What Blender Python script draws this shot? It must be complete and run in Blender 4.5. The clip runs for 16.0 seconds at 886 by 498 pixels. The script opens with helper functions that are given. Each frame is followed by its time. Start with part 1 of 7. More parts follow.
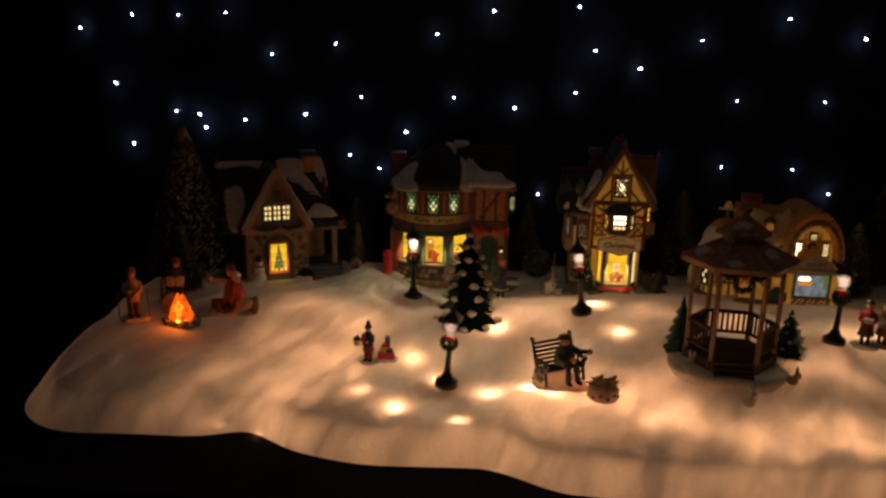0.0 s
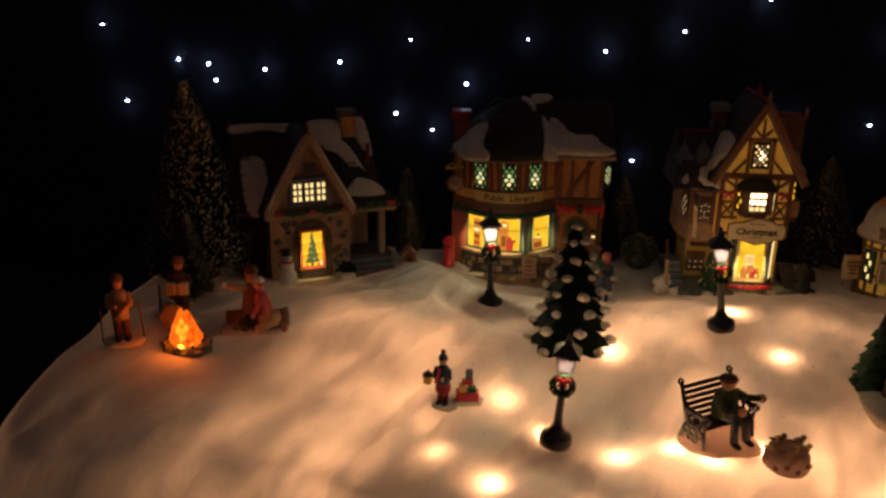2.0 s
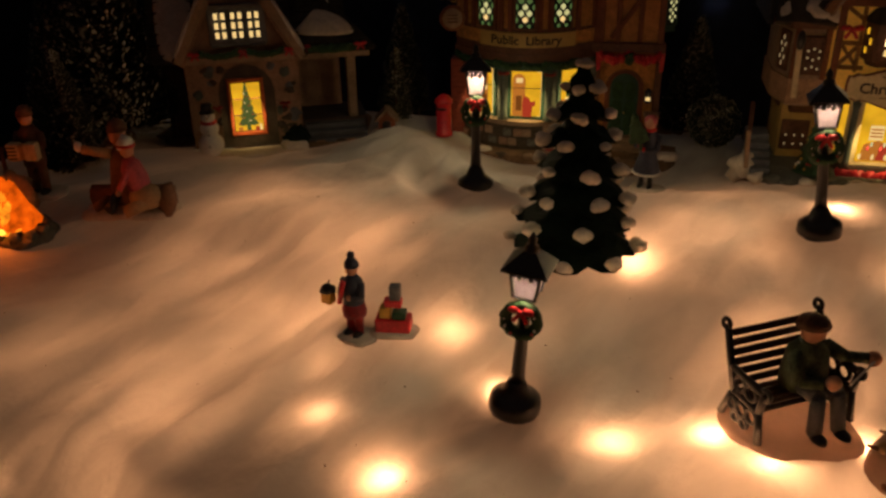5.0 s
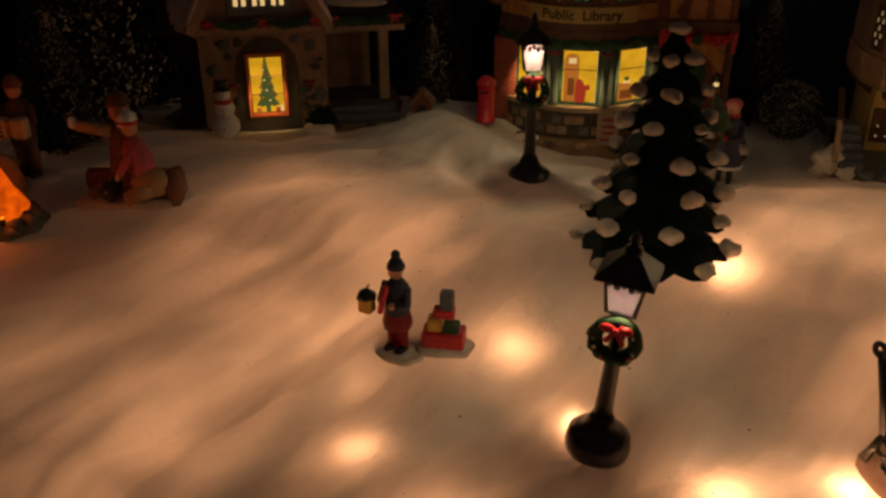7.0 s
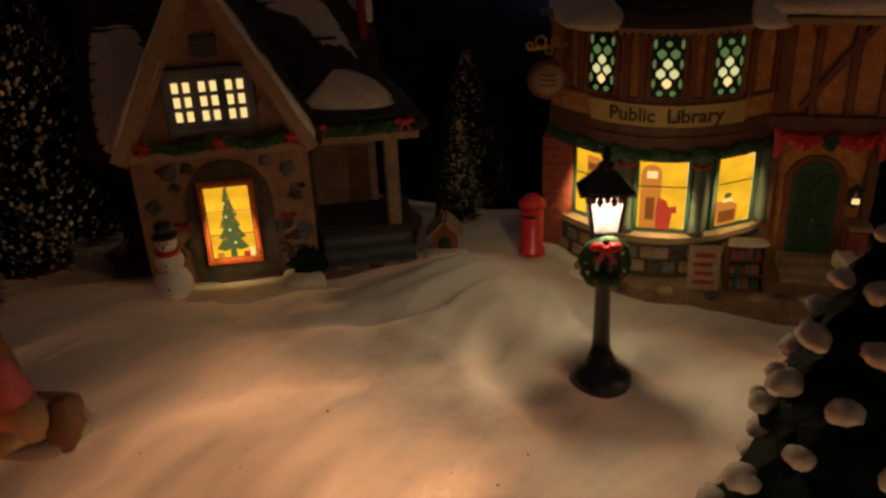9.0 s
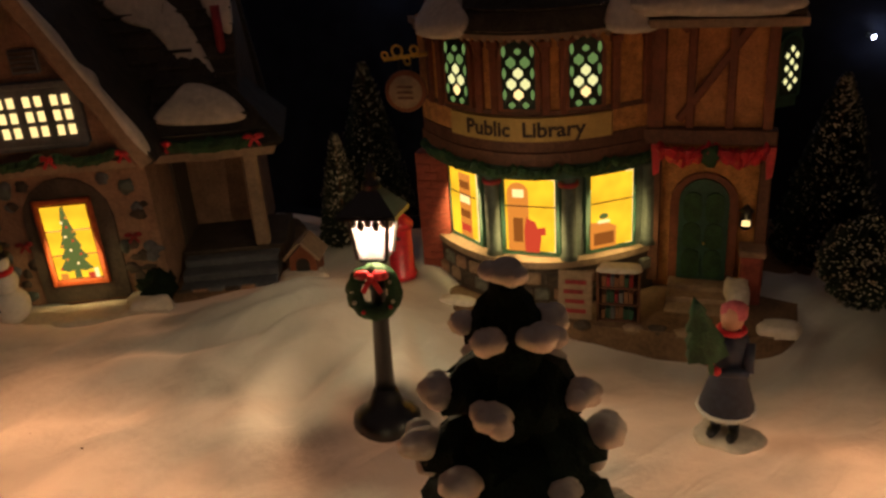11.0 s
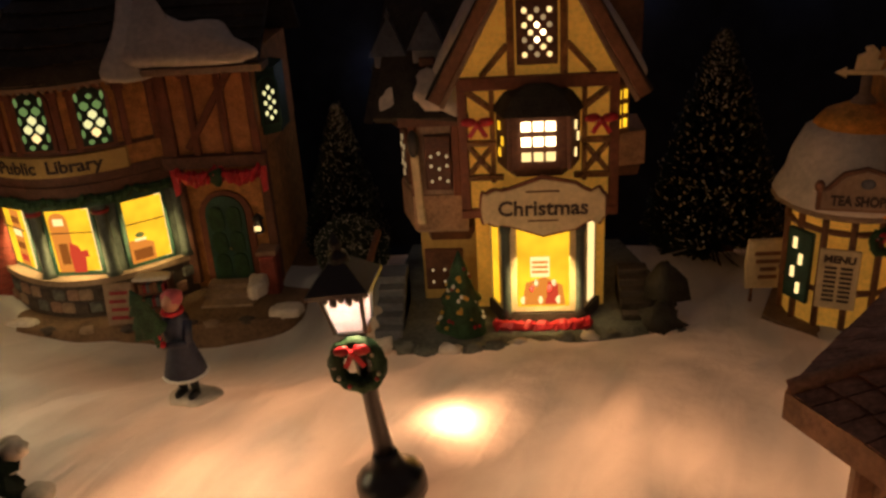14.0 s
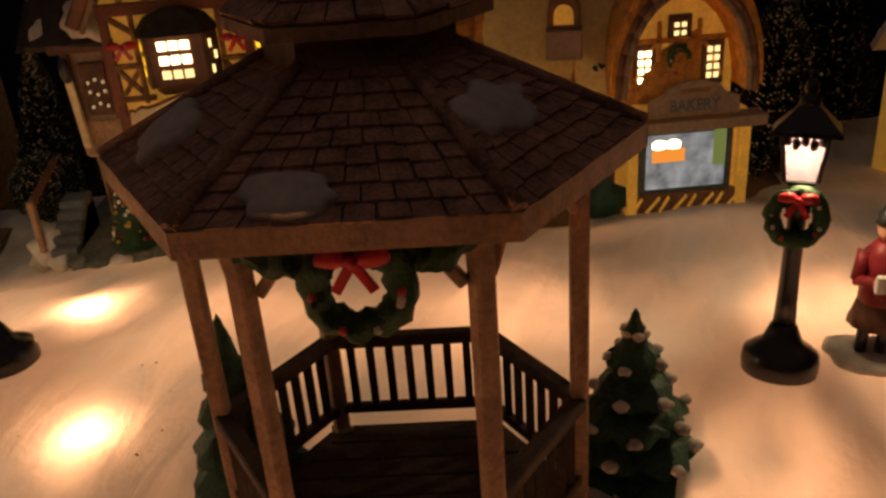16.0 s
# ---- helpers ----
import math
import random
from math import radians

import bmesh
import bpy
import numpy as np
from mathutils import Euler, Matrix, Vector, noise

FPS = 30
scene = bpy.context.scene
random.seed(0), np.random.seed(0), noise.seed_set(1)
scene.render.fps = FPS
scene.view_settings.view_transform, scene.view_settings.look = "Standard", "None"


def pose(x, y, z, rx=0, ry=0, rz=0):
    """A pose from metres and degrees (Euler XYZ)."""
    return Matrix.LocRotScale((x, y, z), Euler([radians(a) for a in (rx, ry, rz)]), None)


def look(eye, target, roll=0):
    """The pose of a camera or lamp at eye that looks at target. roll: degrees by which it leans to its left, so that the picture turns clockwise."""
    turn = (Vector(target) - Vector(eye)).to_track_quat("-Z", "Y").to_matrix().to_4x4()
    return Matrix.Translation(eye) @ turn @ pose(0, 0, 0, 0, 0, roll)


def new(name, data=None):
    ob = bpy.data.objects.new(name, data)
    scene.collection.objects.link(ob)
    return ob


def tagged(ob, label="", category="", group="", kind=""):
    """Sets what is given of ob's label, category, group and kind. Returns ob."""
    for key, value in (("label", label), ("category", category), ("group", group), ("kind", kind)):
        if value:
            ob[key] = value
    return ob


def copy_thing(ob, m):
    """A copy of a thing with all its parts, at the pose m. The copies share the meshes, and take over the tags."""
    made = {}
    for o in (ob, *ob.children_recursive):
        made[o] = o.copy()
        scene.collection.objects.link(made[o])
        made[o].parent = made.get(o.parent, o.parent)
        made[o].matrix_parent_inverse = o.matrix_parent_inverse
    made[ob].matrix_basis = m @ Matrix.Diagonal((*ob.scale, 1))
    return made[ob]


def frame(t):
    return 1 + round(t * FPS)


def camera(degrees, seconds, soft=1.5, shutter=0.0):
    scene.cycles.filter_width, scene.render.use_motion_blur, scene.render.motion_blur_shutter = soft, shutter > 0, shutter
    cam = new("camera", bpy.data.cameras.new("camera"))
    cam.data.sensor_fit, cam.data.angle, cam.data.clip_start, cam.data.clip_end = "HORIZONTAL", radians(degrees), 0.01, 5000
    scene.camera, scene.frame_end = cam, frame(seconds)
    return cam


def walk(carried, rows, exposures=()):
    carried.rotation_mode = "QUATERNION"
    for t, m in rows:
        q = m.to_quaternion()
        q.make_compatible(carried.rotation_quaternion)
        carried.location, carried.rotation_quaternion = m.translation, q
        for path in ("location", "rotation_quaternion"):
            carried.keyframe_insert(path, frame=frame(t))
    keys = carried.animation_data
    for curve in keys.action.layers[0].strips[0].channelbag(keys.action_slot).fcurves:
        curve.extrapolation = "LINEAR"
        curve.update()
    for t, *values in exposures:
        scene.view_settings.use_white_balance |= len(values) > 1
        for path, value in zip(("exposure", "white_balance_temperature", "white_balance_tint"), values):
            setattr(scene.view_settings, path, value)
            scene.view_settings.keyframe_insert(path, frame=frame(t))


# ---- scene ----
cam = camera(56.1, 16.0, soft=2.7)
PATH = [
    (0, (0.076, -0.324, 0.488), (-0.071, 1.598, -0.044), 1.2),
    (0.5, (0.029, -0.209, 0.477), (-0.146, 1.702, -0.085), 0.6),
    (1, (-0.028, -0.122, 0.471), (-0.202, 1.78, -0.12), 0.9),
    (1.5, (-0.063, -0.066, 0.459), (-0.233, 1.829, -0.156), 0.9),
    (2, (-0.041, 0.009, 0.444), (-0.221, 1.894, -0.199), 0.6),
    (2.5, (-0.008, 0.11, 0.43), (-0.244, 1.978, -0.246), 0.4),
    (3, (-0.01, 0.169, 0.449), (-0.3, 2.011, -0.274), 0.4),
    (3.5, (0.028, 0.212, 0.43), (-0.315, 2.01, -0.374), -0.6),
    (4, (0.062, 0.255, 0.386), (-0.315, 2.02, -0.475), -1.1),
    (6.5, (0.038, 0.377, 0.267), (-0.417, 2.112, -0.618), -0.3),
    (7, (0.01, 0.398, 0.269), (-0.432, 2.139, -0.61), -0.1),
    (7.5, (-0.018, 0.456, 0.271), (-0.451, 2.2, -0.605), -1.0),
    (8, (-0.053, 0.519, 0.295), (-0.466, 2.274, -0.57), -1.3),
    (10.5, (0.043, 0.722, 0.26), (-0.749, 2.367, -0.556), -4.6),
    (11, (0.084, 0.715, 0.265), (-0.641, 2.395, -0.542), -4.4),
    (11.5, (0.109, 0.708, 0.273), (-0.525, 2.421, -0.541), -3.9),
    (12, (0.137, 0.696, 0.273), (-0.419, 2.44, -0.534), -4.0),
    (12.5, (0.163, 0.683, 0.278), (-0.309, 2.455, -0.52), -3.8),
    (13, (0.195, 0.671, 0.282), (-0.184, 2.467, -0.513), -3.6),
    (13.5, (0.226, 0.656, 0.287), (-0.041, 2.472, -0.507), -3.5),
    (14, (0.262, 0.648, 0.288), (0.088, 2.475, -0.508), -3.7),
    (14.5, (0.303, 0.642, 0.281), (0.201, 2.471, -0.522), -4.0),
    (15, (0.329, 0.635, 0.28), (0.315, 2.467, -0.521), -3.6),
    (15.5, (0.36, 0.608, 0.285), (0.434, 2.436, -0.523), -3.2),
    (16, (0.4, 0.57, 0.252), (0.531, 2.379, -0.592), -4.4),
]
walk(cam, [(t, look(eye, target, roll)) for t, eye, target, roll in PATH],
     [(0, -0.10, 6450, 20), (2, 0.08, 6450, 20), (3.5, 0.0, 6750, 21), (4.2, -0.22, 6850, 22), (6.3, -0.84, 7100, 28), (7.5, -0.76, 7100, 28), (8.2, -0.62, 6900, 25),
      (10.3, 0.46, 6750, 25), (11.5, 0.24, 6750, 25), (13, 0.30, 6780, 27), (14.5, 0.32, 6900, 28), (15.5, 0.32, 6900, 28), (16, 0.46, 6900, 27)])

# ---- world, large lights ----
world = bpy.data.worlds.new("night_room")
scene.world = world
world.use_nodes = True
world.node_tree.nodes["Background"].inputs[0].default_value = (1.0, 0.72, 0.58, 1)
world.node_tree.nodes["Background"].inputs[1].default_value = 0.042


# ---- materials ----
def mat(name, col, rough=0.7, var=0.25, scale=60.0, bump=0.25, metal=0.0, spec=0.35, glow=0.0, glow_col=None, fine=6.0, tint=None):
    """Painted or natural surface: two scales of noise vary the colour, noise gives relief."""
    m = bpy.data.materials.new(name)
    m.use_nodes = True
    nt = m.node_tree
    n, l = nt.nodes, nt.links
    b = n["Principled BSDF"]
    b.inputs["Roughness"].default_value = rough
    b.inputs["Metallic"].default_value = metal
    b.inputs["Specular IOR Level"].default_value = spec
    tc = n.new("ShaderNodeTexCoord")
    n1 = n.new("ShaderNodeTexNoise")
    n1.inputs["Scale"].default_value = scale
    n1.inputs["Detail"].default_value = 4
    n2 = n.new("ShaderNodeTexNoise")
    n2.inputs["Scale"].default_value = scale * fine
    n2.inputs["Detail"].default_value = 3
    l.new(tc.outputs["Object"], n1.inputs["Vector"])
    l.new(tc.outputs["Object"], n2.inputs["Vector"])
    add = n.new("ShaderNodeMath")
    add.operation = "MULTIPLY_ADD"
    add.inputs[1].default_value = 0.45
    l.new(n2.outputs["Fac"], add.inputs[0])
    sc = n.new("ShaderNodeMath")
    sc.operation = "MULTIPLY"
    sc.inputs[1].default_value = 0.55
    l.new(n1.outputs["Fac"], sc.inputs[0])
    l.new(sc.outputs[0], add.inputs[2])
    ramp = n.new("ShaderNodeValToRGB")
    lo = [c * (1 - var) for c in col]
    hi = [min(1, c * (1 + var)) for c in (tint or col)]
    ramp.color_ramp.elements[0].position, ramp.color_ramp.elements[1].position = 0.36, 0.64
    ramp.color_ramp.elements[0].color, ramp.color_ramp.elements[1].color = (*lo, 1), (*hi, 1)
    l.new(add.outputs[0], ramp.inputs[0])
    l.new(ramp.outputs[0], b.inputs["Base Color"])
    if bump:
        bp = n.new("ShaderNodeBump")
        bp.inputs["Strength"].default_value = bump
        bp.inputs["Distance"].default_value = 0.002
        l.new(add.outputs[0], bp.inputs["Height"])
        l.new(bp.outputs[0], b.inputs["Normal"])
    if glow:
        b.inputs["Emission Color"].default_value = (*(glow_col or col), 1)
        b.inputs["Emission Strength"].default_value = glow
    return m


def glow_mat(name, col, strength, var=0.0, scale=80.0):
    m = bpy.data.materials.new(name)
    m.use_nodes = True
    n, l = m.node_tree.nodes, m.node_tree.links
    n.remove(n["Principled BSDF"])
    e = n.new("ShaderNodeEmission")
    e.inputs[0].default_value = (*col, 1)
    e.inputs[1].default_value = strength
    if var:
        tc = n.new("ShaderNodeTexCoord")
        t = n.new("ShaderNodeTexNoise")
        t.inputs["Scale"].default_value = scale
        mr = n.new("ShaderNodeMapRange")
        mr.inputs[1].default_value, mr.inputs[2].default_value = 0.3, 0.7
        mr.inputs[3].default_value, mr.inputs[4].default_value = strength * (1 - var), strength * (1 + var)
        l.new(tc.outputs["Object"], t.inputs["Vector"])
        l.new(t.outputs["Fac"], mr.inputs[0])
        l.new(mr.outputs[0], e.inputs[1])
    l.new(e.outputs[0], n["Material Output"].inputs[0])
    return m


def sheet_mat(name, col, through_part, scale, bump, streak=1.0):
    """Thin batting or frosted plastic: part of the light behind it comes through."""
    m = bpy.data.materials.new(name)
    m.use_nodes = True
    n, l = m.node_tree.nodes, m.node_tree.links
    n.remove(n["Principled BSDF"])
    d, t, mix = n.new("ShaderNodeBsdfDiffuse"), n.new("ShaderNodeBsdfTranslucent"), n.new("ShaderNodeMixShader")
    tc = n.new("ShaderNodeTexCoord")
    n1, n2, n3 = n.new("ShaderNodeTexNoise"), n.new("ShaderNodeTexNoise"), n.new("ShaderNodeTexNoise")
    for q, s, dt in ((n1, scale, 5), (n2, scale * 9, 4), (n3, scale * 0.5, 4)):
        q.inputs["Scale"].default_value, q.inputs["Detail"].default_value = s, dt
        l.new(tc.outputs["Object"], q.inputs["Vector"])
    # noise stretched along the folds paints their shadow streaks into tone and translucency
    if streak != 1.0:
        turn, st = n.new("ShaderNodeVectorRotate"), n.new("ShaderNodeVectorMath")
        turn.rotation_type = "Z_AXIS"
        turn.inputs["Angle"].default_value = math.radians(25)
        st.operation = "MULTIPLY"
        st.inputs[1].default_value = (streak, 1, 1)
        l.new(tc.outputs["Object"], turn.inputs["Vector"])
        l.new(turn.outputs[0], st.inputs[0])
        for q in (n1, n3):
            l.new(st.outputs[0], q.inputs["Vector"])
    n1.inputs["Distortion"].default_value = 0.6
    n3.inputs["Distortion"].default_value = 1.2
    ad = n.new("ShaderNodeMath")
    ad.operation = "MULTIPLY_ADD"
    ad.inputs[1].default_value = 0.16
    l.new(n2.outputs["Fac"], ad.inputs[0])
    l.new(n1.outputs["Fac"], ad.inputs[2])
    bp = n.new("ShaderNodeBump")
    bp.inputs["Strength"].default_value, bp.inputs["Distance"].default_value = bump, 0.004
    l.new(ad.outputs[0], bp.inputs["Height"])
    mr = n.new("ShaderNodeMapRange")
    mr.inputs[1].default_value, mr.inputs[2].default_value = 0.3, 0.7
    mr.inputs[3].default_value, mr.inputs[4].default_value = through_part * 0.55, min(1, through_part * 1.4)
    l.new(n3.outputs["Fac"], mr.inputs[0])
    ramp = n.new("ShaderNodeValToRGB")
    ramp.color_ramp.elements[0].position, ramp.color_ramp.elements[1].position = 0.3, 0.7
    ramp.color_ramp.elements[0].color = (*[c * 0.86 for c in col], 1)
    ramp.color_ramp.elements[1].color = (*col, 1)
    l.new(ad.outputs[0], ramp.inputs[0])
    for s in (d, t):
        l.new(ramp.outputs[0], s.inputs[0])
        l.new(bp.outputs[0], s.inputs["Normal"])
    l.new(mr.outputs[0], mix.inputs[0])
    l.new(d.outputs[0], mix.inputs[1])
    l.new(t.outputs[0], mix.inputs[2])
    l.new(mix.outputs[0], n["Material Output"].inputs[0])
    return m


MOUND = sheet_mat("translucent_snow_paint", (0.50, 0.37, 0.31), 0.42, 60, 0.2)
SNOW = sheet_mat("cotton_batting", (0.86, 0.84, 0.8), 0.5, 18, 0.6, 3.0)
CLOTH = mat("black_cloth", (0.012, 0.012, 0.016), 0.95, 0.4, 30, 0.3, spec=0.1)
DRAPE = mat("backdrop_cloth", (0.016, 0.019, 0.03), 0.95, 0.35, 8, 0.2, spec=0.1)
ROOM = mat("dim_room_paint", (0.10, 0.09, 0.08), 0.8, 0.1, 3, 0.1)
BOARD = mat("dark_floor_boards", (0.05, 0.04, 0.03), 0.6, 0.3, 5, 0.1)
LEAD = mat("dark_green_lead_paint", (0.006, 0.020, 0.011), 0.5, 0.3, 80, 0.2)
PSNOW = mat("painted_snow", (0.607, 0.533, 0.451), 0.75, 0.18, 45, 0.5)
ROOFD = mat("dark_shingle_paint", (0.035, 0.028, 0.02), 0.75, 0.5, 110, 0.6)
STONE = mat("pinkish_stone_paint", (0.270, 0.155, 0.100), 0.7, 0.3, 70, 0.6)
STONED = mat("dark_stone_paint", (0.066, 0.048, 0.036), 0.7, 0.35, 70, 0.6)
TRIM = mat("pale_brown_trim", (0.285, 0.192, 0.124), 0.65, 0.25, 50, 0.3)
WOODR = mat("red_brown_wood_paint", (0.190, 0.060, 0.028), 0.55, 0.3, 60, 0.3)
WOODD = mat("dark_brown_beam_paint", (0.12, 0.05, 0.028), 0.6, 0.35, 80, 0.4)
BRICKO = mat("orange_brick_paint", (0.517, 0.232, 0.068), 0.7, 0.4, 170, 1.0)
PLAST = mat("orange_plaster_paint", (0.497, 0.210, 0.072), 0.75, 0.3, 120, 0.8)
BRICKR = mat("red_brick_paint", (0.224, 0.046, 0.030), 0.7, 0.35, 120, 0.7)
# no bulbs inside: emission in this wall colour stands in for light through porcelain
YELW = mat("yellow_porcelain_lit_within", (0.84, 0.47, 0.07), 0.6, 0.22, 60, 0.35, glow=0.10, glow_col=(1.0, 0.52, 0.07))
CREAM = mat("cream_paint", (0.632, 0.497, 0.287), 0.6, 0.18, 50, 0.3)
SIGNY = mat("mustard_sign_paint", (0.50, 0.33, 0.10), 0.6, 0.15, 50, 0.2)
GREENP = mat("dark_green_paint", (0.022, 0.068, 0.045), 0.5, 0.35, 70, 0.3)
GREYG = mat("grey_green_paint", (0.079, 0.099, 0.086), 0.55, 0.3, 60, 0.3)
BLUEG = mat("blue_grey_paint", (0.106, 0.112, 0.125), 0.55, 0.3, 60, 0.3)
RED = mat("red_gloss_paint", (0.55, 0.025, 0.035), 0.35, 0.3, 80, 0.2, spec=0.5)
REDD = mat("dark_red_paint", (0.26, 0.02, 0.025), 0.45, 0.35, 80, 0.2)
BLACK = mat("black_gloss_enamel", (0.012, 0.012, 0.013), 0.28, 0.3, 60, 0.1, spec=0.6)
DBROWN = mat("brown_base_paint", (0.17, 0.10, 0.055), 0.75, 0.35, 60, 0.6)
ROCK = mat("grey_rock_paint", (0.12, 0.12, 0.10), 0.75, 0.4, 60, 0.7)
# the yellow light on the bakery's roof snow is put into this paint
YSNOW = mat("yellowed_snow_paint", (0.86, 0.62, 0.22), 0.7, 0.15, 45, 0.4)
THATCH = mat("ochre_thatch_paint", (0.66, 0.29, 0.055), 0.8, 0.4, 160, 0.9)
GREEN = mat("fir_green", (0.028, 0.075, 0.035), 0.6, 0.5, 120, 0.6)
FIRD = mat("dark_fir_green", (0.006, 0.012, 0.007), 0.8, 0.5, 140, 0.8, spec=0.1)
BRUSH = mat("bristle_green", (0.018, 0.028, 0.018), 0.6, 0.5, 60, 0.0)
FROST = mat("white_frost_flakes", (0.56, 0.50, 0.40), 0.5, 0.2, 60, 0.0, spec=0.6)
GARL = mat("garland_green", (0.018, 0.060, 0.021), 0.6, 0.5, 160, 0.7)
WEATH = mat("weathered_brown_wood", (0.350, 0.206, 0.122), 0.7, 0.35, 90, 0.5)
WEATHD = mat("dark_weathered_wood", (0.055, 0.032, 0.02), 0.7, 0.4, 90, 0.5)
SHING = mat("brown_wood_shingle", (0.404, 0.229, 0.153), 0.75, 0.45, 140, 0.6)
SKIN = mat("painted_skin", (0.55, 0.27, 0.17), 0.5, 0.12, 60, 0.1)
WHITE = mat("white_gloss_paint", (0.72, 0.70, 0.66), 0.45, 0.1, 60, 0.15)
COALB = mat("dark_navy_paint", (0.03, 0.035, 0.06), 0.5, 0.3, 60, 0.2)
BROWN = mat("brown_paint", (0.2, 0.09, 0.045), 0.55, 0.3, 60, 0.2)
TAN = mat("tan_paint", (0.42, 0.27, 0.14), 0.6, 0.25, 60, 0.2)
GOLD = mat("gold_paint", (0.6, 0.36, 0.07), 0.4, 0.25, 60, 0.2, metal=0.3)
INK = mat("dark_sign_ink", (0.05, 0.03, 0.02), 0.6, 0.2, 60, 0.0)
PLAID = mat("faded_rose_cloth_paint", (0.5, 0.10, 0.12), 0.55, 0.3, 90, 0.2)
WIN = glow_mat("lit_window_yellow", (1.0, 0.55, 0.022), 1.0, 0.3, 40)
WINP = glow_mat("lit_window_pale", (1.0, 0.74, 0.28), 1.15)
WINB = glow_mat("lit_window_hot", (1.0, 0.80, 0.42), 5.0)
WING = glow_mat("lit_leaded_pane", (0.80, 0.84, 0.36), 0.85)
WINGD = glow_mat("lit_leaded_pane_green", (0.22, 0.42, 0.12), 0.4)
WINBR = glow_mat("lit_picture_brown", (0.42, 0.13, 0.02), 0.55)
WINDIM = glow_mat("dim_leaded_pane", (0.75, 0.55, 0.25), 0.35)
# plain paint: brightness from the window behind is put into its orange-red
WINFR = mat("window_frame_lit_from_behind", (0.50, 0.10, 0.03), 0.5, 0.3, 90, 0.3)
WINO = glow_mat("lit_picture_orange", (0.85, 0.30, 0.04), 0.75)
WINR = glow_mat("lit_picture_red", (0.75, 0.08, 0.03), 0.7)
WINGR = glow_mat("lit_picture_green", (0.16, 0.22, 0.05), 0.6)
WINBL = glow_mat("lit_shop_glass_blue", (0.34, 0.38, 0.36), 0.42, 0.5, 70)
FLAME = glow_mat("lit_flame_plastic", (1.0, 0.13, 0.004), 1.15, 0.5, 110)
FLAMEM = glow_mat("lit_flame_heart", (1.0, 0.27, 0.012), 1.7, 0.5, 160)
FLAMEH = glow_mat("flame_core", (1.0, 0.42, 0.04), 4.0)
BULB = glow_mat("lantern_bulb", (1.0, 0.78, 0.66), 45)
STAR = glow_mat("star_bulb", (0.66, 0.82, 1.0), 75)
PANE = sheet_mat("frosted_lantern_pane", (0.155, 0.122, 0.16), 0.8, 160, 0.6)


# ---- mesh helpers ----
def box(bm, x0, x1, y0, y1, z0, z1, bev=0.0):
    t = bmesh.new()
    bmesh.ops.create_cube(t, size=1)
    for v in t.verts:
        v.co = ((x0 + x1) / 2 + v.co.x * (x1 - x0), (y0 + y1) / 2 + v.co.y * (y1 - y0), (z0 + z1) / 2 + v.co.z * (z1 - z0))
    if bev:
        bmesh.ops.bevel(t, geom=t.edges[:], offset=bev, segments=1, affect="EDGES")
    return merge(bm, t)


def merge(bm, t, m=None, mi=0):
    """Adds the mesh t to bm, moved by m, with material slot mi."""
    made = {}
    for v in t.verts:
        made[v] = bm.verts.new(m @ v.co if m else v.co)
    for f in t.faces:
        try:
            g = bm.faces.new([made[v] for v in f.verts])
            g.material_index = mi
            g.smooth = f.smooth
        except ValueError:
            pass
    t.free()
    return bm


def B(*a, bev=0.0006):
    return box(bmesh.new(), *a, bev)


def lathe(profile, seg=16, smooth=True):
    bm = bmesh.new()
    rings = []
    for r, z in profile:
        if r < 1e-6:
            rings.append([bm.verts.new((0, 0, z))])
        else:
            rings.append([bm.verts.new((r * math.cos(2 * math.pi * i / seg), r * math.sin(2 * math.pi * i / seg), z)) for i in range(seg)])
    for a, b in zip(rings, rings[1:]):
        for i in range(seg):
            j = (i + 1) % seg
            q = [a[i % len(a)], a[j % len(a)], b[j % len(b)], b[i % len(b)]]
            q = list(dict.fromkeys(q))
            if len(q) > 2:
                bm.faces.new(q).smooth = smooth
    if len(rings[0]) > 1:
        bm.faces.new(rings[0][::-1])
    if len(rings[-1]) > 1:
        bm.faces.new(rings[-1])
    return bm


def rod(p, q, r0, r1=None, seg=8):
    """A round bar from p to q."""
    p, q = Vector(p), Vector(q)
    bm = lathe([(r0, 0), (r0 if r1 is None else r1, (q - p).length)], seg)
    bm.transform(Matrix.Translation(p) @ (q - p).to_track_quat("Z", "Y").to_matrix().to_4x4())
    return bm


def beam(p, q, w, d):
    """A squared bar from p to q: w wide, d deep."""
    p, q = Vector(p), Vector(q)
    n = (q - p).length
    bm = B(-w / 2, w / 2, -d / 2, d / 2, 0, n, bev=min(w, d) * 0.15)
    up = (q - p).normalized()
    side = Vector((0, 1, 0)) if abs(up.y) < 0.9 else Vector((1, 0, 0))
    ax = up.cross(side).normalized() * -1
    ay = up.cross(ax)
    m = Matrix((ax, ay, up)).transposed().to_4x4()
    bm.transform(Matrix.Translation(p) @ m)
    return bm


def ball(c, r, seg=12, wob=0.0, seed=0):
    """An ellipsoid, uneven by wob."""
    r = (r, r, r) if isinstance(r, (int, float)) else r
    bm = bmesh.new()
    bmesh.ops.create_uvsphere(bm, u_segments=seg, v_segments=max(6, seg * 2 // 3), radius=1)
    for v in bm.verts:
        k = 1 + wob * noise.noise(v.co * 1.7 + Vector((seed * 3.1, seed, 0))) * 2 if wob else 1
        v.co = Vector(c) + Vector((v.co.x * r[0], v.co.y * r[1], v.co.z * r[2])) * k
    for f in bm.faces:
        f.smooth = True
    return bm


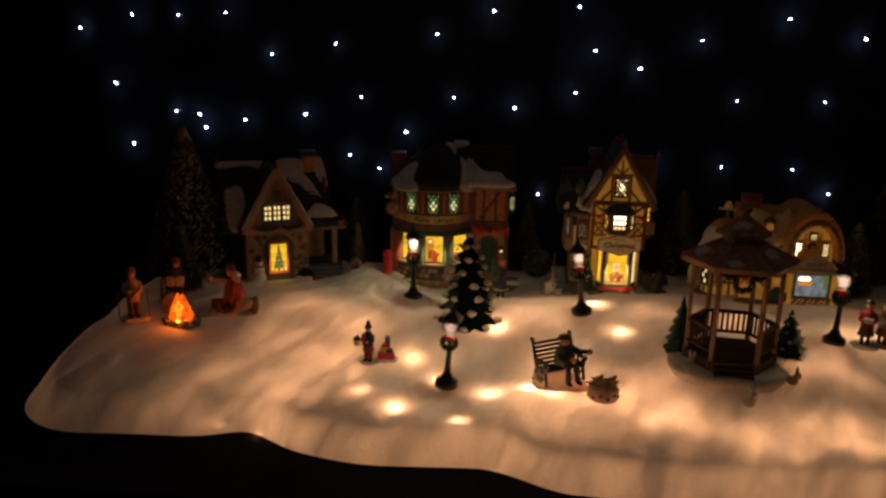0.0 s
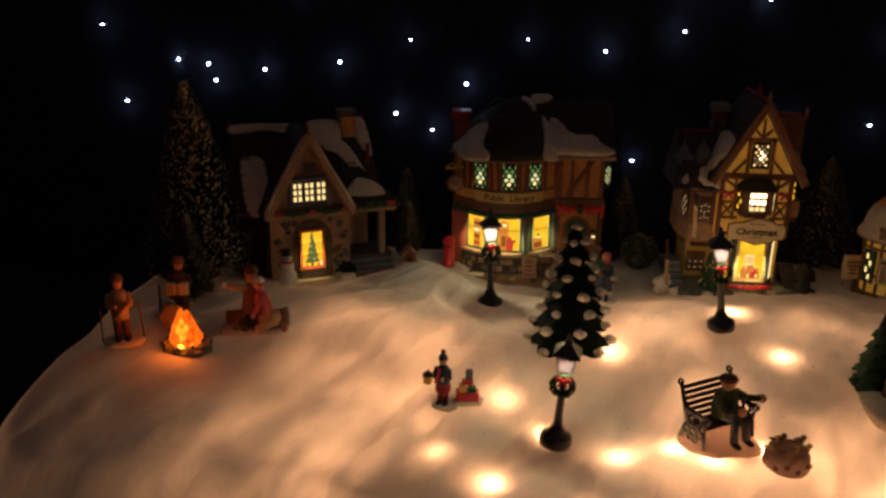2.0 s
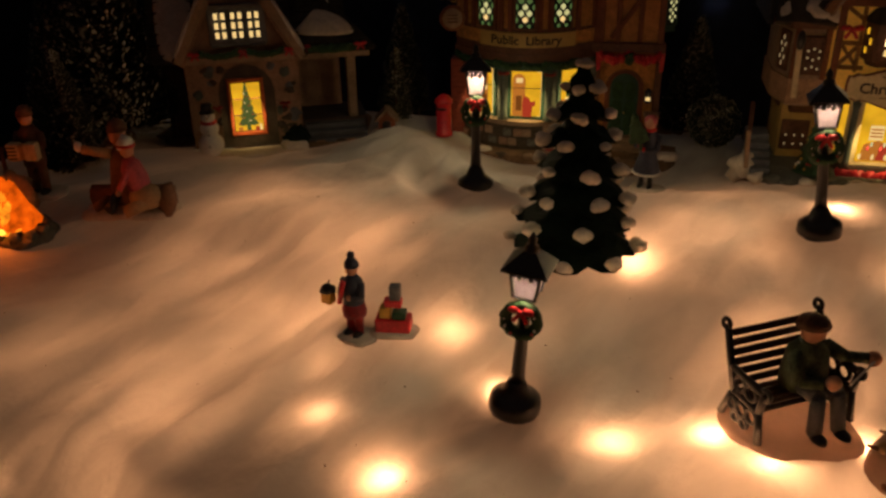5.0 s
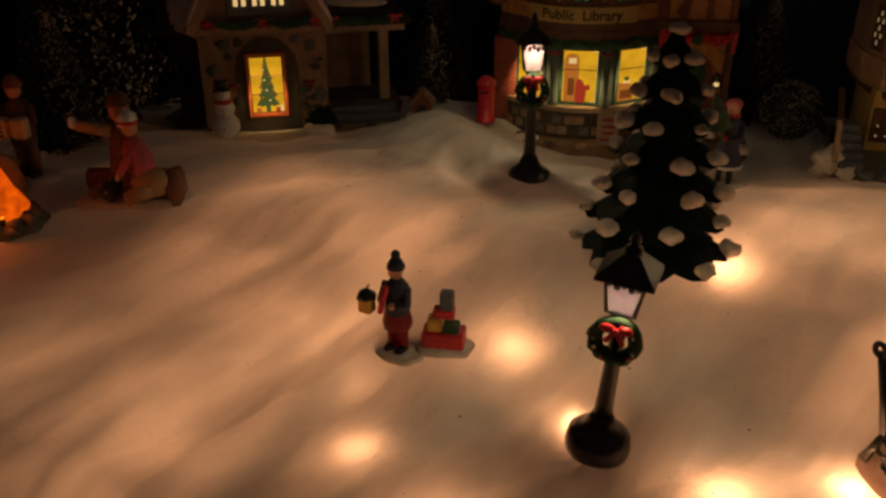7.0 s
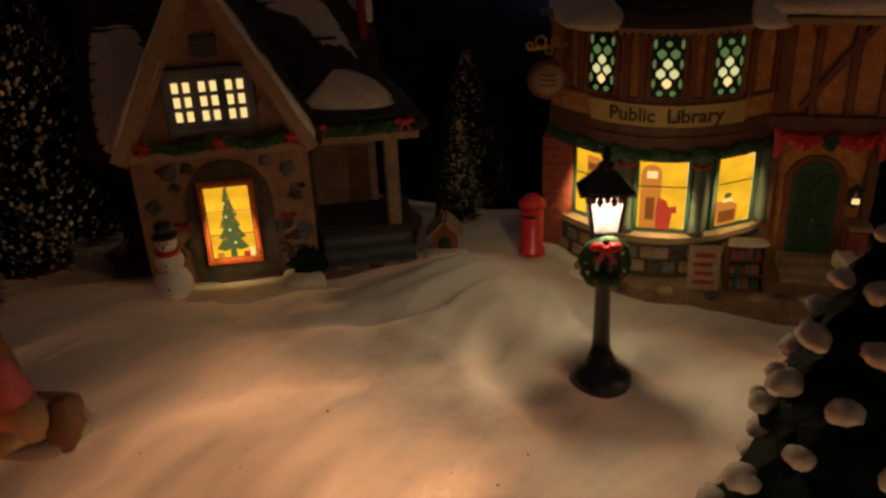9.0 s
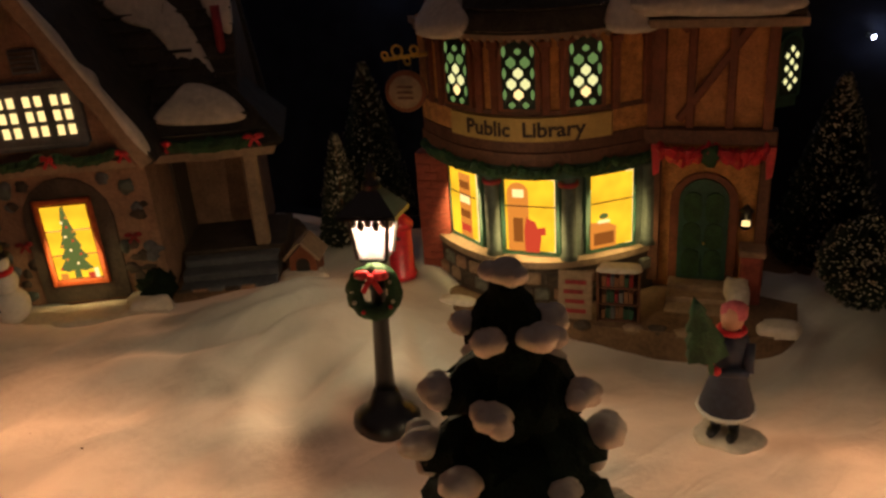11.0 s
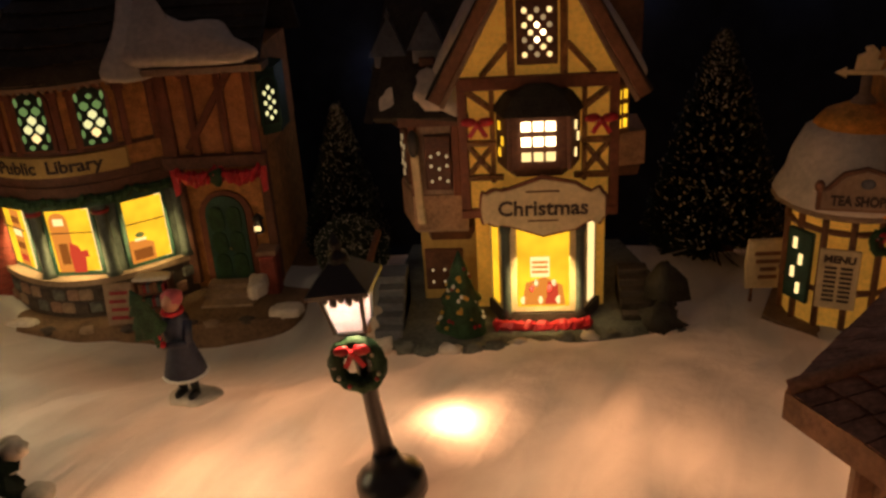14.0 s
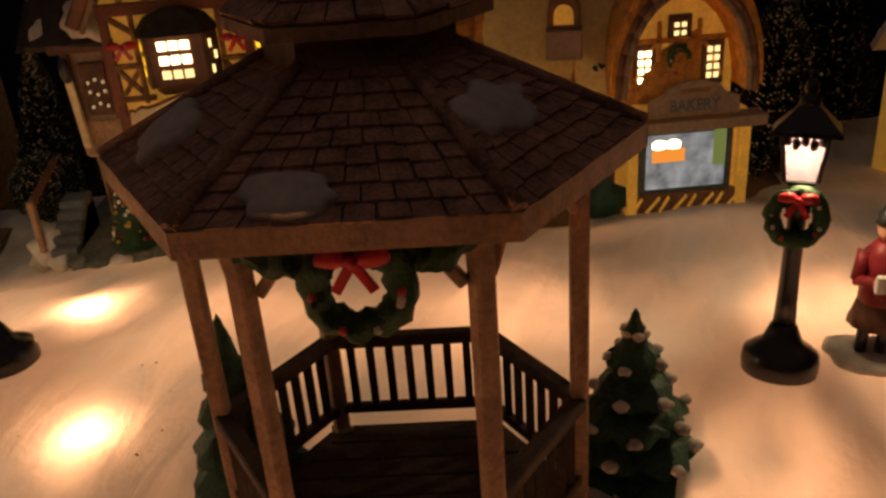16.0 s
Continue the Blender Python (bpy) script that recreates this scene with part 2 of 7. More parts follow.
def prism(pts, y0, y1):
    """The outline pts in x and z, drawn out from y0 to y1."""
    bm = bmesh.new()
    a = [bm.verts.new((x, y0, z)) for x, z in pts]
    b = [bm.verts.new((x, y1, z)) for x, z in pts]
    n = len(pts)
    bm.faces.new(a)
    bm.faces.new(b[::-1])
    for i in range(n):
        bm.faces.new((a[i], b[i], b[(i + 1) % n], a[(i + 1) % n]))
    bmesh.ops.recalc_face_normals(bm, faces=bm.faces[:])
    return bm


def column(pts, z0, z1, grow=1.0, about=(0, 0)):
    """The outline pts in x and y, drawn up from z0 to z1; the top is scaled by grow about a point."""
    bm = bmesh.new()
    a = [bm.verts.new((x, y, z0)) for x, y in pts]
    b = [bm.verts.new((about[0] + (x - about[0]) * grow, about[1] + (y - about[1]) * grow, z1)) for x, y in pts]
    n = len(pts)
    bm.faces.new(a[::-1])
    bm.faces.new(b)
    for i in range(n):
        bm.faces.new((a[i], a[(i + 1) % n], b[(i + 1) % n], b[i]))
    bmesh.ops.recalc_face_normals(bm, faces=bm.faces[:])
    return bm


def slab(corners, thick):
    """A plate with these corners, thick along its normal."""
    c = [Vector(p) for p in corners]
    nrm = (c[1] - c[0]).cross(c[2] - c[0]).normalized()
    if nrm.z < 0:
        nrm = -nrm
    bm = bmesh.new()
    a = [bm.verts.new(p) for p in c]
    b = [bm.verts.new(p + nrm * thick) for p in c]
    n = len(c)
    bm.faces.new(a)
    bm.faces.new(b[::-1])
    for i in range(n):
        bm.faces.new((a[i], b[i], b[(i + 1) % n], a[(i + 1) % n]))
    bmesh.ops.recalc_face_normals(bm, faces=bm.faces[:])
    return bm


def torus(R, r, seg=24, sub=8, wob=0.0, seed=0):
    """A ring in the x-z plane."""
    bm = bmesh.new()
    rings = []
    for i in range(seg):
        a = 2 * math.pi * i / seg
        ring = []
        for j in range(sub):
            b = 2 * math.pi * j / sub
            k = r * (1 + wob * noise.noise(Vector((i * 1.3, j * 1.7, seed))) * 1.6)
            ring.append(bm.verts.new(((R + k * math.cos(b)) * math.cos(a), k * math.sin(b), (R + k * math.cos(b)) * math.sin(a))))
        rings.append(ring)
    for i in range(seg):
        for j in range(sub):
            bm.faces.new((rings[i][j], rings[(i + 1) % seg][j], rings[(i + 1) % seg][(j + 1) % sub], rings[i][(j + 1) % sub])).smooth = True
    bmesh.ops.recalc_face_normals(bm, faces=bm.faces[:])
    return bm


def patch(o, u, v, ru, rv, thick=0.003, seed=0, wob=0.35, n=30):
    """A rounded, uneven pat of snow on the plane through o along u and v."""
    o, u, v = Vector(o), Vector(u).normalized(), Vector(v).normalized()
    w = u.cross(v)
    if w.z < 0:
        w = -w
    bm = bmesh.new()
    rings = []
    for k, h in ((1.0, -0.3), (1.0, 0.45), (0.9, 0.85), (0.55, 1.0)):
        ring = []
        for i in range(n):
            a = 2 * math.pi * i / n
            c, s = math.cos(a), math.sin(a)
            f = 1 + wob * (noise.noise(Vector((c * 1.3 + seed * 7.7, s * 1.3, seed))) * 1.5 + 0.4 * noise.noise(Vector((c * 4 + seed, s * 4, 3))))
            sq = 1 / max(abs(c), abs(s)) ** 0.5
            ring.append(bm.verts.new(o + u * (ru * c * f * k * sq) + v * (rv * s * f * k * sq) + w * (thick * h)))
        rings.append(ring)
    for a, b in zip(rings, rings[1:]):
        for i in range(n):
            bm.faces.new((a[i], a[(i + 1) % n], b[(i + 1) % n], b[i])).smooth = True
    bm.faces.new(rings[-1])
    bmesh.ops.recalc_face_normals(bm, faces=bm.faces[:])
    return bm


def round_off(pts, n=5):
    """A closed outline through pts, smoothed."""
    out, k = [], len(pts)
    for i in range(k):
        p0, p1, p2, p3 = (Vector(pts[(i + d) % k]) for d in (-1, 0, 1, 2))
        for j in range(n):
            t = j / n
            out.append(0.5 * (2 * p1 + (p2 - p0) * t + (2 * p0 - 5 * p1 + 4 * p2 - p3) * t * t + (3 * p1 - p0 - 3 * p2 + p3) * t ** 3))
    return out


def snow_on(fn, pts, thick):
    """Snow lying on the surface fn(u, v), inside the outline pts."""
    edge = round_off(pts)
    mid = sum(edge, Vector((0, 0))) / len(edge)
    bm = bmesh.new()

    def put(q, h):
        e = 0.01
        o = Vector(fn(q.x, q.y))
        w = (Vector(fn(q.x + e, q.y)) - o).cross(Vector(fn(q.x, q.y + e)) - o).normalized()
        return bm.verts.new(o + (w if w.z > 0 else -w) * (thick * h * (1 + 0.35 * noise.noise(o * 90))))

    rings = [[put(mid + (q - mid) * k, h) for q in edge] for k, h in ((1.0, -0.35), (1.02, 0.35), (0.97, 0.75), (0.85, 1.0), (0.55, 1.1), (0.25, 1.15))]
    n = len(edge)
    for a, b in zip(rings, rings[1:]):
        for i in range(n):
            bm.faces.new((a[i], a[(i + 1) % n], b[(i + 1) % n], b[i])).smooth = True
    bm.faces.new(rings[-1])
    bmesh.ops.recalc_face_normals(bm, faces=bm.faces[:])
    return bm


def quad(a, b, c, d):
    """The flat surface with corners a, b (below) and c, d (above), as fn(u, v) for u, v from 0 to 1."""
    a, b, c, d = Vector(a), Vector(b), Vector(c), Vector(d)
    return lambda u, v: a.lerp(b, u).lerp(d.lerp(c, u), v)


def moved(bm, x=0, y=0, z=0, rx=0, ry=0, rz=0):
    bm.transform(pose(x, y, z, rx, ry, rz))
    return bm


def mesh_of(name, bm, *mats):
    me = bpy.data.meshes.new(name)
    bm.normal_update()
    bm.to_mesh(me)
    bm.free()
    for m in mats:
        me.materials.append(m)
    return me


def part(name, bm, material, parent, label="", kind=""):
    ob = new(name, mesh_of(name, bm, material))
    ob.parent = parent
    return tagged(ob, label, "", "", kind)


def again(ob, m):
    """Another part like ob, on the same mesh, under the same thing."""
    o = new(ob.name.split(".")[0], ob.data)
    o.parent, o.matrix_basis = ob.parent, m
    return o


def thing(name, label, category, m, group=""):
    ob = new(name)
    ob.empty_display_size = 0.01
    ob.matrix_basis = m
    return tagged(ob, label, category, group)


def solid(name, bm, mats, label, category, m, group="", kind=""):
    """A thing of one mesh."""
    ob = new(name, mesh_of(name, bm, *mats))
    ob.matrix_basis = m
    return tagged(ob, label, category, group, kind)


def letters(text, size, material, parent, m, bold=0.0):
    cu = bpy.data.curves.new("lettering", "FONT")
    cu.body, cu.size, cu.align_x, cu.align_y = text, size, "CENTER", "CENTER"
    cu.extrude, cu.offset = 0.0002, bold
    cu.resolution_u = 3
    tmp = bpy.data.objects.new("lettering", cu)
    scene.collection.objects.link(tmp)
    me = bpy.data.meshes.new_from_object(tmp.evaluated_get(bpy.context.evaluated_depsgraph_get()))
    bpy.data.objects.remove(tmp)
    me.materials.append(material)
    ob = new("lettering", me)
    ob.parent, ob.matrix_basis = parent, m
    return ob


def smooth01(a, b, x):
    t = min(1, max(0, (x - a) / (b - a)))
    return t * t * (3 - 2 * t)


def mound(x, y, cx, cy, h, sx, sy):
    return h * math.exp(-((x - cx) / sx) ** 2 - ((y - cy) / sy) ** 2)


def gz(x, y):
    """Height of the snow blanket, without its small wrinkles."""
    z = 0.036 * smooth01(0.70, 0.92, y) - 0.014 * smooth01(1.0, 1.16, y)
    z += mound(x, y, -0.46, 0.76, 0.032, 0.13, 0.10) + mound(x, y, 0.48, 0.78, 0.022, 0.16, 0.09)
    z -= 0.022 * smooth01(1.22, 1.32, y)
    z += mound(x, y, -0.165, 1.10, 0.027, 0.05, 0.06) + mound(x, y, 0.15, 0.69, 0.018, 0.07, 0.06)
    z -= mound(x, y, 0.04, 1.145, 0.029, 0.15, 0.085)
    z -= mound(x, y, -0.26, 0.83, 0.010, 0.09, 0.07)
    return z


# ---- the room, the table and the backdrop ----
def room():
    for name, a in (("floor", (-2.4, 2.8, -2.4, 2.0, -0.80, -0.75)), ("wall_north", (-2.4, 2.8, 2.0, 2.1, -0.75, 1.65)), ("wall_south", (-2.4, 2.8, -2.5, -2.4, -0.75, 1.65)),
                    ("wall_west", (-2.5, -2.4, -2.4, 2.0, -0.75, 1.65)), ("wall_east", (2.8, 2.9, -2.4, 2.0, -0.75, 1.65))):
        solid(name, B(*a, bev=0), [BOARD if name == "floor" else ROOM], "plain dark room surface in the unlit room", name.split("_")[0], Matrix(), kind="structure")


def backdrop():
    bm = bmesh.new()
    nx, nz = 120, 24
    vs = [[bm.verts.new((-1.5 + 3.2 * i / nx, 1.402 + 0.006 * math.sin(i * 0.9) * (0.5 + 0.5 * math.sin(i * 0.23)) + 0.003 * math.sin(i * 2.3), -0.1 + 1.2 * j / nz)) for i in range(nx + 1)] for j in range(nz + 1)]
    for j in range(nz):
        for i in range(nx):
            bm.faces.new((vs[j][i], vs[j][i + 1], vs[j + 1][i + 1], vs[j + 1][i])).smooth = True
    solid("backdrop", bm, [DRAPE], "black cloth hung behind the village as night sky", "backdrop", Matrix(), kind="structure")


def table():
    t = thing("table", "table under a black cloth that carries the snow village", "table", pose(0, 0, -0.75))
    part("tabletop", B(-0.72, 1.25, 0.47, 1.46, 0.70, 0.718, bev=0.004), CLOTH, t)
    bm = bmesh.new()
    n = 160
    lo, hi = [], []
    for i in range(n + 1):
        x = -0.725 + 1.98 * i / n
        w = 0.012 * math.sin(i * 0.55) + 0.006 * math.sin(i * 1.31)
        hi.append(bm.verts.new((x, 0.466, 0.720)))
        lo.append(bm.verts.new((x, 0.445 + w, 0.02)))
    for i in range(n):
        bm.faces.new((lo[i], lo[i + 1], hi[i + 1], hi[i])).smooth = True
    part("tablecloth_front", bm, CLOTH, t)
    for x in (-0.68, 1.2):
        for y in (0.53, 1.42):
            part("leg", B(x - 0.025, x + 0.025, y - 0.025, y + 0.025, 0, 0.70, bev=0.003), WOODD, t)


def edge_drop(x, y):
    """How far inside the blanket's rounded outline a place lies."""
    r = 0.12
    dx = max(-0.575 + r - x, x - (1.15 - r), 0)
    fy = 0.606 - 0.034 * smooth01(-0.26, -0.06, x) - 0.046 * smooth01(0.05, 0.17, x) + 0.024 * math.exp(-((x + 0.245) / 0.045) ** 2) + 0.005 * math.sin(x * 14)
    dy = max(fy + r - y, y - (1.325 - r), 0)
    return r - math.hypot(dx, dy)


def snow_height(x, y):
    z = gz(x, y)
    d = edge_drop(x, y)
    z -= (z + 0.044) * (1 - smooth01(-0.026, 0.038, d))
    w = noise.noise(Vector((x * 9, y * 9, 0))) * 0.0065 + (abs(noise.noise(Vector((x * 11 - y * 9, x * 4 + y * 6, 7)))) - 0.2) * 0.006 + noise.noise(Vector((x * 24 + y * 10, y * 18, 4))) * 0.0028 + noise.noise(Vector((x * 70, y * 70, 9))) * 0.0007
    across, along = x * 0.906 - y * 0.423, x * 0.423 + y * 0.906
    low = smooth01(0.12, -0.05, x) * smooth01(0.98, 0.88, y) * smooth01(0.56, 0.64, y)
    w += low * (0.17 - abs(noise.noise(Vector((across * 12, along * 2.6, 21))))) * 0.020
    # folds of the batting fan out from behind the second lamp
    fx, fy = x + 0.125, y - 1.135
    fr, fa = math.hypot(fx, fy), math.atan2(fy, fx)
    bend = fa + 0.9 * noise.noise(Vector((x * 7, y * 7, 3))) * fr * 6
    fade = math.exp(-((fr - 0.10) / 0.065) ** 2) * smooth01(-0.55, -1.0, fa) * smooth01(-2.95, -2.5, fa)
    w += fade * (0.0062 * math.cos(bend * 10.5 + 0.6) + 0.0032 * math.cos(bend * 23 + 2) + 0.0025 * noise.noise(Vector((x * 60, y * 60, 6))))
    return z + w * smooth01(-0.01, 0.05, d)


def snow():
    bm = bmesh.new()
    nx, ny = 430, 230
    x0, x1, y0, y1 = -0.63, 1.15, 0.46, 1.40
    vs = [[None] * (nx + 1) for _ in range(ny + 1)]
    for j in range(ny + 1):
        for i in range(nx + 1):
            x, y = x0 + (x1 - x0) * i / nx, y0 + (y1 - y0) * j / ny
            vs[j][i] = bm.verts.new((x, y, snow_height(x, y)))
    for j in range(ny):
        for i in range(nx):
            q = (vs[j][i], vs[j][i + 1], vs[j + 1][i + 1], vs[j + 1][i])
            if max(v.co.z for v in q) > -0.0435:
                bm.faces.new(q).smooth = True
    for v in [v for v in bm.verts if not v.link_faces]:
        bm.verts.remove(v)
    solid("snow_blanket", bm, [SNOW], "white cotton batting laid as snow, glowing over hidden lights", "snow", Matrix(), kind="structure")


room()
backdrop()
table()
snow()

# ---- fairy lights under the blanket: x, y, depth below it, power ----
UNDER = [(-0.050, 0.801, 17, 0.75), (-0.056, 0.657, 11, 0.95), (-0.110, 0.702, 14, 0.35), (-0.009, 0.748, 6, 0.9), (0.066, 0.888, 18, 0.8),
         (0.065, 0.715, 14, 0.7), (0.258, 0.886, 10, 1.1), (0.229, 1.002, 9, 1.0), (0.290, 0.745, 24, 0.8), (0.123, 0.93, 24, 0.9), (-0.163, 0.78, 24, 0.9),
         (-0.25, 0.82, 30, 0.55), (0.201, 0.728, 10, 1.2), (0.118, 0.722, 10, 1.1), (0.148, 0.694, 10, 1.1), (0.165, 0.80, 26, 0.75), (0.235, 0.69, 26, 0.8), (0.160, 0.742, 16, 0.5), (0.027, 0.633, 8, 0.7), (0.30, 0.66, 28, 0.8), (0.15, 0.64, 28, 0.65),
         (0.40, 0.62, 30, 0.85), (0.50, 0.645, 26, 1.0), (0.53, 0.79, 24, 0.7), (-0.30, 0.72, 34, 0.22), (-0.33, 0.65, 26, 0.08), (-0.21, 0.70, 32, 0.75), (-0.32, 0.66, 24, 0.06),
         (0.62, 0.90, 26, 1.1), (0.70, 0.74, 24, 1.0), (-0.20, 0.63, 30, 0.08), (0.15, 1.0, 30, 0.3), (-0.14, 0.885, 34, 0.6), (-0.23, 0.93, 34, 0.4), (0.33, 0.96, 30, 0.5), (0.46, 0.93, 28, 0.7), (0.60, 0.62, 26, 0.75)]


def under_lights():
    """Single bulbs near the batting show as spots; loose bunches lying deeper give a broad glow."""
    for x, y, mm, p in UNDER:
        bunch = ((0, 0),) if mm < 20 else ((-0.034, -0.012), (0.030, -0.022), (0.020, 0.030), (-0.022, 0.026), (0.0, 0.002))
        for dx, dy in bunch:
            px, py = x + dx * random.uniform(0.7, 1.3), y + dy * random.uniform(0.7, 1.3)
            lamp = bpy.data.lights.new("fairy_light", "POINT")
            lamp.energy = LIGHT_UNDER * p * ((0.35 + (mm / 16) ** 1.4) * (1.5 if mm < 20 else 1.0)) / len(bunch) * random.uniform(0.7, 1.3)
            lamp.color = (1.0, 0.49, 0.21)
            lamp.shadow_soft_size = 0.004
            ob = new("fairy_light", lamp)
            ob.location = (px, py, max(-0.028, snow_height(px, py) - mm / 1000))
            tagged(ob, "warm white fairy light hidden under the batting", "light", "fairy lights")


LIGHT_UNDER = 0.075
under_lights()


# ---- stars on the backdrop ----
def stars():
    spots = [(-0.816, 0.457), (-0.703, 0.485), (-0.606, 0.486), (-0.507, 0.493), (0.037, 0.506), (0.204, 0.517), (0.607, 0.503), (0.753, 0.468), (-0.076, 0.459),
             (-0.282, 0.437), (-0.414, 0.413), (0.240, 0.435), (0.445, 0.459), (0.330, 0.402), (-0.750, 0.347), (-0.229, 0.331), (-0.039, 0.335), (0.206, 0.351),
             (0.524, 0.344), (0.694, 0.346), (0.085, 0.318), (-0.347, 0.293), (-0.475, 0.278), (-0.572, 0.286), (-0.623, 0.292), (-0.561, 0.259), (-0.721, 0.220),
             (-0.137, 0.262), (-0.254, 0.211), (-0.192, 0.184), (0.141, 0.142), (0.378, 0.211), (0.508, 0.211), (0.649, 0.211), (0.725, 0.162)]
    first = None
    for i, (x, z) in enumerate(spots):
        m = pose(x, 1.387, z, 0, 0, random.uniform(-40, 40))
        if first is None:
            first = thing("star_light", "small cold white bulb pinned to the black cloth", "light", m, "star lights")
            bulb = part("bulb", ball((0, 0, 0), (0.0020, 0.0017, 0.0016), 8), STAR, first)
            part("socket", rod((0, 0.002, 0), (0, 0.012, 0), 0.0018), BLACK, first)
        else:
            o = copy_thing(first, m)
            s = random.uniform(0.7, 1.15)
            o.scale = (s, s, s)


stars()


# ---- street lamps ----
def bow(s, material):
    """A ribbon bow in the x-z plane."""
    bm = bmesh.new()
    for k in (-1, 1):
        merge(bm, ball((k * 0.55 * s, 0, 0.12 * s), (0.5 * s, 0.22 * s, 0.3 * s), 8, 0.2, k))
        merge(bm, beam((0, 0, 0), (k * 0.55 * s, -0.02 * s, -0.85 * s), 0.3 * s, 0.12 * s))
    merge(bm, ball((0, -0.1 * s, 0.05 * s), 0.2 * s, 8))
    return bm


def wreath(parent, R, r, m, seed=0, bow_top=True):
    w = part("wreath", torus(R, r, 28, 8, 0.5, seed), GARL, parent, "green wreath with a red bow")
    w.matrix_basis = m
    b = part("bow", moved(bow(R * 0.80, RED), 0, -r * 1.1, R * 0.75 if bow_top else -R), RED, w, "red ribbon bow")
    for i in range(7):
        a = random.uniform(0, 6.28)
        part("berry", ball((R * math.cos(a), -r * 0.9, R * math.sin(a)), r * 0.3, 6), RED if i % 2 else FROST, w)
    return w


def street_lamp(m):
    t = thing("street_lamp", "black lantern street lamp with wreath and red bow, lit", "street lamp", m, "street lamps")
    part("base", lathe([(0.0158, 0), (0.0162, 0.004), (0.0155, 0.009), (0.012, 0.0115), (0.0085, 0.0135), (0.0065, 0.018), (0.0052, 0.021)], 20), BLACK, t)
    part("post", lathe([(0.0048, 0.019), (0.0042, 0.03), (0.0036, 0.066), (0.0050, 0.068), (0.0050, 0.071), (0.0036, 0.074), (0.0050, 0.078), (0.0060, 0.0805)], 14), BLACK, t)
    cage = part("lantern_frame", B(-0.0062, 0.0062, -0.0062, 0.0062, 0.0797, 0.0813), BLACK, t)
    for sx in (-1, 1):
        for sy in (-1, 1):
            part("corner_bar", beam((sx * 0.0063, sy * 0.0063, 0.081), (sx * 0.0088, sy * 0.0088, 0.0995), 0.0018, 0.0018), BLACK, cage)
    for k in range(4):
        pane = part("pane", slab([(-0.0058, -0.0061, 0.0815), (0.0058, -0.0061, 0.0815), (0.0082, -0.0084, 0.0988), (-0.0082, -0.0084, 0.0988)], 0.0004), PANE, t, "frosted lit glass pane")
        pane.matrix_basis = pose(0, 0, 0, 0, 0, 90 * k)
        pane.visible_shadow = False
        for i in range(5):
            x = -0.0066 + 0.0033 * i
            part("scallop", ball((x, -0.0088, 0.0972 - 0.0014 * (i % 2)), (0.0019, 0.0007, 0.0024), 6), BLACK, pane)
    roof = part("lantern_roof", column([(-0.0132, -0.0132), (0.0132, -0.0132), (0.0132, 0.0132), (-0.0132, 0.0132)], 0.0988, 0.1006), BLACK, t)
    part("roof_slope", column([(-0.0128, -0.0128), (0.0128, -0.0128), (0.0128, 0.0128), (-0.0128, 0.0128)], 0.1006, 0.1095, 0.30), BLACK, roof)
    part("finial", lathe([(0.0046, 0.1090), (0.004, 0.112), (0.0018, 0.1135), (0.0028, 0.1155), (0.0022, 0.1175), (0, 0.121)], 10), BLACK, roof)
    bulb = part("bulb", ball((0, 0, 0.0945), (0.0020, 0.0020, 0.0034), 8), BULB, t, "glowing bulb")
    bulb.visible_shadow = False
    wreath(t, 0.0095, 0.0034, pose(0, -0.0065, 0.0672), 3)
    return t


LAMPS = [(0.003, 0.735, -8, 0, 4), (-0.074, 1.0, 12, -8, 0), (0.204, 0.948, -4, 0, -6.5), (0.565, 0.864, -30, -8, 0)]


def lamps():
    first = None
    for x, y, turn, back, side in LAMPS:
        foot, tall = gz(x, y) - 0.004 + (0.006 if x > 0.1 else 0), (1.0 if first is None else 1.06)
        m = pose(x, y, foot, back, side, turn)
        if first is None:
            first = street_lamp(m)
        else:
            copy_thing(first, m).scale = (1, 1, 1.06)
        lamp = bpy.data.lights.new("lantern_light", "POINT")
        lamp.energy, lamp.color, lamp.shadow_soft_size = LIGHT_LANTERN * (1.9 if x < -0.05 else 1.0), (1.0, 0.84, 0.42), 0.004
        ob = new("lantern_light", lamp)
        ob.location = m @ Vector((0, 0, 0.0955 * tall))
        tagged(ob, "lamp inside the lantern", "light", "lantern lights")


LIGHT_LANTERN = 0.14
lamps()


# ---- window helpers for the ceramic houses ----
def lit_window(parent, x0, x1, z0, z1, y, cols, rows, pane_mat, frame_mat, bar=0.0014, m=None, name="window", lit=None):
    """A window on the plane y: frame, bars, and a pane in every field."""
    w = part(name, B(x0 - bar * 1.6, x1 + bar * 1.6, y - 0.0012, y + 0.002, z0 - bar * 1.6, z1 + bar * 1.6), frame_mat, parent)
    if m:
        w.matrix_basis = m
    cw, rh = (x1 - x0) / cols, (z1 - z0) / rows
    proto = None
    for i in range(cols):
        for j in range(rows):
            use = pane_mat if lit is None or lit(i, j) else None
            if use is None:
                continue
            cx, cz = x0 + cw * (i + 0.5), z0 + rh * (j + 0.5)
            if proto is None:
                proto = part("pane", B(-cw / 2 + bar / 2, cw / 2 - bar / 2, -0.0004, 0.0004, -rh / 2 + bar / 2, rh / 2 - bar / 2, bev=0), use, w)
                proto.matrix_basis = pose(cx, y - 0.0017, cz)
            else:
                again(proto, pose(cx, y - 0.0017, cz))
    return w


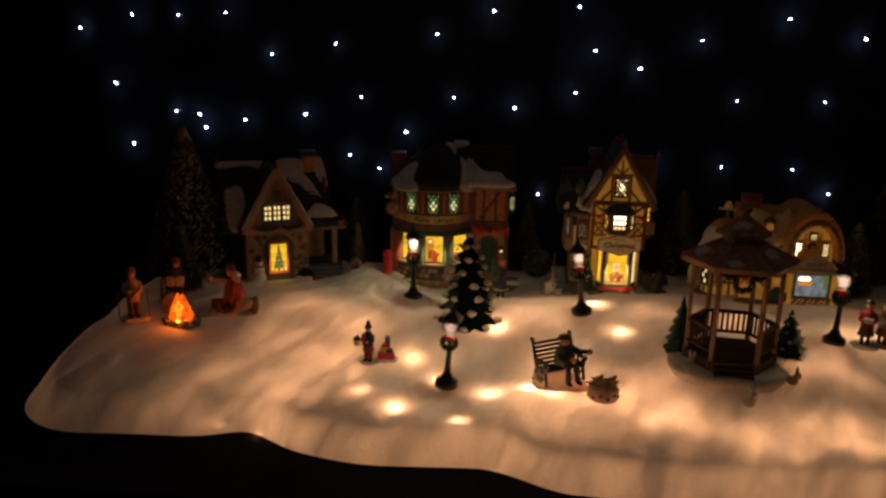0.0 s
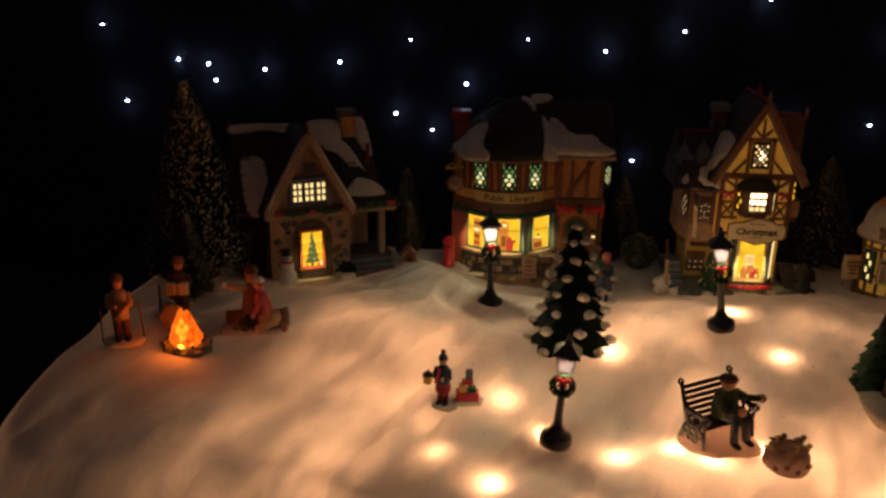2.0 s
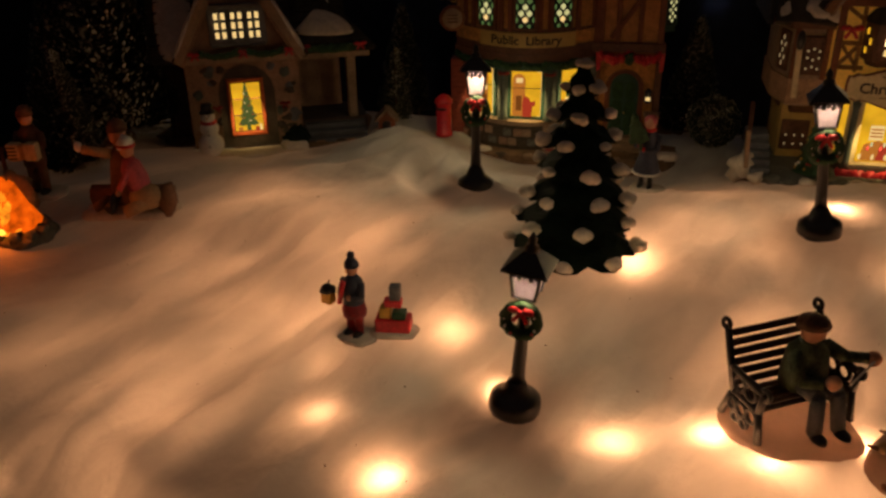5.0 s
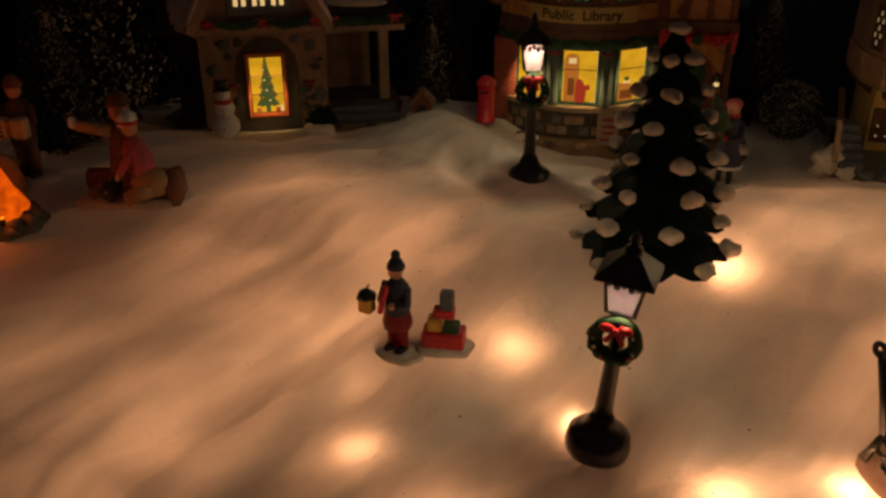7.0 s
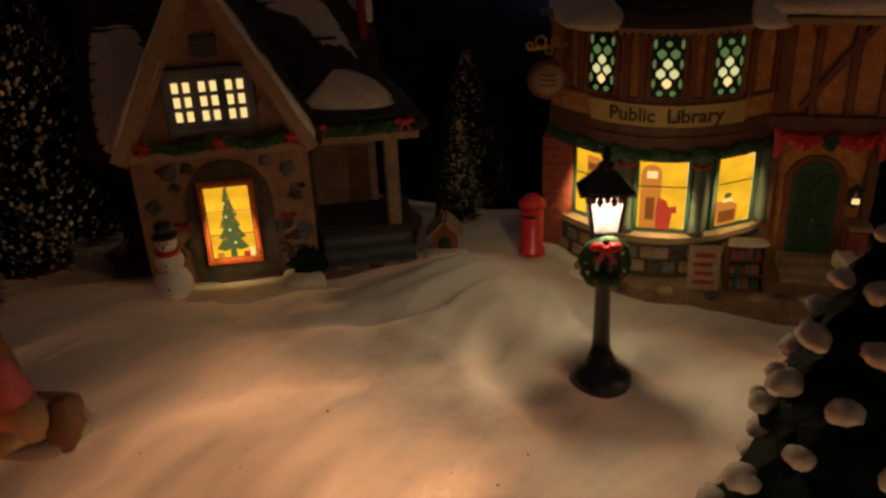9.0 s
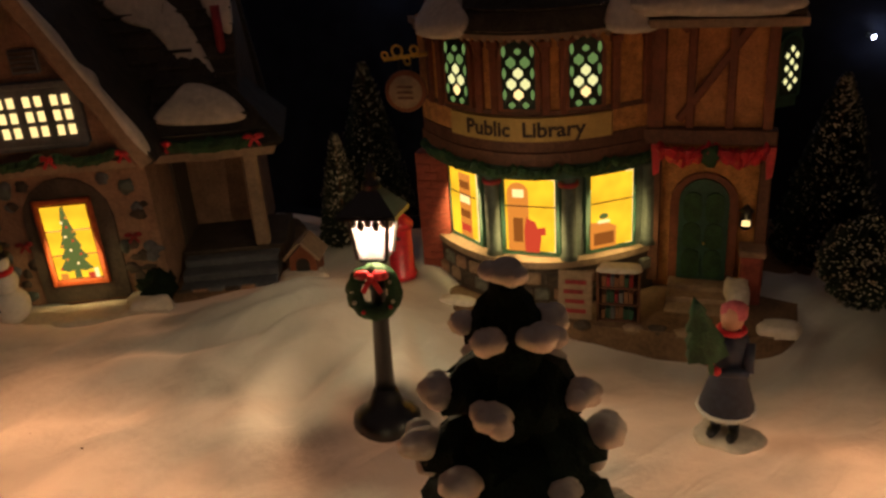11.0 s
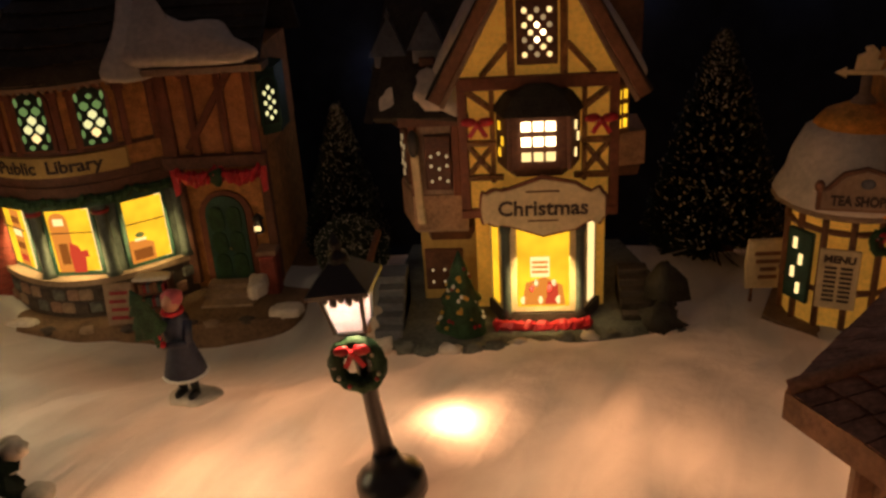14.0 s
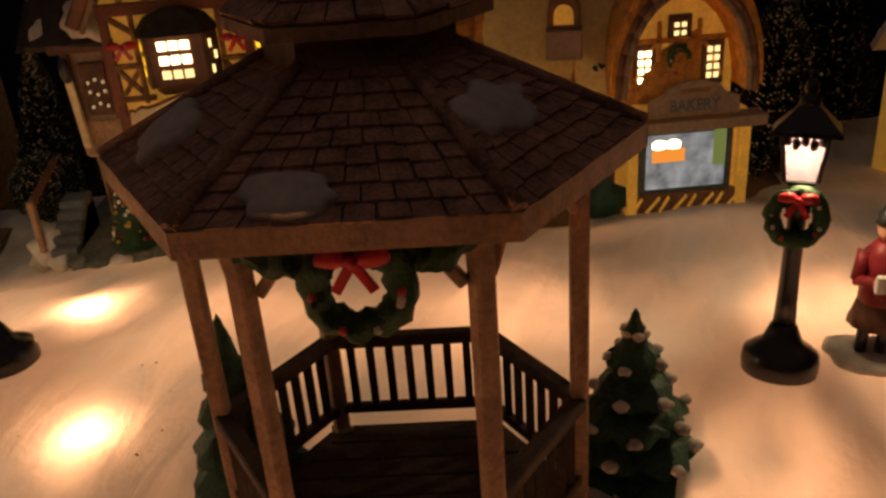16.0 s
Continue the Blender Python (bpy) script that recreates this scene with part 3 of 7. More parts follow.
def window_light(m, w, h, watts, label):
    """The lamp inside a house, where its light leaves the lit window."""
    lamp = bpy.data.lights.new("window_light", "AREA")
    lamp.energy, lamp.color, lamp.shape, lamp.size, lamp.size_y = watts, (1.0, 0.80, 0.30), "RECTANGLE", w, h
    ob = new("window_light", lamp)
    ob.matrix_basis = m
    tagged(ob, label, "light", "window lights")


def arch_pts(w, h, n=8, point=0.0):
    """An arched outline: w half wide, h high; point > 0 makes it pointed."""
    pts = [(-w, 0), (w, 0)]
    hs = h - w * (1 + point)
    for i in range(n + 1):
        a = math.pi * i / n
        pts.append((w * math.cos(a), hs + w * (1 + point) * math.sin(a) ** (1.0 if not point else 0.9)))
    return pts


def leaded(parent, cx, z0, w, h, y, pane_mat, m=None, hot=0.5, rows=4, frame=WOODR):
    """A narrow arched window with green leads and lit diamond panes."""
    f = part("window", moved(prism(arch_pts(w + 0.0022, h + 0.003), -0.0016, 0.001), cx, y, z0 - 0.0012), frame, parent)
    if m:
        f.matrix_basis = m
    part("leading", moved(prism(arch_pts(w, h), -0.0022, 0), cx, y, z0), LEAD, f)
    dz = h / (rows + 0.6)
    dx = w * 0.62
    for r in range(rows * 2 - 1):
        for k in ((-1, 1) if r % 2 else (0,)):
            z = z0 + dz * (0.62 + r * 0.5)
            hw, hh = w * 0.24, dz * 0.27
            part("pane", moved(prism([(0, -hh), (hw, 0), (0, hh), (-hw, 0)], -0.0006, 0), cx + k * dx * 0.9, y - 0.0021, z), pane_mat, f)
    return f


def face_m(p, q):
    """The pose that turns a flat facade part to face out of the wall from p to q (in plan)."""
    a = math.degrees(math.atan2(q[1] - p[1], q[0] - p[0]))
    return pose((p[0] + q[0]) / 2, (p[1] + q[1]) / 2, 0, 0, 0, a)


def finial(parent, x, y, z, s, material):
    return part("finial", moved(lathe([(s, 0), (s * 0.6, s), (s * 1.1, 2 * s), (s * 0.5, 3.2 * s), (0, 5 * s)], 8), x, y, z), material, parent)


def swag(p, q, drop, r, n=8):
    """A hanging garland: one bumpy tube."""
    p, q = Vector(p), Vector(q)
    n, sub = n * 2, 7
    along = (q - p).normalized()
    side = along.cross(Vector((0, 0, 1))).normalized()
    bm = bmesh.new()
    rings = []
    for i in range(n + 1):
        t = i / n
        c = p.lerp(q, t) - Vector((0, 0, drop * 4 * t * (1 - t)))
        k = r * (0.35 if i in (0, n) else 1)
        rings.append([bm.verts.new(c + (side * math.cos(a) + Vector((0, 0, 1)) * math.sin(a)) * k * (1 + 0.7 * noise.noise(Vector((i * 1.9, j * 2.3, r * 900)))))
                      for j, a in enumerate(2 * math.pi * m / sub for m in range(sub))])
    for a, b in zip(rings, rings[1:]):
        for j in range(sub):
            bm.faces.new((a[j], a[(j + 1) % sub], b[(j + 1) % sub], b[j]))
    bm.faces.new(rings[0]), bm.faces.new(rings[-1][::-1])
    bmesh.ops.recalc_face_normals(bm, faces=bm.faces[:])
    return bm


def brickwork(parent, x0, x1, y, z0, z1, rows, material):
    """Courses of single bricks proud of a chimney's front."""
    rh = (z1 - z0) / rows
    n = max(2, round((x1 - x0) / (rh * 2.1)))
    bw = (x1 - x0) / n
    whole = part("brick", B(-bw * 0.44, bw * 0.44, -0.0007, 0.0006, -rh * 0.40, rh * 0.40, bev=0.0003), material, parent)
    whole.matrix_basis = pose(x0 + bw / 2, y, z0 + rh / 2)
    for r in range(rows):
        for i in range(n - r % 2):
            if r or i:
                again(whole, pose(x0 + bw * (i + 0.5 + 0.5 * (r % 2)), y + random.uniform(-0.0002, 0.0003), z0 + rh * (r + 0.5)))


# ---- stone cottage with a porch ----
def cottage(m):
    h = thing("cottage", "pinkish stone cottage model with dark snowy roof, lit windows and porch", "model house", m)
    part("base", moved(patch((0, 0, 0), (1, 0, 0), (0, 1, 0), 0.12, 0.085, 0.010, 2, 0.12), 0.065, 0.07, -0.005), DBROWN, h)
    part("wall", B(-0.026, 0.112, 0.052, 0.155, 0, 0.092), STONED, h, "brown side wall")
    part("wall", B(0.11, 0.160, 0.088, 0.155, 0, 0.100), STONE, h)
    part("gable_wall", prism([(0, 0), (0.11, 0), (0.11, 0.112), (0.055, 0.203), (0, 0.112)], 0, 0.10), STONE, h, "pink stone gable wall")
    # main roof, ridge along x
    ridge, rz, xl, xr = 0.10, 0.196, -0.033, 0.164
    roof = part("roof", slab([(xl - 0.004, 0.032, 0.086), (xr + 0.002, 0.032, 0.086), (xr, ridge, rz), (xl, ridge, rz)], 0.005), ROOFD, h, "dark shingle roof with snow")
    part("roof_back", slab([(xl - 0.004, 0.168, 0.086), (xr + 0.002, 0.168, 0.086), (xr, ridge, rz), (xl, ridge, rz)], 0.005), ROOFD, roof)
    for x in (xl + 0.010, xr - 0.004):
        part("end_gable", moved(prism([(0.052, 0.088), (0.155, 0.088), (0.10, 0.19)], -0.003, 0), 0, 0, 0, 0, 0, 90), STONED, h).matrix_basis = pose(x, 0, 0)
    for k in range(11):
        z = 0.093 + 0.0095 * k
        t = (z - 0.086) / (rz - 0.086)
        y = 0.032 + (ridge - 0.032) * t
        part("shingle_course", beam((xl - 0.002, y - 0.0048, z + 0.0032), (xr, y - 0.0048, z + 0.0032), 0.0022, 0.0022), ROOFD, roof)
    for s in (-1, 1):
        x = 0.055 + s * 0.061
        part("gable_roof", slab([(x, -0.010, 0.095), (x, 0.10, 0.095), (0.055, 0.10, 0.205), (0.055, -0.010, 0.205)], 0.005), ROOFD, roof)
        part("bargeboard", beam((x - s * 0.001, -0.011, 0.096), (0.055, -0.011, 0.2075), 0.008, 0.004), TRIM, roof, "pale carved gable edge board")
        part("bargeboard", beam((x - s * 0.005, -0.0085, 0.093), (0.055, -0.0085, 0.1985), 0.004, 0.003), STONE, roof)
        side = quad((x, -0.010, 0.100), (x, 0.10, 0.100), (0.055, 0.10, 0.210), (0.055, -0.010, 0.210))
        part("snow_edge", snow_on(side, [(-0.02, 0.05), (0.07, 0.04), (0.05, 0.3), (0.12, 0.42), (0.05, 0.55), (0.08, 0.8), (0.03, 0.97), (-0.02, 0.9), (-0.02, 0.4)], 0.004), PSNOW, roof)
    low = quad((xl, 0.032, 0.091), (xr, 0.032, 0.091), (xr, ridge, rz + 0.005), (xl, ridge, rz + 0.005))
    for pts in ([(0.05, 0.04), (0.18, 0.02), (0.22, 0.3), (0.20, 0.62), (0.10, 0.66), (0.04, 0.58)],
                [(0.02, 0.93), (0.25, 0.95), (0.40, 0.90), (0.47, 1.0), (0.30, 1.03), (0.02, 1.03)],
                [(0.56, 1.02), (0.72, 1.04), (0.80, 0.98), (0.78, 0.82), (0.84, 0.70), (0.93, 0.40), (0.98, 0.10), (0.90, 0.14), (0.82, 0.42), (0.74, 0.62), (0.64, 0.70), (0.55, 0.86)],
                [(0.90, 1.02), (0.98, 1.02), (1.0, 0.6), (0.93, 0.68), (0.89, 0.84)]):
        part("snow_patch", snow_on(low, pts, 0.0045), PSNOW, roof)
    # hipped roof over the porch
    peak, fl, fr, br = (0.120, 0.082, 0.163), (0.104, 0.020, 0.092), (0.190, 0.020, 0.092), (0.184, 0.105, 0.092)
    porch = part("porch_roof", slab([fl, fr, peak], 0.005), ROOFD, roof)
    part("porch_roof_side", slab([fr, br, peak], 0.005), ROOFD, roof)
    for k in range(6):
        t = 0.1 + k * 0.13
        part("shingle_course", beam(Vector(fl).lerp(Vector(peak), t) + Vector((0.002, -0.0045, 0.0042)), Vector(fr).lerp(Vector(peak), t) + Vector((0, -0.0045, 0.0042)), 0.002, 0.002), ROOFD, porch)
    face = quad((fl[0], fl[1], fl[2] + 0.005), (fr[0], fr[1], fr[2] + 0.005), (peak[0] + 0.001, peak[1], peak[2] + 0.005), (peak[0] - 0.001, peak[1], peak[2] + 0.005))
    part("snow_patch", snow_on(face, [(0.08, 0.20), (0.45, 0.14), (0.88, 0.16), (0.90, 0.34), (0.70, 0.44), (0.50, 0.46), (0.30, 0.38)], 0.005), PSNOW, porch)
    for x in (xl, xr - 0.006):
        finial(h, x, ridge, rz + 0.004, 0.003, REDD)
    finial(h, 0.055, -0.006, 0.209, 0.0032, REDD)
    c = part("chimney", B(0.123, 0.144, 0.085, 0.105, 0.15, 0.214, bev=0.001), BRICKO, h, "orange brick chimney")
    brickwork(c, 0.1235, 0.1435, 0.0848, 0.172, 0.212, 9, BRICKO)
    part("chimney_cap", B(0.120, 0.147, 0.082, 0.108, 0.212, 0.222, bev=0.001), STONED, c)
    part("stove_pipe", rod((0.156, 0.066, 0.130), (0.156, 0.066, 0.176), 0.0032), REDD, h, "thin red stove pipe")
    # front openings
    part("door_arch", moved(prism(arch_pts(0.0275, 0.084), -0.0015, 0.001), 0.057, 0, 0.006), STONED, h, "dark stone arch")
    w = lit_window(h, 0.0415, 0.0705, 0.023, 0.073, -0.002, 2, 3, WIN, WOODR, 0.0012)
    part("window_frame", B(0.038, 0.074, -0.0045, -0.003, 0.0185, 0.0225), WINFR, w)
    for x in (0.0395, 0.0725):
        part("window_frame", B(x - 0.0015, x + 0.0015, -0.0048, -0.002, 0.0185, 0.077), WINFR, w)
    part("window_frame", B(0.038, 0.074, -0.0048, -0.002, 0.0737, 0.077), WINFR, w)
    tree = bmesh.new()
    for k in range(5):
        wd = 0.0105 - k * 0.0019
        merge(tree, prism([(-wd, 0), (-wd * 0.5, -0.0016), (0, 0), (wd * 0.5, -0.0016), (wd, 0), (wd * 0.25, 0.011), (-wd * 0.25, 0.011)], 0, 0.0003), pose(0.0006 * (k % 2), -0.00008 * k, k * 0.0078))
    merge(tree, prism([(-0.0022, -0.006), (0.0022, -0.006), (0.0018, 0.001), (-0.0018, 0.001)], 0, 0.0003))
    pic = part("picture", moved(tree, 0.0555, -0.0046, 0.030), WINGR, w, "christmas tree shape in the lit window")
    for k in range(12):
        a = (k * 0.618) % 1
        part("bauble", ball((0.0555 + (a - 0.5) * 0.018 * (1 - k / 15), -0.0051, 0.031 + 0.0031 * k), (0.0009, 0.0003, 0.0009), 6), (WINR, WINP, WINO)[k % 3], pic)
    for k, (x, wd, z) in enumerate(((0.047, 0.0045, 0.0265), (0.064, 0.004, 0.0262), (0.0675, 0.0025, 0.029))):
        part("parcel", B(x - wd / 2, x + wd / 2, -0.0052, -0.0046, 0.0235, z + 0.001, bev=0), (WINO, WINR, WINP)[k], w)
    lit_window(h, 0.0325, 0.0460, 0.1155, 0.1425, -0.002, 2, 3, WINP, BLUEG, 0.0030)
    lit_window(h, 0.0485, 0.0620, 0.1155, 0.1425, -0.002, 2, 3, WINP, BLUEG, 0.0030)
    lit_window(h, 0.0645, 0.0780, 0.1155, 0.1425, -0.002, 2, 3, WINP, BLUEG, 0.0030)
    part("window_hood", B(0.027, 0.083, -0.005, 0.001, 0.1455, 0.1495), BLUEG, h)
    part("window_sill", B(0.029, 0.081, -0.004, 0.001, 0.1085, 0.1115), BLUEG, h)
    v = part("vent", B(0.048, 0.064, -0.003, 0.001, 0.154, 0.168), BLUEG, h, "grey louvred vent")
    for i in range(4):
        part("slat", B(0.0495, 0.0625, -0.004, -0.0025, 0.156 + i * 0.003, 0.1575 + i * 0.003, bev=0), STONED, v)
    part("garland_rail", B(0.002, 0.108, -0.008, 0.001, 0.094, 0.100), TRIM, h)
    for i, x in enumerate((0.012, 0.058, 0.102)):
        part("bow", moved(bow(0.0065, RED), x, -0.010, 0.104), RED, h, "red ribbon bow")
    part("garland", swag((0.015, -0.009, 0.106), (0.056, -0.009, 0.106), 0.005, 0.003), GARL, h, "green garland")
    part("garland", swag((0.060, -0.009, 0.106), (0.100, -0.009, 0.106), 0.005, 0.003), GARL, h, "green garland")
    for i in range(22):
        x, z = random.choice((random.uniform(0.004, 0.03), random.uniform(0.09, 0.106))), random.uniform(0.01, 0.09)
        part("stone", ball((x, 0.0002, z), (random.uniform(0.003, 0.006), 0.0015, random.uniform(0.002, 0.0042)), 8, 0.2, i), STONED if i % 3 else BLUEG, h)
    for k, (x, z, a, b) in enumerate(((0.022, 0.083, 0.0055, 0.0045), (0.034, 0.086, 0.004, 0.004), (0.083, 0.087, 0.0045, 0.004), (0.096, 0.080, 0.0055, 0.005), (0.100, 0.062, 0.005, 0.004), (0.014, 0.030, 0.006, 0.004), (0.020, 0.012, 0.006, 0.0035), (0.088, 0.026, 0.005, 0.004), (0.098, 0.014, 0.006, 0.004), (0.010, 0.062, 0.005, 0.0045))):
        part("stone", ball((x, 0.0, z), (a, 0.0018, b), 10, 0.25, k + 40), (GREYG, STONED, BLUEG)[k % 3], h)
    for k in range(6):
        part("plinth_stone", B(0.112 + 0.0105 * k, 0.1215 + 0.0105 * k, 0.0002, 0.004, 0.0002, 0.0048, bev=0.0008), (STONED, STONE, BLUEG)[k % 3], h)
    for x in (0.026, 0.094):
        part("wall_bow", moved(bow(0.0055, REDD), x, -0.002, 0.048), REDD, h)
    part("wall_lamp", ball((0.088, -0.004, 0.042), (0.003, 0.003, 0.005), 8), GREYG, h)
    # porch
    part("porch_floor", B(0.112, 0.182, 0.035, 0.095, 0, 0.018), STONED, h)
    for i in range(3):
        part("step", B(0.114, 0.178, 0.002 + i * 0.012, 0.036, 0, 0.005 + i * 0.005), BLUEG, h, "grey stone step")
    part("porch_post", B(0.162, 0.172, 0.034, 0.044, 0.018, 0.090, bev=0.0015), TRIM, h, "pale porch post")
    part("porch_beam", B(0.110, 0.186, 0.022, 0.036, 0.086, 0.094), TRIM, h)
    part("porch_beam", B(0.168, 0.178, 0.038, 0.10, 0.086, 0.094), TRIM, h)
    d = part("door", B(0.120, 0.142, 0.0915, 0.0955, 0.018, 0.070), WOODR, h, "red-brown panelled door")
    for z in (0.024, 0.047):
        for x in (0.1225, 0.1325):
            part("door_panel", B(x, x + 0.0075, 0.0895, 0.092, z, z + 0.018), BROWN, d)
    part("door_frame", B(0.1165, 0.1455, 0.0925, 0.0975, 0.018, 0.074), TRIM, h)
    part("door_handle", ball((0.1395, 0.0895, 0.043), 0.0012, 6), GOLD, d)
    part("garland", swag((0.118, 0.019, 0.099), (0.176, 0.019, 0.099), 0.003, 0.0045), GARL, h, "green garland")
    for x in (0.118, 0.176):
        part("bow", moved(bow(0.0065, RED), x, 0.015, 0.100), RED, h, "red ribbon bow")
    # lit side windows
    sw = pose(-0.026, 0.10, 0, 0, 0, -90)
    for dx, z in ((0.012, 0.02), (-0.030, 0.02), (-0.01, 0.115)):
        lit_window(h, dx - 0.006, dx + 0.006, z, z + 0.022, 0.0, 2, 3, WINP, STONED, 0.002, m=sw)
    part("snow_drift", patch((0.06, -0.02, 0.0), (1, 0, 0), (0, 1, 0), 0.055, 0.018, 0.007, 7, 0.2), PSNOW, h, "snow at the foot of the wall")
    part("snow_drift", patch((0.098, -0.016, 0.004), (1, 0, 0), (0, 1, 0), 0.014, 0.010, 0.008, 3, 0.3), PSNOW, h)
    part("shrub", ball((0.103, -0.004, 0.012), (0.012, 0.010, 0.013), 10, 0.4, 2), FIRD, h)
    return h


COT = pose(-0.3749, 1.0492, 0.026, 0, 0, 26)
cottage(COT)
window_light(COT @ pose(0.056, -0.0062, 0.048, 72, 0, 0), 0.027, 0.048, 0.025, "light that falls out of the lit cottage window")


# ---- public library ----
def bow_front(x, out=0.0):
    """Plan of the library's bowed upper front."""
    u = (x + 0.0395) / 0.0775
    return 0.014 - (0.043 + out) * (1 - u * u) - out * 0.3


def bow_plan(x0, x1, n, out=0.0):
    return [(x0 + (x1 - x0) * i / n, bow_front(x0 + (x1 - x0) * i / n, out)) for i in range(n + 1)]


def hex_window(parent, cx, z0, w, h, m):
    """An arched window: brown arch, green leads, lit lozenges of uneven brightness."""
    f = part("window", moved(prism(arch_pts(w + 0.0028, h + 0.0035, 10), -0.0022, 0.001), cx, 0, z0 - 0.0014), WOODR, parent)
    f.matrix_basis = m
    part("leading", moved(prism(arch_pts(w, h, 10), -0.0026, 0), cx, 0, z0), LEAD, f)
    for r in range(6):
        for k in ((-1, 1) if r % 2 == 0 else (0, -2, 2)):
            z = z0 + h * (0.06 + 0.155 * r)
            hw, hh = w * 0.29, h * 0.085
            if abs(k) == 2:
                hw *= 0.4
            elif r in (0, 5):
                hw, hh = hw * 0.7, hh * 0.6
            hot = WINP if (k == 0 and r == 1) else (WING if abs(k) < 2 and r in (1, 2, 3) else WINGD)
            part("pane", moved(prism([(0, -hh), (hw, -hh * 0.35), (hw, hh * 0.35), (0, hh), (-hw, hh * 0.35), (-hw, -hh * 0.35)], -0.0006, 0), cx + k * w * 0.43, -0.0024, z), hot, f)
    return f


def library(m):
    h = thing("library", "timbered brick library model with bowed lit windows and snowy roof", "model house", m)
    part("base", column(round_off([(-0.125, -0.01), (-0.10, -0.044), (0.0, -0.050), (0.09, -0.047), (0.120, -0.036), (0.126, 0.0), (0.126, 0.14), (-0.125, 0.14)], 4), -0.034, -0.006, 0.985), DBROWN, h, "brown painted ground slab")
    part("snow_drift", patch((0.112, -0.034, -0.006), (1, 0, 0), (0, 1, 0), 0.012, 0.008, 0.005, 2, 0.2), PSNOW, h)
    part("snow_drift", patch((-0.085, -0.036, -0.006), (1, 0, 0), (0, 1, 0), 0.012, 0.005, 0.004, 5, 0.2), PSNOW, h)
    for i, (x, y) in enumerate(((0.045, -0.045), (0.060, -0.046), (0.085, -0.043), (0.030, -0.047), (0.0, -0.048), (-0.03, -0.0475), (-0.06, -0.046))):
        part("cobble", ball((x, y, -0.007), (0.0065, 0.0045, 0.003), 8, 0.25, i), TRIM if i % 2 else STONED, h)
    part("wall", B(-0.105, 0.101, 0.014, 0.135, -0.006, 0.100), BRICKO, h, "orange brick lower wall")
    part("wall_upper", B(-0.110, 0.101, 0.010, 0.138, 0.100, 0.172), PLAST, h, "orange plaster upper wall")
    pier = part("corner_pier", B(-0.122, -0.100, 0.004, 0.05, -0.006, 0.083), BRICKR, h, "red brick corner pier")
    brickwork(pier, -0.1215, -0.1005, 0.0038, 0.0, 0.082, 14, BRICKR)
    bay = [(-0.106, 0.012), (-0.061, -0.021), (-0.013, -0.021), (0.032, 0.012)]
    part("bay_foot", column(bow_plan(-0.115, 0.036, 12), -0.008, 0.021), STONED, h, "stone foot of the bow window")
    for r in range(2):
        for i in range(13):
            x = -0.104 + 0.0108 * (i + 0.5 * r) + random.uniform(-0.001, 0.001)
            y = bow_front(x)
            a = math.degrees(math.atan2(bow_front(x + 0.002) - y, 0.002))
            st = part("stone", B(-0.0048, 0.0048, -0.0016, 0.002, -0.0042, 0.0042, bev=0.0011), (STONE, ROCK, STONED, TRIM)[(i * 3 + r) % 4], h)
            st.matrix_basis = pose(x, y, 0.002 + 0.0105 * r, 0, 0, a)
    part("bay_sill", column(bow_plan(-0.116, 0.037, 14, 0.003), 0.021, 0.0255), TRIM, h)
    part("bay_wall", column(bay, 0.0255, 0.1), GREYG, h, "grey-green bow window front")
    part("bay_upper", column(bow_plan(-0.117, 0.036, 16), 0.104, 0.172), BRICKO, h, "orange brick upper bow")
    part("cornice", column(bow_plan(-0.120, 0.040, 16, 0.005), 0.081, 0.089), GREENP, h, "dark green cornice with garland")
    part("band", column(bow_plan(-0.119, 0.039, 16, 0.004), 0.089, 0.097), WOODD, h)
    part("band", column(bow_plan(-0.117, 0.037, 16, 0.002), 0.097, 0.105), WOODD, h)
    for k in range(3):
        p, q = bay[k], bay[k + 1]
        mm = face_m(p, q)
        hw = 0.0150 if k != 1 else 0.0165
        w = lit_window(h, -hw, hw, 0.029, 0.0785, -0.001, 1, 1, WIN, GREENP, 0.0018, m=mm)
        part("glazing_bar", B(-hw, hw, -0.0052, -0.0046, 0.0603, 0.0609, bev=0), BLACK, w)
        part("curtain", prism([(hw - 0.0050, 0.0295), (hw - 0.0005, 0.0295), (hw - 0.0005, 0.078), (hw - 0.0055, 0.078), (hw - 0.0038, 0.058)], -0.0030, -0.0024), WINP, w)
        if k == 0:
            c = part("book_case", B(-0.004, 0.008, -0.0034, -0.0026, 0.030, 0.074, bev=0), WINO, w, "book case in the lit room")
            for j in range(4):
                part("books", B(-0.003, 0.007, -0.0038, -0.0033, 0.034 + 0.010 * j, 0.039 + 0.010 * j, bev=0), (WINR, WINBR, WINP, WINBR)[j], c)
        elif k == 1:
            d = part("door", moved(prism(arch_pts(0.0068, 0.046), -0.0008, 0), -0.0075, -0.0026, 0.0295), WINO, w, "door in the lit room")
            part("door_panel", B(-0.0105, -0.0045, -0.0042, -0.0034, 0.036, 0.052, bev=0), WINBR, d)
            part("notice", B(-0.0105, -0.0035, -0.0042, -0.0034, 0.066, 0.071, bev=0), WINP, d)
            part("chair", prism([(-0.003, 0.0295), (0.006, 0.0295), (0.0075, 0.040), (0.0035, 0.050), (-0.002, 0.053), (-0.0035, 0.044)], -0.0046, -0.0042), WINR, w, "red armchair in the lit room")
            part("book", prism([(0.004, 0.041), (0.0105, 0.042), (0.010, 0.047), (0.005, 0.046)], -0.0050, -0.0046), WINR, w)
            part("wreath_picture", ball((0.011, -0.0028, 0.046), (0.0018, 0.0003, 0.0022), 8), WINGR, w)
        else:
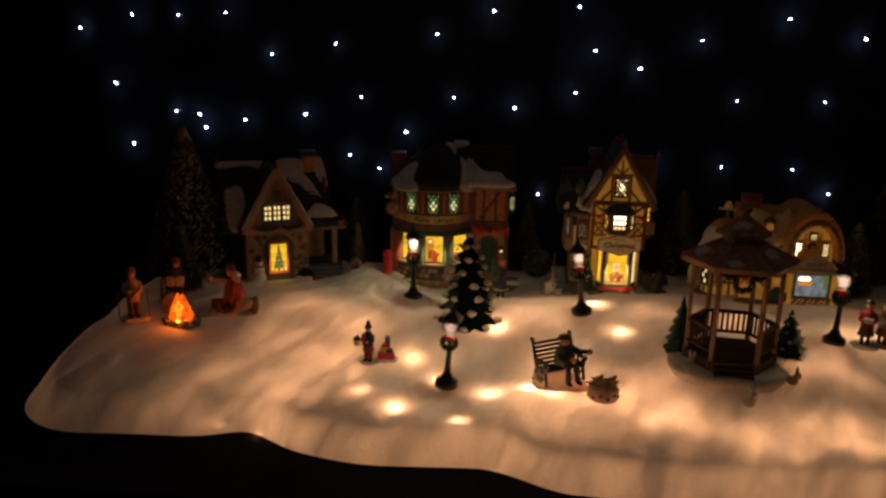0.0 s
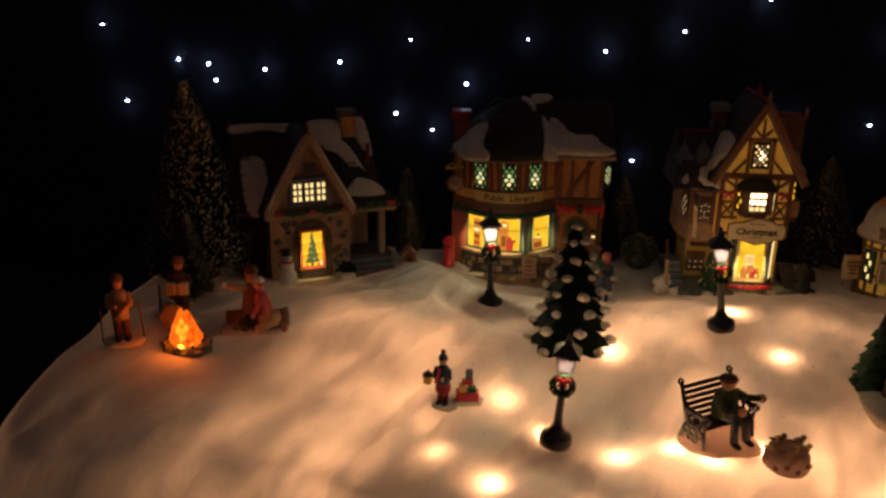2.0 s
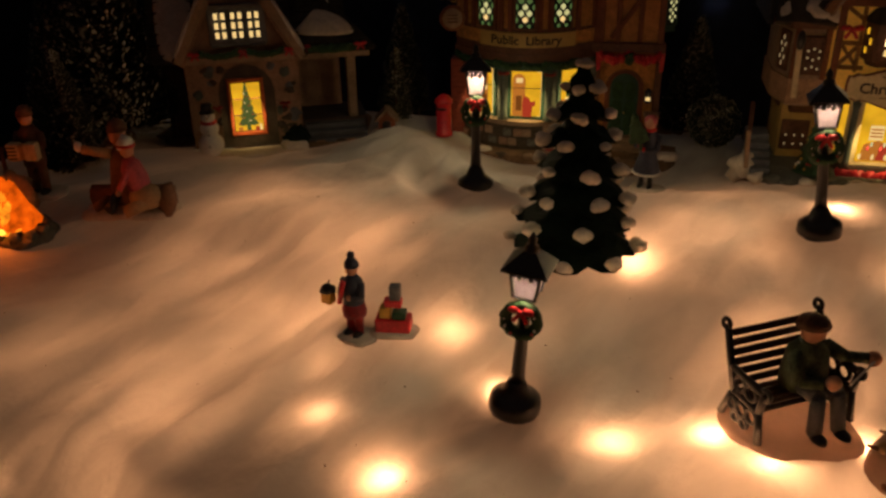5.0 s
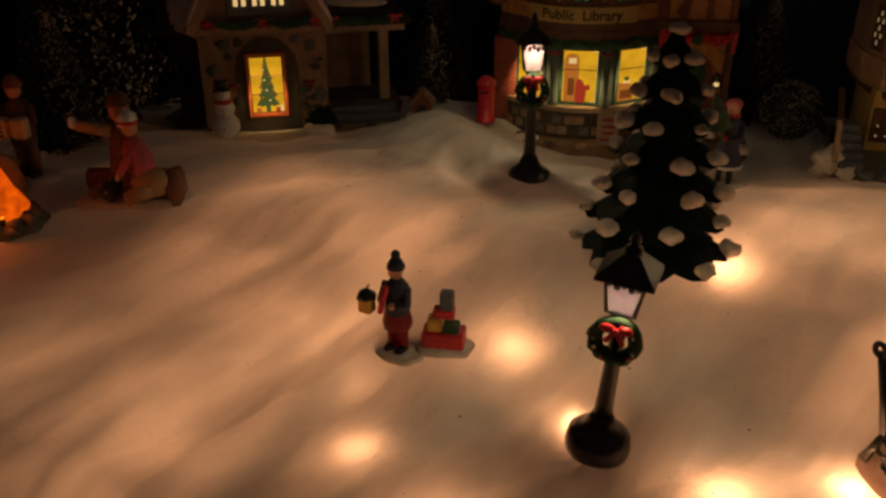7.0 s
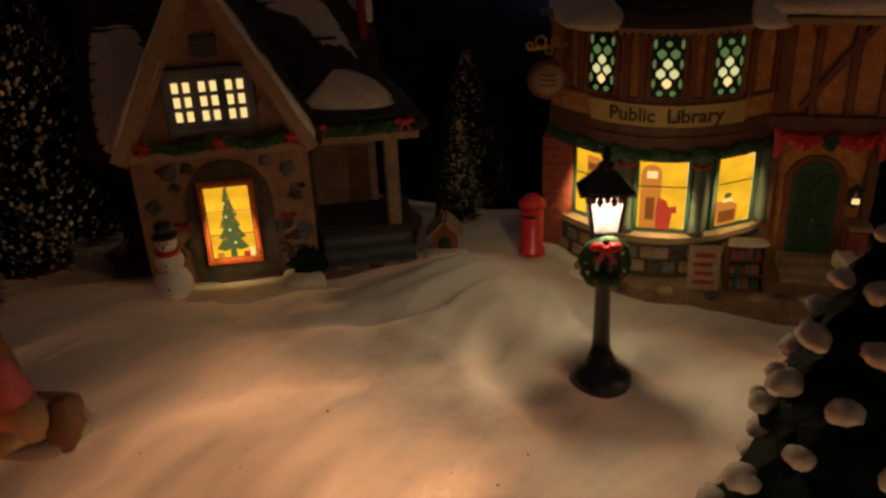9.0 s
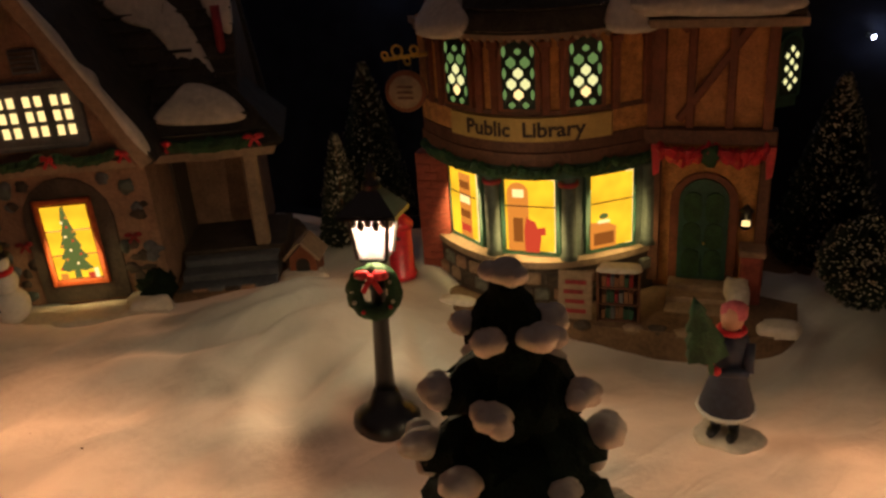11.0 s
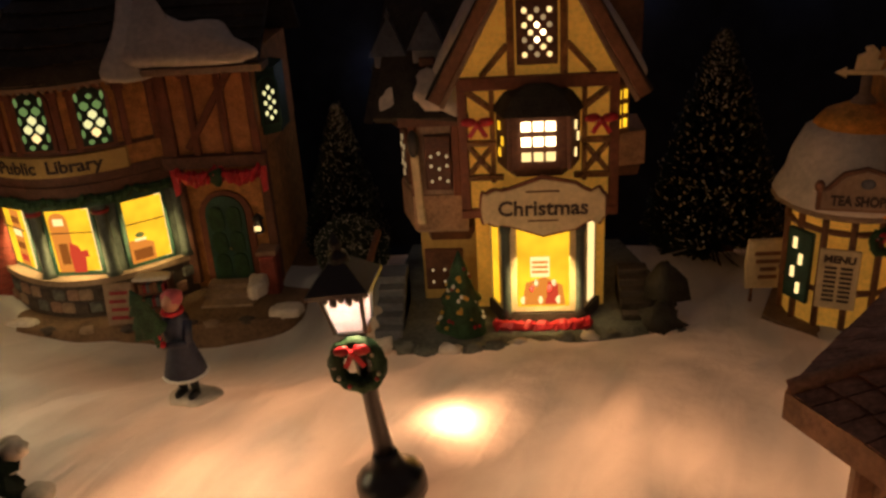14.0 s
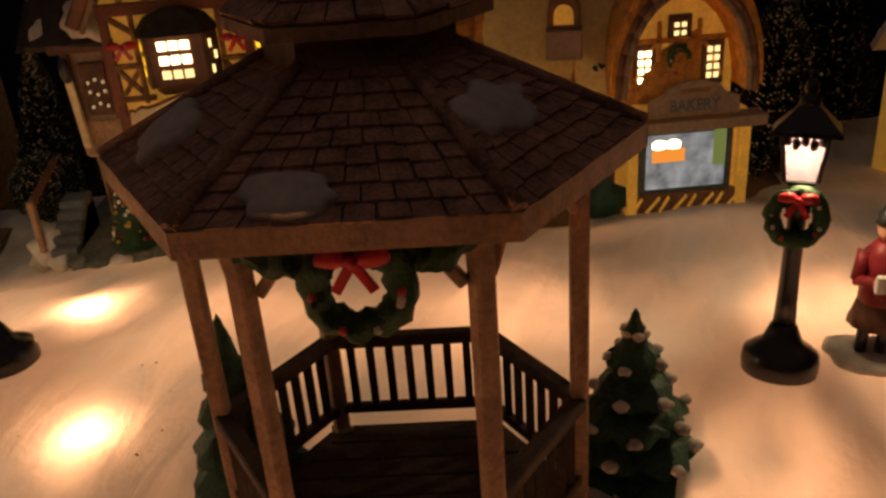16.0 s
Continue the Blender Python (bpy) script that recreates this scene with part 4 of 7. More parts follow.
            d = part("desk", prism([(-0.0145, 0.0295), (0.003, 0.0295), (0.003, 0.043), (-0.003, 0.046), (-0.0145, 0.0475)], -0.0034, -0.0026), WINO, w, "desk in the lit room")
            part("desk_front", B(-0.0125, 0.001, -0.0042, -0.0035, 0.032, 0.040, bev=0), WINBR, d)
            part("desk_lamp", ball((-0.006, -0.0038, 0.051), (0.0032, 0.0004, 0.0020), 8), WINGR, d)
            part("paper", B(-0.010, -0.002, -0.0042, -0.0036, 0.0465, 0.0485, bev=0), WINP, d)
    for p in bay[1:3] + bay[:1] + bay[3:]:
        part("pilaster", moved(lathe([(0.006, 0.0255), (0.0048, 0.030), (0.0042, 0.074), (0.006, 0.081)], 10), p[0], p[1] - 0.001, 0), GREYG, h)
    for p in bay[1:3]:
        part("pilaster_band", moved(lathe([(0.0062, 0.074), (0.0066, 0.0755), (0.0062, 0.077)], 10), p[0], p[1] - 0.001, 0), REDD, h)
    # upper bow: arched windows between brown posts
    for cx, w in ((-0.0795, 0.0092), (-0.0395, 0.0096), (-0.0035, 0.0096)):
        y = bow_front(cx)
        a = math.degrees(math.atan2(bow_front(cx + 0.002) - y, 0.002))
        hex_window(h, 0, 0.1235, w, 0.040, pose(cx, y - 0.0004, 0, 0, 0, a))
    for x in (-0.104, -0.0945, -0.0645, -0.0545, -0.0245, -0.0145, 0.0125, 0.0285):
        y = bow_front(x)
        a = math.degrees(math.atan2(bow_front(x + 0.002) - y, 0.002))
        p = part("post", B(-0.0026, 0.0026, -0.0026, 0.001, 0.119, 0.160), WOODR, h, "red-brown post")
        p.matrix_basis = pose(x, y, 0, 0, 0, a)
        part("post_cap", B(-0.0036, 0.0036, -0.0034, 0.001, 0.158, 0.1625), WOODR, p)
    part("window_ledge", column(bow_plan(-0.1175, 0.037, 16, 0.002), 0.119, 0.122), WOODD, h)
    seg = bow_plan(-0.120, 0.038, 30, 0.004)
    for a, b in zip(seg, seg[1:]):
        part("dentil", ball(((a[0] + b[0]) / 2, (a[1] + b[1]) / 2 + 0.0015, 0.1645), (0.0022, 0.0018, 0.0026), 6), TRIM, h)
    g = bow_plan(-0.118, 0.038, 6, 0.008)
    for a, b in zip(g, g[1:]):
        part("cornice_garland", swag((a[0], a[1], 0.0895), (b[0], b[1], 0.0895), 0.004, 0.0032, 8), GARL, h)
    s = part("sign", column([(x, y - 0.001) for x, y in bow_plan(-0.087, 0.0115, 8, 0.003)] + [(x, y) for x, y in bow_plan(-0.087, 0.0115, 8)][::-1], 0.1042, 0.1185), SIGNY, h, "mustard sign board")
    name = letters("Public  Library", 0.0125, INK, s, pose(-0.0385, 0, 0.1112, 90, 0, 0), 0.0003)
    for v in name.data.vertices:
        v.co.z += 0.0014 - bow_front(v.co.x - 0.0385, 0.003)
    # timbered right half
    for x, wd in ((0.034, 0.012), (0.0545, 0.005), (0.077, 0.005), (0.098, 0.006)):
        part("timber", B(x - wd / 2, x + wd / 2, 0.0055, 0.011, 0.103, 0.171), WOODR, h)
    part("timber", beam((0.048, 0.0075, 0.108), (0.088, 0.0075, 0.166), 0.005, 0.004), WOODR, h)
    part("timber", beam((0.041, 0.0078, 0.170), (0.052, 0.0078, 0.160), 0.0035, 0.003), WOODR, h)
    part("timber", B(0.028, 0.104, 0.003, 0.012, 0.094, 0.1035), WOODD, h)
    part("door_surround", moved(prism(arch_pts(0.0205, 0.078, 10), -0.0025, 0.001), 0.0655, 0.0135, -0.004), WOODR, h, "red-brown door arch")
    d = part("door", moved(prism(arch_pts(0.0150, 0.069, 10), -0.0012, 0.001), 0.0655, 0.0105, 0.0015), GREENP, h, "dark green arched door")
    for i in (-1, 1):
        for z, hh in ((0.006, 0.016), (0.026, 0.014), (0.044, 0.016)):
            part("door_panel", moved(prism(round_off([(-0.0045, 0), (0.0045, 0), (0.0045, hh), (-0.0045, hh)], 3), -0.0012, 0), 0.0655 + i * 0.0066, 0.0092, z), GARL, d)
    part("door_knob", ball((0.0665, 0.0088, 0.028), 0.0010, 6), GOLD, d)
    for i in range(4):
        part("step", B(0.046, 0.088 - 0.002 * i, -0.034 + 0.011 * i, 0.014, -0.012, -0.0075 + 0.0034 * i), TRIM, h, "pale stone step")
    part("step_snow", patch((0.088, -0.012, 0.004), (1, 0, 0), (0, 1, 0), 0.007, 0.014, 0.008, 4, 0.3), PSNOW, h)
    pr = part("step_pier", B(0.089, 0.102, -0.004, 0.012, -0.010, 0.026, bev=0.0015), BRICKR, h)
    part("pier_cap", B(0.0875, 0.1035, -0.0055, 0.0125, 0.026, 0.030, bev=0.001), STONE, pr)
    lamp = part("wall_lamp", moved(lathe([(0.002, 0), (0.004, 0.002), (0.003, 0.011), (0.0046, 0.012), (0, 0.017)], 8), 0.0905, 0.007, 0.040), BLACK, h, "black wall lantern")
    part("wall_lamp_glass", B(0.0880, 0.0930, 0.0025, 0.0035, 0.0435, 0.0475), WINP, lamp)
    for i in range(2):
        part("bunting", swag((0.036 + 0.032 * i, 0.002, 0.0925), (0.068 + 0.032 * i, 0.002, 0.0925), 0.006, 0.0050, 9), RED, h, "red cloth bunting")
    part("bunting_knot", ball((0.068, -0.001, 0.089), (0.006, 0.003, 0.006), 10, 0.3), GARL, h)
    for x in (0.036, 0.101):
        part("bunting_end", moved(prism([(-0.003, 0), (0.003, 0), (0.002, -0.018), (-0.0015, -0.020)], -0.002, 0.001), x, 0.004, 0.094), RED, h)
    part("corner_post", B(0.096, 0.103, 0.009, 0.016, 0.0, 0.095), WOODD, h)
    part("corner_post", B(0.031, 0.039, 0.008, 0.015, 0.0, 0.095), WOODD, h)
    # right end oriel
    part("side_oriel", column([(0.100, 0.02), (0.113, 0.03), (0.113, 0.06), (0.100, 0.07)], 0.112, 0.160), GREENP, h, "green side oriel")
    leaded(h, 0, 0.120, 0.006, 0.034, -0.001, WING, m=face_m((0.100, 0.02), (0.113, 0.03)), frame=GREENP)
    # roof: a gable along x and a round hip over the bow
    r = part("roof", slab([(-0.02, -0.006, 0.169), (0.112, -0.006, 0.169), (0.116, 0.075, 0.236), (-0.03, 0.075, 0.236)], 0.005), ROOFD, h, "dark shingle roof with snow")
    part("roof_back", slab([(-0.118, 0.150, 0.169), (0.112, 0.150, 0.169), (0.116, 0.075, 0.236), (-0.06, 0.075, 0.236)], 0.005), ROOFD, r)
    for k in range(9):
        t = 0.06 + 0.104 * k
        part("shingle_course", beam((-0.01, -0.006 + 0.081 * t - 0.003, 0.169 + 0.067 * t + 0.0045), (0.112 + 0.004 * t, -0.006 + 0.081 * t - 0.003, 0.169 + 0.067 * t + 0.0045), 0.002, 0.002), ROOFD, r)

    def hip(u, v):
        x = -0.128 + 0.172 * u
        e = Vector((x, bow_front(max(-0.117, min(0.038, x)), 0.008) - 0.004 if u > 0.03 else 0.02, 0.168))
        if u < 0.12:
            e.y += (0.12 - u) * 0.5
        a = Vector((-0.034 + 0.020 * u, 0.072, 0.241))
        p = e.lerp(a, v)
        p.z += 0.010 * math.sin(math.pi * v)
        return p

    bm = bmesh.new()
    nu, nv = 22, 8
    grid = [[bm.verts.new(hip(i / nu, j / nv)) for i in range(nu + 1)] for j in range(nv + 1)]
    und = bm.verts.new((-0.04, 0.06, 0.167))
    bk = bm.verts.new((-0.118, 0.15, 0.169))
    for j in range(nv):
        for i in range(nu):
            bm.faces.new((grid[j][i], grid[j][i + 1], grid[j + 1][i + 1], grid[j + 1][i])).smooth = True
        bm.faces.new((bk, grid[j][0], grid[j + 1][0]))
    for i in range(nu):
        bm.faces.new((grid[0][i + 1], grid[0][i], und))
    part("bay_roof", bm, ROOFD, r)
    for k in range(1, 9):
        v = k * 0.105
        pts = [hip(i / 14, v) + Vector((0, -0.0008, 0.0010)) for i in range(15)]
        bm = bmesh.new()
        for a, b in zip(pts, pts[1:]):
            merge(bm, rod(a, b, 0.0011, seg=5))
        part("shingle_course", bm, ROOFD, r)
    part("eave_board", column(bow_plan(-0.127, 0.044, 18, 0.010), 0.1655, 0.1695), TRIM, r, "pale eave board")
    part("eave_board", B(0.03, 0.114, -0.009, 0.012, 0.1645, 0.1695), TRIM, r)
    main = quad((-0.02, -0.006, 0.174), (0.112, -0.006, 0.174), (0.116, 0.075, 0.241), (-0.03, 0.075, 0.241))
    part("snow_patch", snow_on(main, [(0.20, 0.0), (0.55, -0.03), (0.92, -0.03), (0.99, 0.04), (0.86, 0.16), (0.78, 0.30), (0.60, 0.30), (0.46, 0.42), (0.40, 0.58), (0.34, 0.60), (0.28, 0.40), (0.20, 0.24)], 0.005), PSNOW, r)
    part("snow_patch", snow_on(main, [(0.16, 0.86), (0.34, 0.92), (0.36, 1.02), (0.18, 1.02)], 0.006), PSNOW, r)
    part("snow_patch", snow_on(hip, [(0.80, 0.0), (0.99, 0.0), (0.99, 0.5), (0.93, 0.52), (0.86, 0.26)], 0.004), PSNOW, r)
    part("snow_patch", snow_on(hip, [(0.05, -0.02), (0.30, -0.02), (0.33, 0.06), (0.24, 0.16), (0.18, 0.40), (0.10, 0.40), (0.05, 0.2)], 0.005), PSNOW, r)
    part("snow_patch", snow_on(hip, [(0.60, 0.98), (0.95, 0.98), (0.95, 0.74), (0.86, 0.66), (0.78, 0.86)], 0.004), PSNOW, r)
    c = part("chimney", B(-0.122, -0.100, 0.045, 0.067, 0.05, 0.216, bev=0.001), BRICKR, h, "red brick chimney")
    brickwork(c, -0.1215, -0.1005, 0.0448, 0.16, 0.214, 12, BRICKR)
    part("chimney_cap", B(-0.1255, -0.0965, 0.0415, 0.0705, 0.214, 0.224, bev=0.001), REDD, c)
    # hanging sign
    br = part("sign_bracket", rod((-0.104, 0.0, 0.150), (-0.130, -0.014, 0.149), 0.0013), GOLD, h, "gilt scroll bracket")
    for k, (x, y, z, rr) in enumerate(((-0.122, -0.010, 0.1535, 0.0035), (-0.113, -0.004, 0.153, 0.0025), (-0.129, -0.0135, 0.1515, 0.002), (-0.117, -0.0065, 0.1465, 0.0022))):
        part("scroll", moved(torus(rr, 0.0008, 12, 5), x, y, z), GOLD, br)
    hs = part("hanging_sign", moved(lathe([(0.0, -0.002), (0.0125, -0.002), (0.0135, 0), (0.0125, 0.002), (0, 0.002)], 24), -0.117, -0.013, 0.129, 90, 0, 12), WOODR, h, "round brown hanging sign")
    part("sign_face", moved(lathe([(0.0, 0.0021), (0.0105, 0.0021), (0.0105, 0.0030), (0, 0.0030)], 20), -0.117, -0.013, 0.129, 90, 0, 12), TRIM, hs)
    for i in range(3):
        part("writing_bar", B(-0.123 + 0.001 * (i % 2), -0.111, -0.0170, -0.0163, 0.125 + i * 0.0035, 0.1262 + i * 0.0035, bev=0), WOODD, hs)
    for x in (-0.121, -0.113):
        part("chain", rod((x, -0.012, 0.141), (x, -0.0095, 0.150), 0.0005), BLACK, hs)
    return h


LIB = pose(-0.020, 1.205, 0.017, 0, 0, 3)
library(LIB)
for x, y, turn, watts in ((-0.0865, -0.0095, -36, 0.058), (-0.037, -0.0265, 0, 0.056), (0.0135, -0.0095, 36, 0.04)):
    window_light(LIB @ pose(x, y, 0.056, 0, 0, turn) @ pose(0, 0, 0, 72, 0, 0), 0.030, 0.046, watts, "light that falls out of the lit library window")


def book_rack(m):
    t = thing("book_rack", "dark wooden rack of books before the library", "book rack", m)
    part("side", B(-0.013, -0.0115, -0.006, 0.006, 0, 0.036), WOODD, t)
    part("side", B(0.0115, 0.013, -0.006, 0.006, 0, 0.036), WOODD, t)
    part("back", B(-0.0115, 0.0115, 0.004, 0.006, 0, 0.036), WOODD, t)
    for z in (0.002, 0.013, 0.024):
        part("shelf", B(-0.0115, 0.0115, -0.006, 0.004, z, z + 0.0012), WOODD, t)
        x = -0.010
        while x < 0.009:
            w = random.uniform(0.0018, 0.003)
            part("book", B(x, x + w, -0.0045, 0.002, z + 0.0012, z + random.uniform(0.007, 0.0095), bev=0.0002), random.choice((REDD, GREENP, BLUEG, BROWN)), t)
            x += w + 0.0004
    part("snow_top", patch((0, -0.001, 0.036), (1, 0, 0), (0, 1, 0), 0.013, 0.006, 0.002, 1, 0.2), PSNOW, t)


def sale_board(m):
    t = thing("sandwich_board", "cream board with red lettering leaning before the library", "sign board", m)
    part("board", moved(B(-0.0105, 0.0105, -0.001, 0.001, 0, 0.033), 0, 0, 0, -9, 0, 0), TRIM, t)
    for i in range(4):
        part("writing_bar", moved(B(-0.007 + 0.001 * (i % 2), 0.007 - 0.001 * (i % 3), -0.0018, -0.0009, 0.006 + i * 0.0062, 0.0085 + i * 0.0062, bev=0), 0, 0, 0, -9, 0, 0), REDD, t, "unreadable red writing")
    part("rear_leg", beam((0, 0.010, 0), (0, 0.004, 0.028), 0.012, 0.0015), WOODD, t)


book_rack(LIB @ pose(0.020, -0.036, -0.008, 0, 0, 4))
sale_board(LIB @ pose(-0.006, -0.042, -0.008, 0, 0, 2))


def jagged(bm, k):
    """Roughens a turned shape, as cut foliage."""
    for v in bm.verts:
        f = 1 + k * noise.noise(Vector((v.co.x * 420, v.co.y * 420, v.co.z * 300))) * 1.6
        v.co.x, v.co.y = v.co.x * f, v.co.y * f
    return bm


# ---- christmas shop ----
def christmas_shop(m):
    h = thing("christmas_shop", "tall yellow timbered shop model with pointed gable, all lit", "model house", m)
    part("base", column([(-0.110, -0.020), (-0.085, -0.046), (0.0, -0.050), (0.06, -0.040), (0.09, -0.03), (0.095, 0.02), (0.07, 0.12), (-0.10, 0.12)], -0.012, 0.006, 0.97), ROCK, h, "grey rock slab")
    for i in range(14):
        a = -0.10 + 0.0145 * i
        part("stone", ball((a, -0.040 - 0.008 * math.sin(i * 0.4) + random.uniform(-0.002, 0.003), 0.003), (0.008, 0.006, random.uniform(0.004, 0.007)), 8, 0.35, i), ROCK if i % 3 else PSNOW, h)
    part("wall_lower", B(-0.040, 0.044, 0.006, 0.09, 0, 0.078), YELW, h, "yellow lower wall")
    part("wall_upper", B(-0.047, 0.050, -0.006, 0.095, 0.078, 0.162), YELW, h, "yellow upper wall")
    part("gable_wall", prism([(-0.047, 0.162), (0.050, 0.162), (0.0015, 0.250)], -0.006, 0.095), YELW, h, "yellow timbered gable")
    bay = [(-0.030, 0.006), (-0.020, -0.018), (0.026, -0.018), (0.038, 0.006)]
    part("bay", column(bay, 0.0, 0.080), GREYG, h, "shop window bay")
    part("bay_foot", column([(x * 1.08, y - 0.003) for x, y in bay], 0.0, 0.014), STONED, h)
    w = lit_window(h, -0.0145, 0.0205, 0.018, 0.077, -0.0185, 1, 1, WIN, CREAM, 0.0022)
    part("picture", B(-0.005, 0.007, -0.0208, -0.0202, 0.040, 0.054, bev=0), WINP, w, "poster in the lit shop window")
    part("picture", prism([(-0.011, 0.020), (0.017, 0.020), (0.015, 0.034), (0.004, 0.040), (-0.008, 0.036)], -0.0207, -0.0202), WINO, w)
    part("picture", prism([(0.004, 0.021), (0.013, 0.021), (0.012, 0.035), (0.006, 0.037)], -0.0212, -0.0207), WINR, w)
    for i in range(9):
        part("toy", ball((-0.010 + 0.0028 * i, -0.0212, 0.024 + 0.005 * ((i * 5) % 4) * 0.8), (0.0015, 0.0004, 0.0026), 8, 0.3, i), (WINP, WINO, REDD, BLUEG)[i % 4], w)
    for i in range(3):
        part("writing_bar", B(-0.004, 0.006, -0.0212, -0.0208, 0.043 + i * 0.0033, 0.0445 + i * 0.0033, bev=0), WINO, w)
    lit_window(h, -0.006, 0.006, 0.016, 0.078, -0.0006, 1, 1, WINP, CREAM, 0.0025, m=face_m(bay[2], bay[3]))
    lit_window(h, -0.006, 0.006, 0.016, 0.078, -0.0006, 1, 1, WIN, CREAM, 0.0025, m=face_m(bay[0], bay[1]))
    for p in bay[1:3]:
        part("pilaster", moved(lathe([(0.004, 0.012), (0.003, 0.018), (0.003, 0.068), (0.0042, 0.074)], 8), p[0], p[1], 0), GREYG, h)
    part("garland", swag((-0.030, -0.026, 0.010), (0.034, -0.026, 0.010), 0.003, 0.004, 14), RED, h, "red poinsettia garland")
    # timbering
    GOLDB = mat("golden_brown_timber_paint", (0.26, 0.115, 0.035), 0.6, 0.5, 120, 0.5)
    T = lambda p, q, wd=0.0045: part("timber", beam(p, q, wd, 0.004), WOODR if wd > 0.0048 else GOLDB, h)
    yf = -0.0075
    for x in (-0.044, 0.047):
        T((x, yf, 0.078), (x, yf, 0.160), 0.006)
    for x in (-0.0262, 0.0292):
        T((x, yf, 0.100), (x, yf, 0.160), 0.003)
    T((-0.047, yf - 0.001, 0.162), (0.050, yf - 0.001, 0.162), 0.008)
    T((-0.047, yf - 0.001, 0.080), (0.050, yf - 0.001, 0.080), 0.006)
    T((-0.042, yf - 0.0008, 0.1255), (-0.024, yf - 0.0008, 0.1255), 0.0035), T((0.027, yf - 0.0008, 0.1255), (0.045, yf - 0.0008, 0.1255), 0.0035)
    T((-0.042, yf - 0.0008, 0.1035), (-0.020, yf - 0.0008, 0.1035), 0.0035), T((0.023, yf - 0.0008, 0.1035), (0.045, yf - 0.0008, 0.1035), 0.0035)
    for x in (-0.0415, 0.0285):
        T((x, yf + 0.0004, 0.105), (x + 0.0155, yf + 0.0004, 0.124), 0.003), T((x + 0.0155, yf, 0.105), (x, yf, 0.124), 0.003)
        part("timber_boss", ball((x + 0.0078, yf - 0.002, 0.1145), (0.0026, 0.0012, 0.0026), 8), BROWN, h)
    T((-0.042, yf, 0.158), (-0.026, yf, 0.146), 0.0035), T((0.045, yf, 0.158), (0.029, yf, 0.146), 0.0035)
    T((-0.032, yf, 0.166), (-0.016, yf, 0.184), 0.0035), T((0.035, yf, 0.166), (0.019, yf, 0.184), 0.0035)
    T((-0.014, yf, 0.164), (-0.014, yf, 0.215)), T((0.017, yf, 0.164), (0.017, yf, 0.215))
    T((-0.018, yf, 0.212), (0.021, yf, 0.212)), T((0.0015, yf, 0.212), (0.0015, yf, 0.240), 0.003)
    T((-0.010, yf, 0.226), (0.0015, yf, 0.214), 0.003), T((0.013, yf, 0.226), (0.0015, yf, 0.214), 0.003)
    gw = part("window", B(-0.0105, 0.0135, -0.0090, -0.006, 0.172, 0.209), WOODD, h, "leaded gable window")
    for r in range(7):
        for k in ((-1, 1) if r % 2 else (-2, 0, 2)):
            lit = WINB if r in (2, 3, 4) and k in (0, 1) else (WINP if (r + k) % 3 else WINDIM)
            part("pane", moved(ball((0, 0, 0), (0.0016, 0.0006, 0.0017), 8), 0.0015 + k * 0.0036, -0.0092, 0.178 + r * 0.0042), lit, gw)
    # oriel
    o = part("oriel", column([(-0.022, -0.006), (-0.016, -0.024), (0.019, -0.024), (0.025, -0.006)], 0.113, 0.146), WOODD, h, "dark oriel window with hot light")
    part("oriel_foot", column([(-0.018, -0.006), (-0.012, -0.018), (0.015, -0.018), (0.021, -0.006)], 0.1065, 0.113, 1.15, (0.0015, -0.006)), WOODD, o)
    for i in range(3):
        for j in range(3):
            part("pane", B(-0.0090 + 0.0072 * i, -0.0090 + 0.0072 * i + 0.0056, -0.0250, -0.0242, 0.1180 + 0.0092 * j, 0.1180 + 0.0092 * j + 0.0054, bev=0), (WINP if j < 1 else WINB), o)
    for s, (p, q) in ((0, ((-0.022, -0.006), (-0.016, -0.024))), (1, ((0.019, -0.024), (0.025, -0.006)))):
        lit_window(h, -0.0055, 0.0055, 0.117, 0.142, -0.0006, 2, 3, WINP if s else WIN, WOODD, 0.003, m=face_m(p, q), lit=lambda i, j: (i + j) % 2 == 0)
    hood = bmesh.new()
    merge(hood, column([(-0.027, -0.005), (-0.019, -0.030), (0.022, -0.030), (0.030, -0.005)], 0.146, 0.156, 0.72, (0.0015, -0.005)))
    merge(hood, column([(-0.019, -0.005), (-0.0132, -0.023), (0.0158, -0.023), (0.0222, -0.005)], 0.156, 0.1615, 0.4, (0.0015, -0.005)))
    part("hood", hood, ROOFD, o, "dark curved hood")
    for x in (-0.035, 0.039):
        part("bow", moved(bow(0.0095, RED), x, -0.0105, 0.138), RED, h, "red ribbon bow")
    # sign with a scalloped outline
    pts = []
    for i in range(40):
        a = 2 * math.pi * i / 40
        c, s = math.cos(a), math.sin(a)
        x = 0.037 * (abs(c) ** 0.35) * (1 if c > 0 else -1)
        z = 0.0125 * (abs(s) ** 0.5) * (1 if s > 0 else -1) * (1 + 0.42 * math.exp(-(x / 0.015) ** 2)) * (1 - 0.18 * math.exp(-((abs(x) - 0.026) / 0.006) ** 2)) + 0.0012 * math.sin(i * 1.57)
        pts.append((x, z))
    sg = part("sign", moved(prism([(x * 1.04, z * 1.10) for x, z in pts], -0.002, 0.001), 0.003, -0.027, 0.0905), WOODR, h, "scalloped cream sign")
    part("sign_face", moved(prism(pts, -0.0032, -0.0018), 0.003, -0.027, 0.0905), CREAM, sg)
    letters("Christmas", 0.0132, INK, sg, pose(0.003, -0.0304, 0.0900, 90, 0, 0), 0.00035)
    for dz, wd in ((0.0102, 0.010), (-0.0085, 0.009)):
        part("writing_bar", B(0.003 - wd, 0.003 + wd, -0.0306, -0.0301, 0.0903 + dz, 0.0913 + dz, bev=0), WOODD, sg)
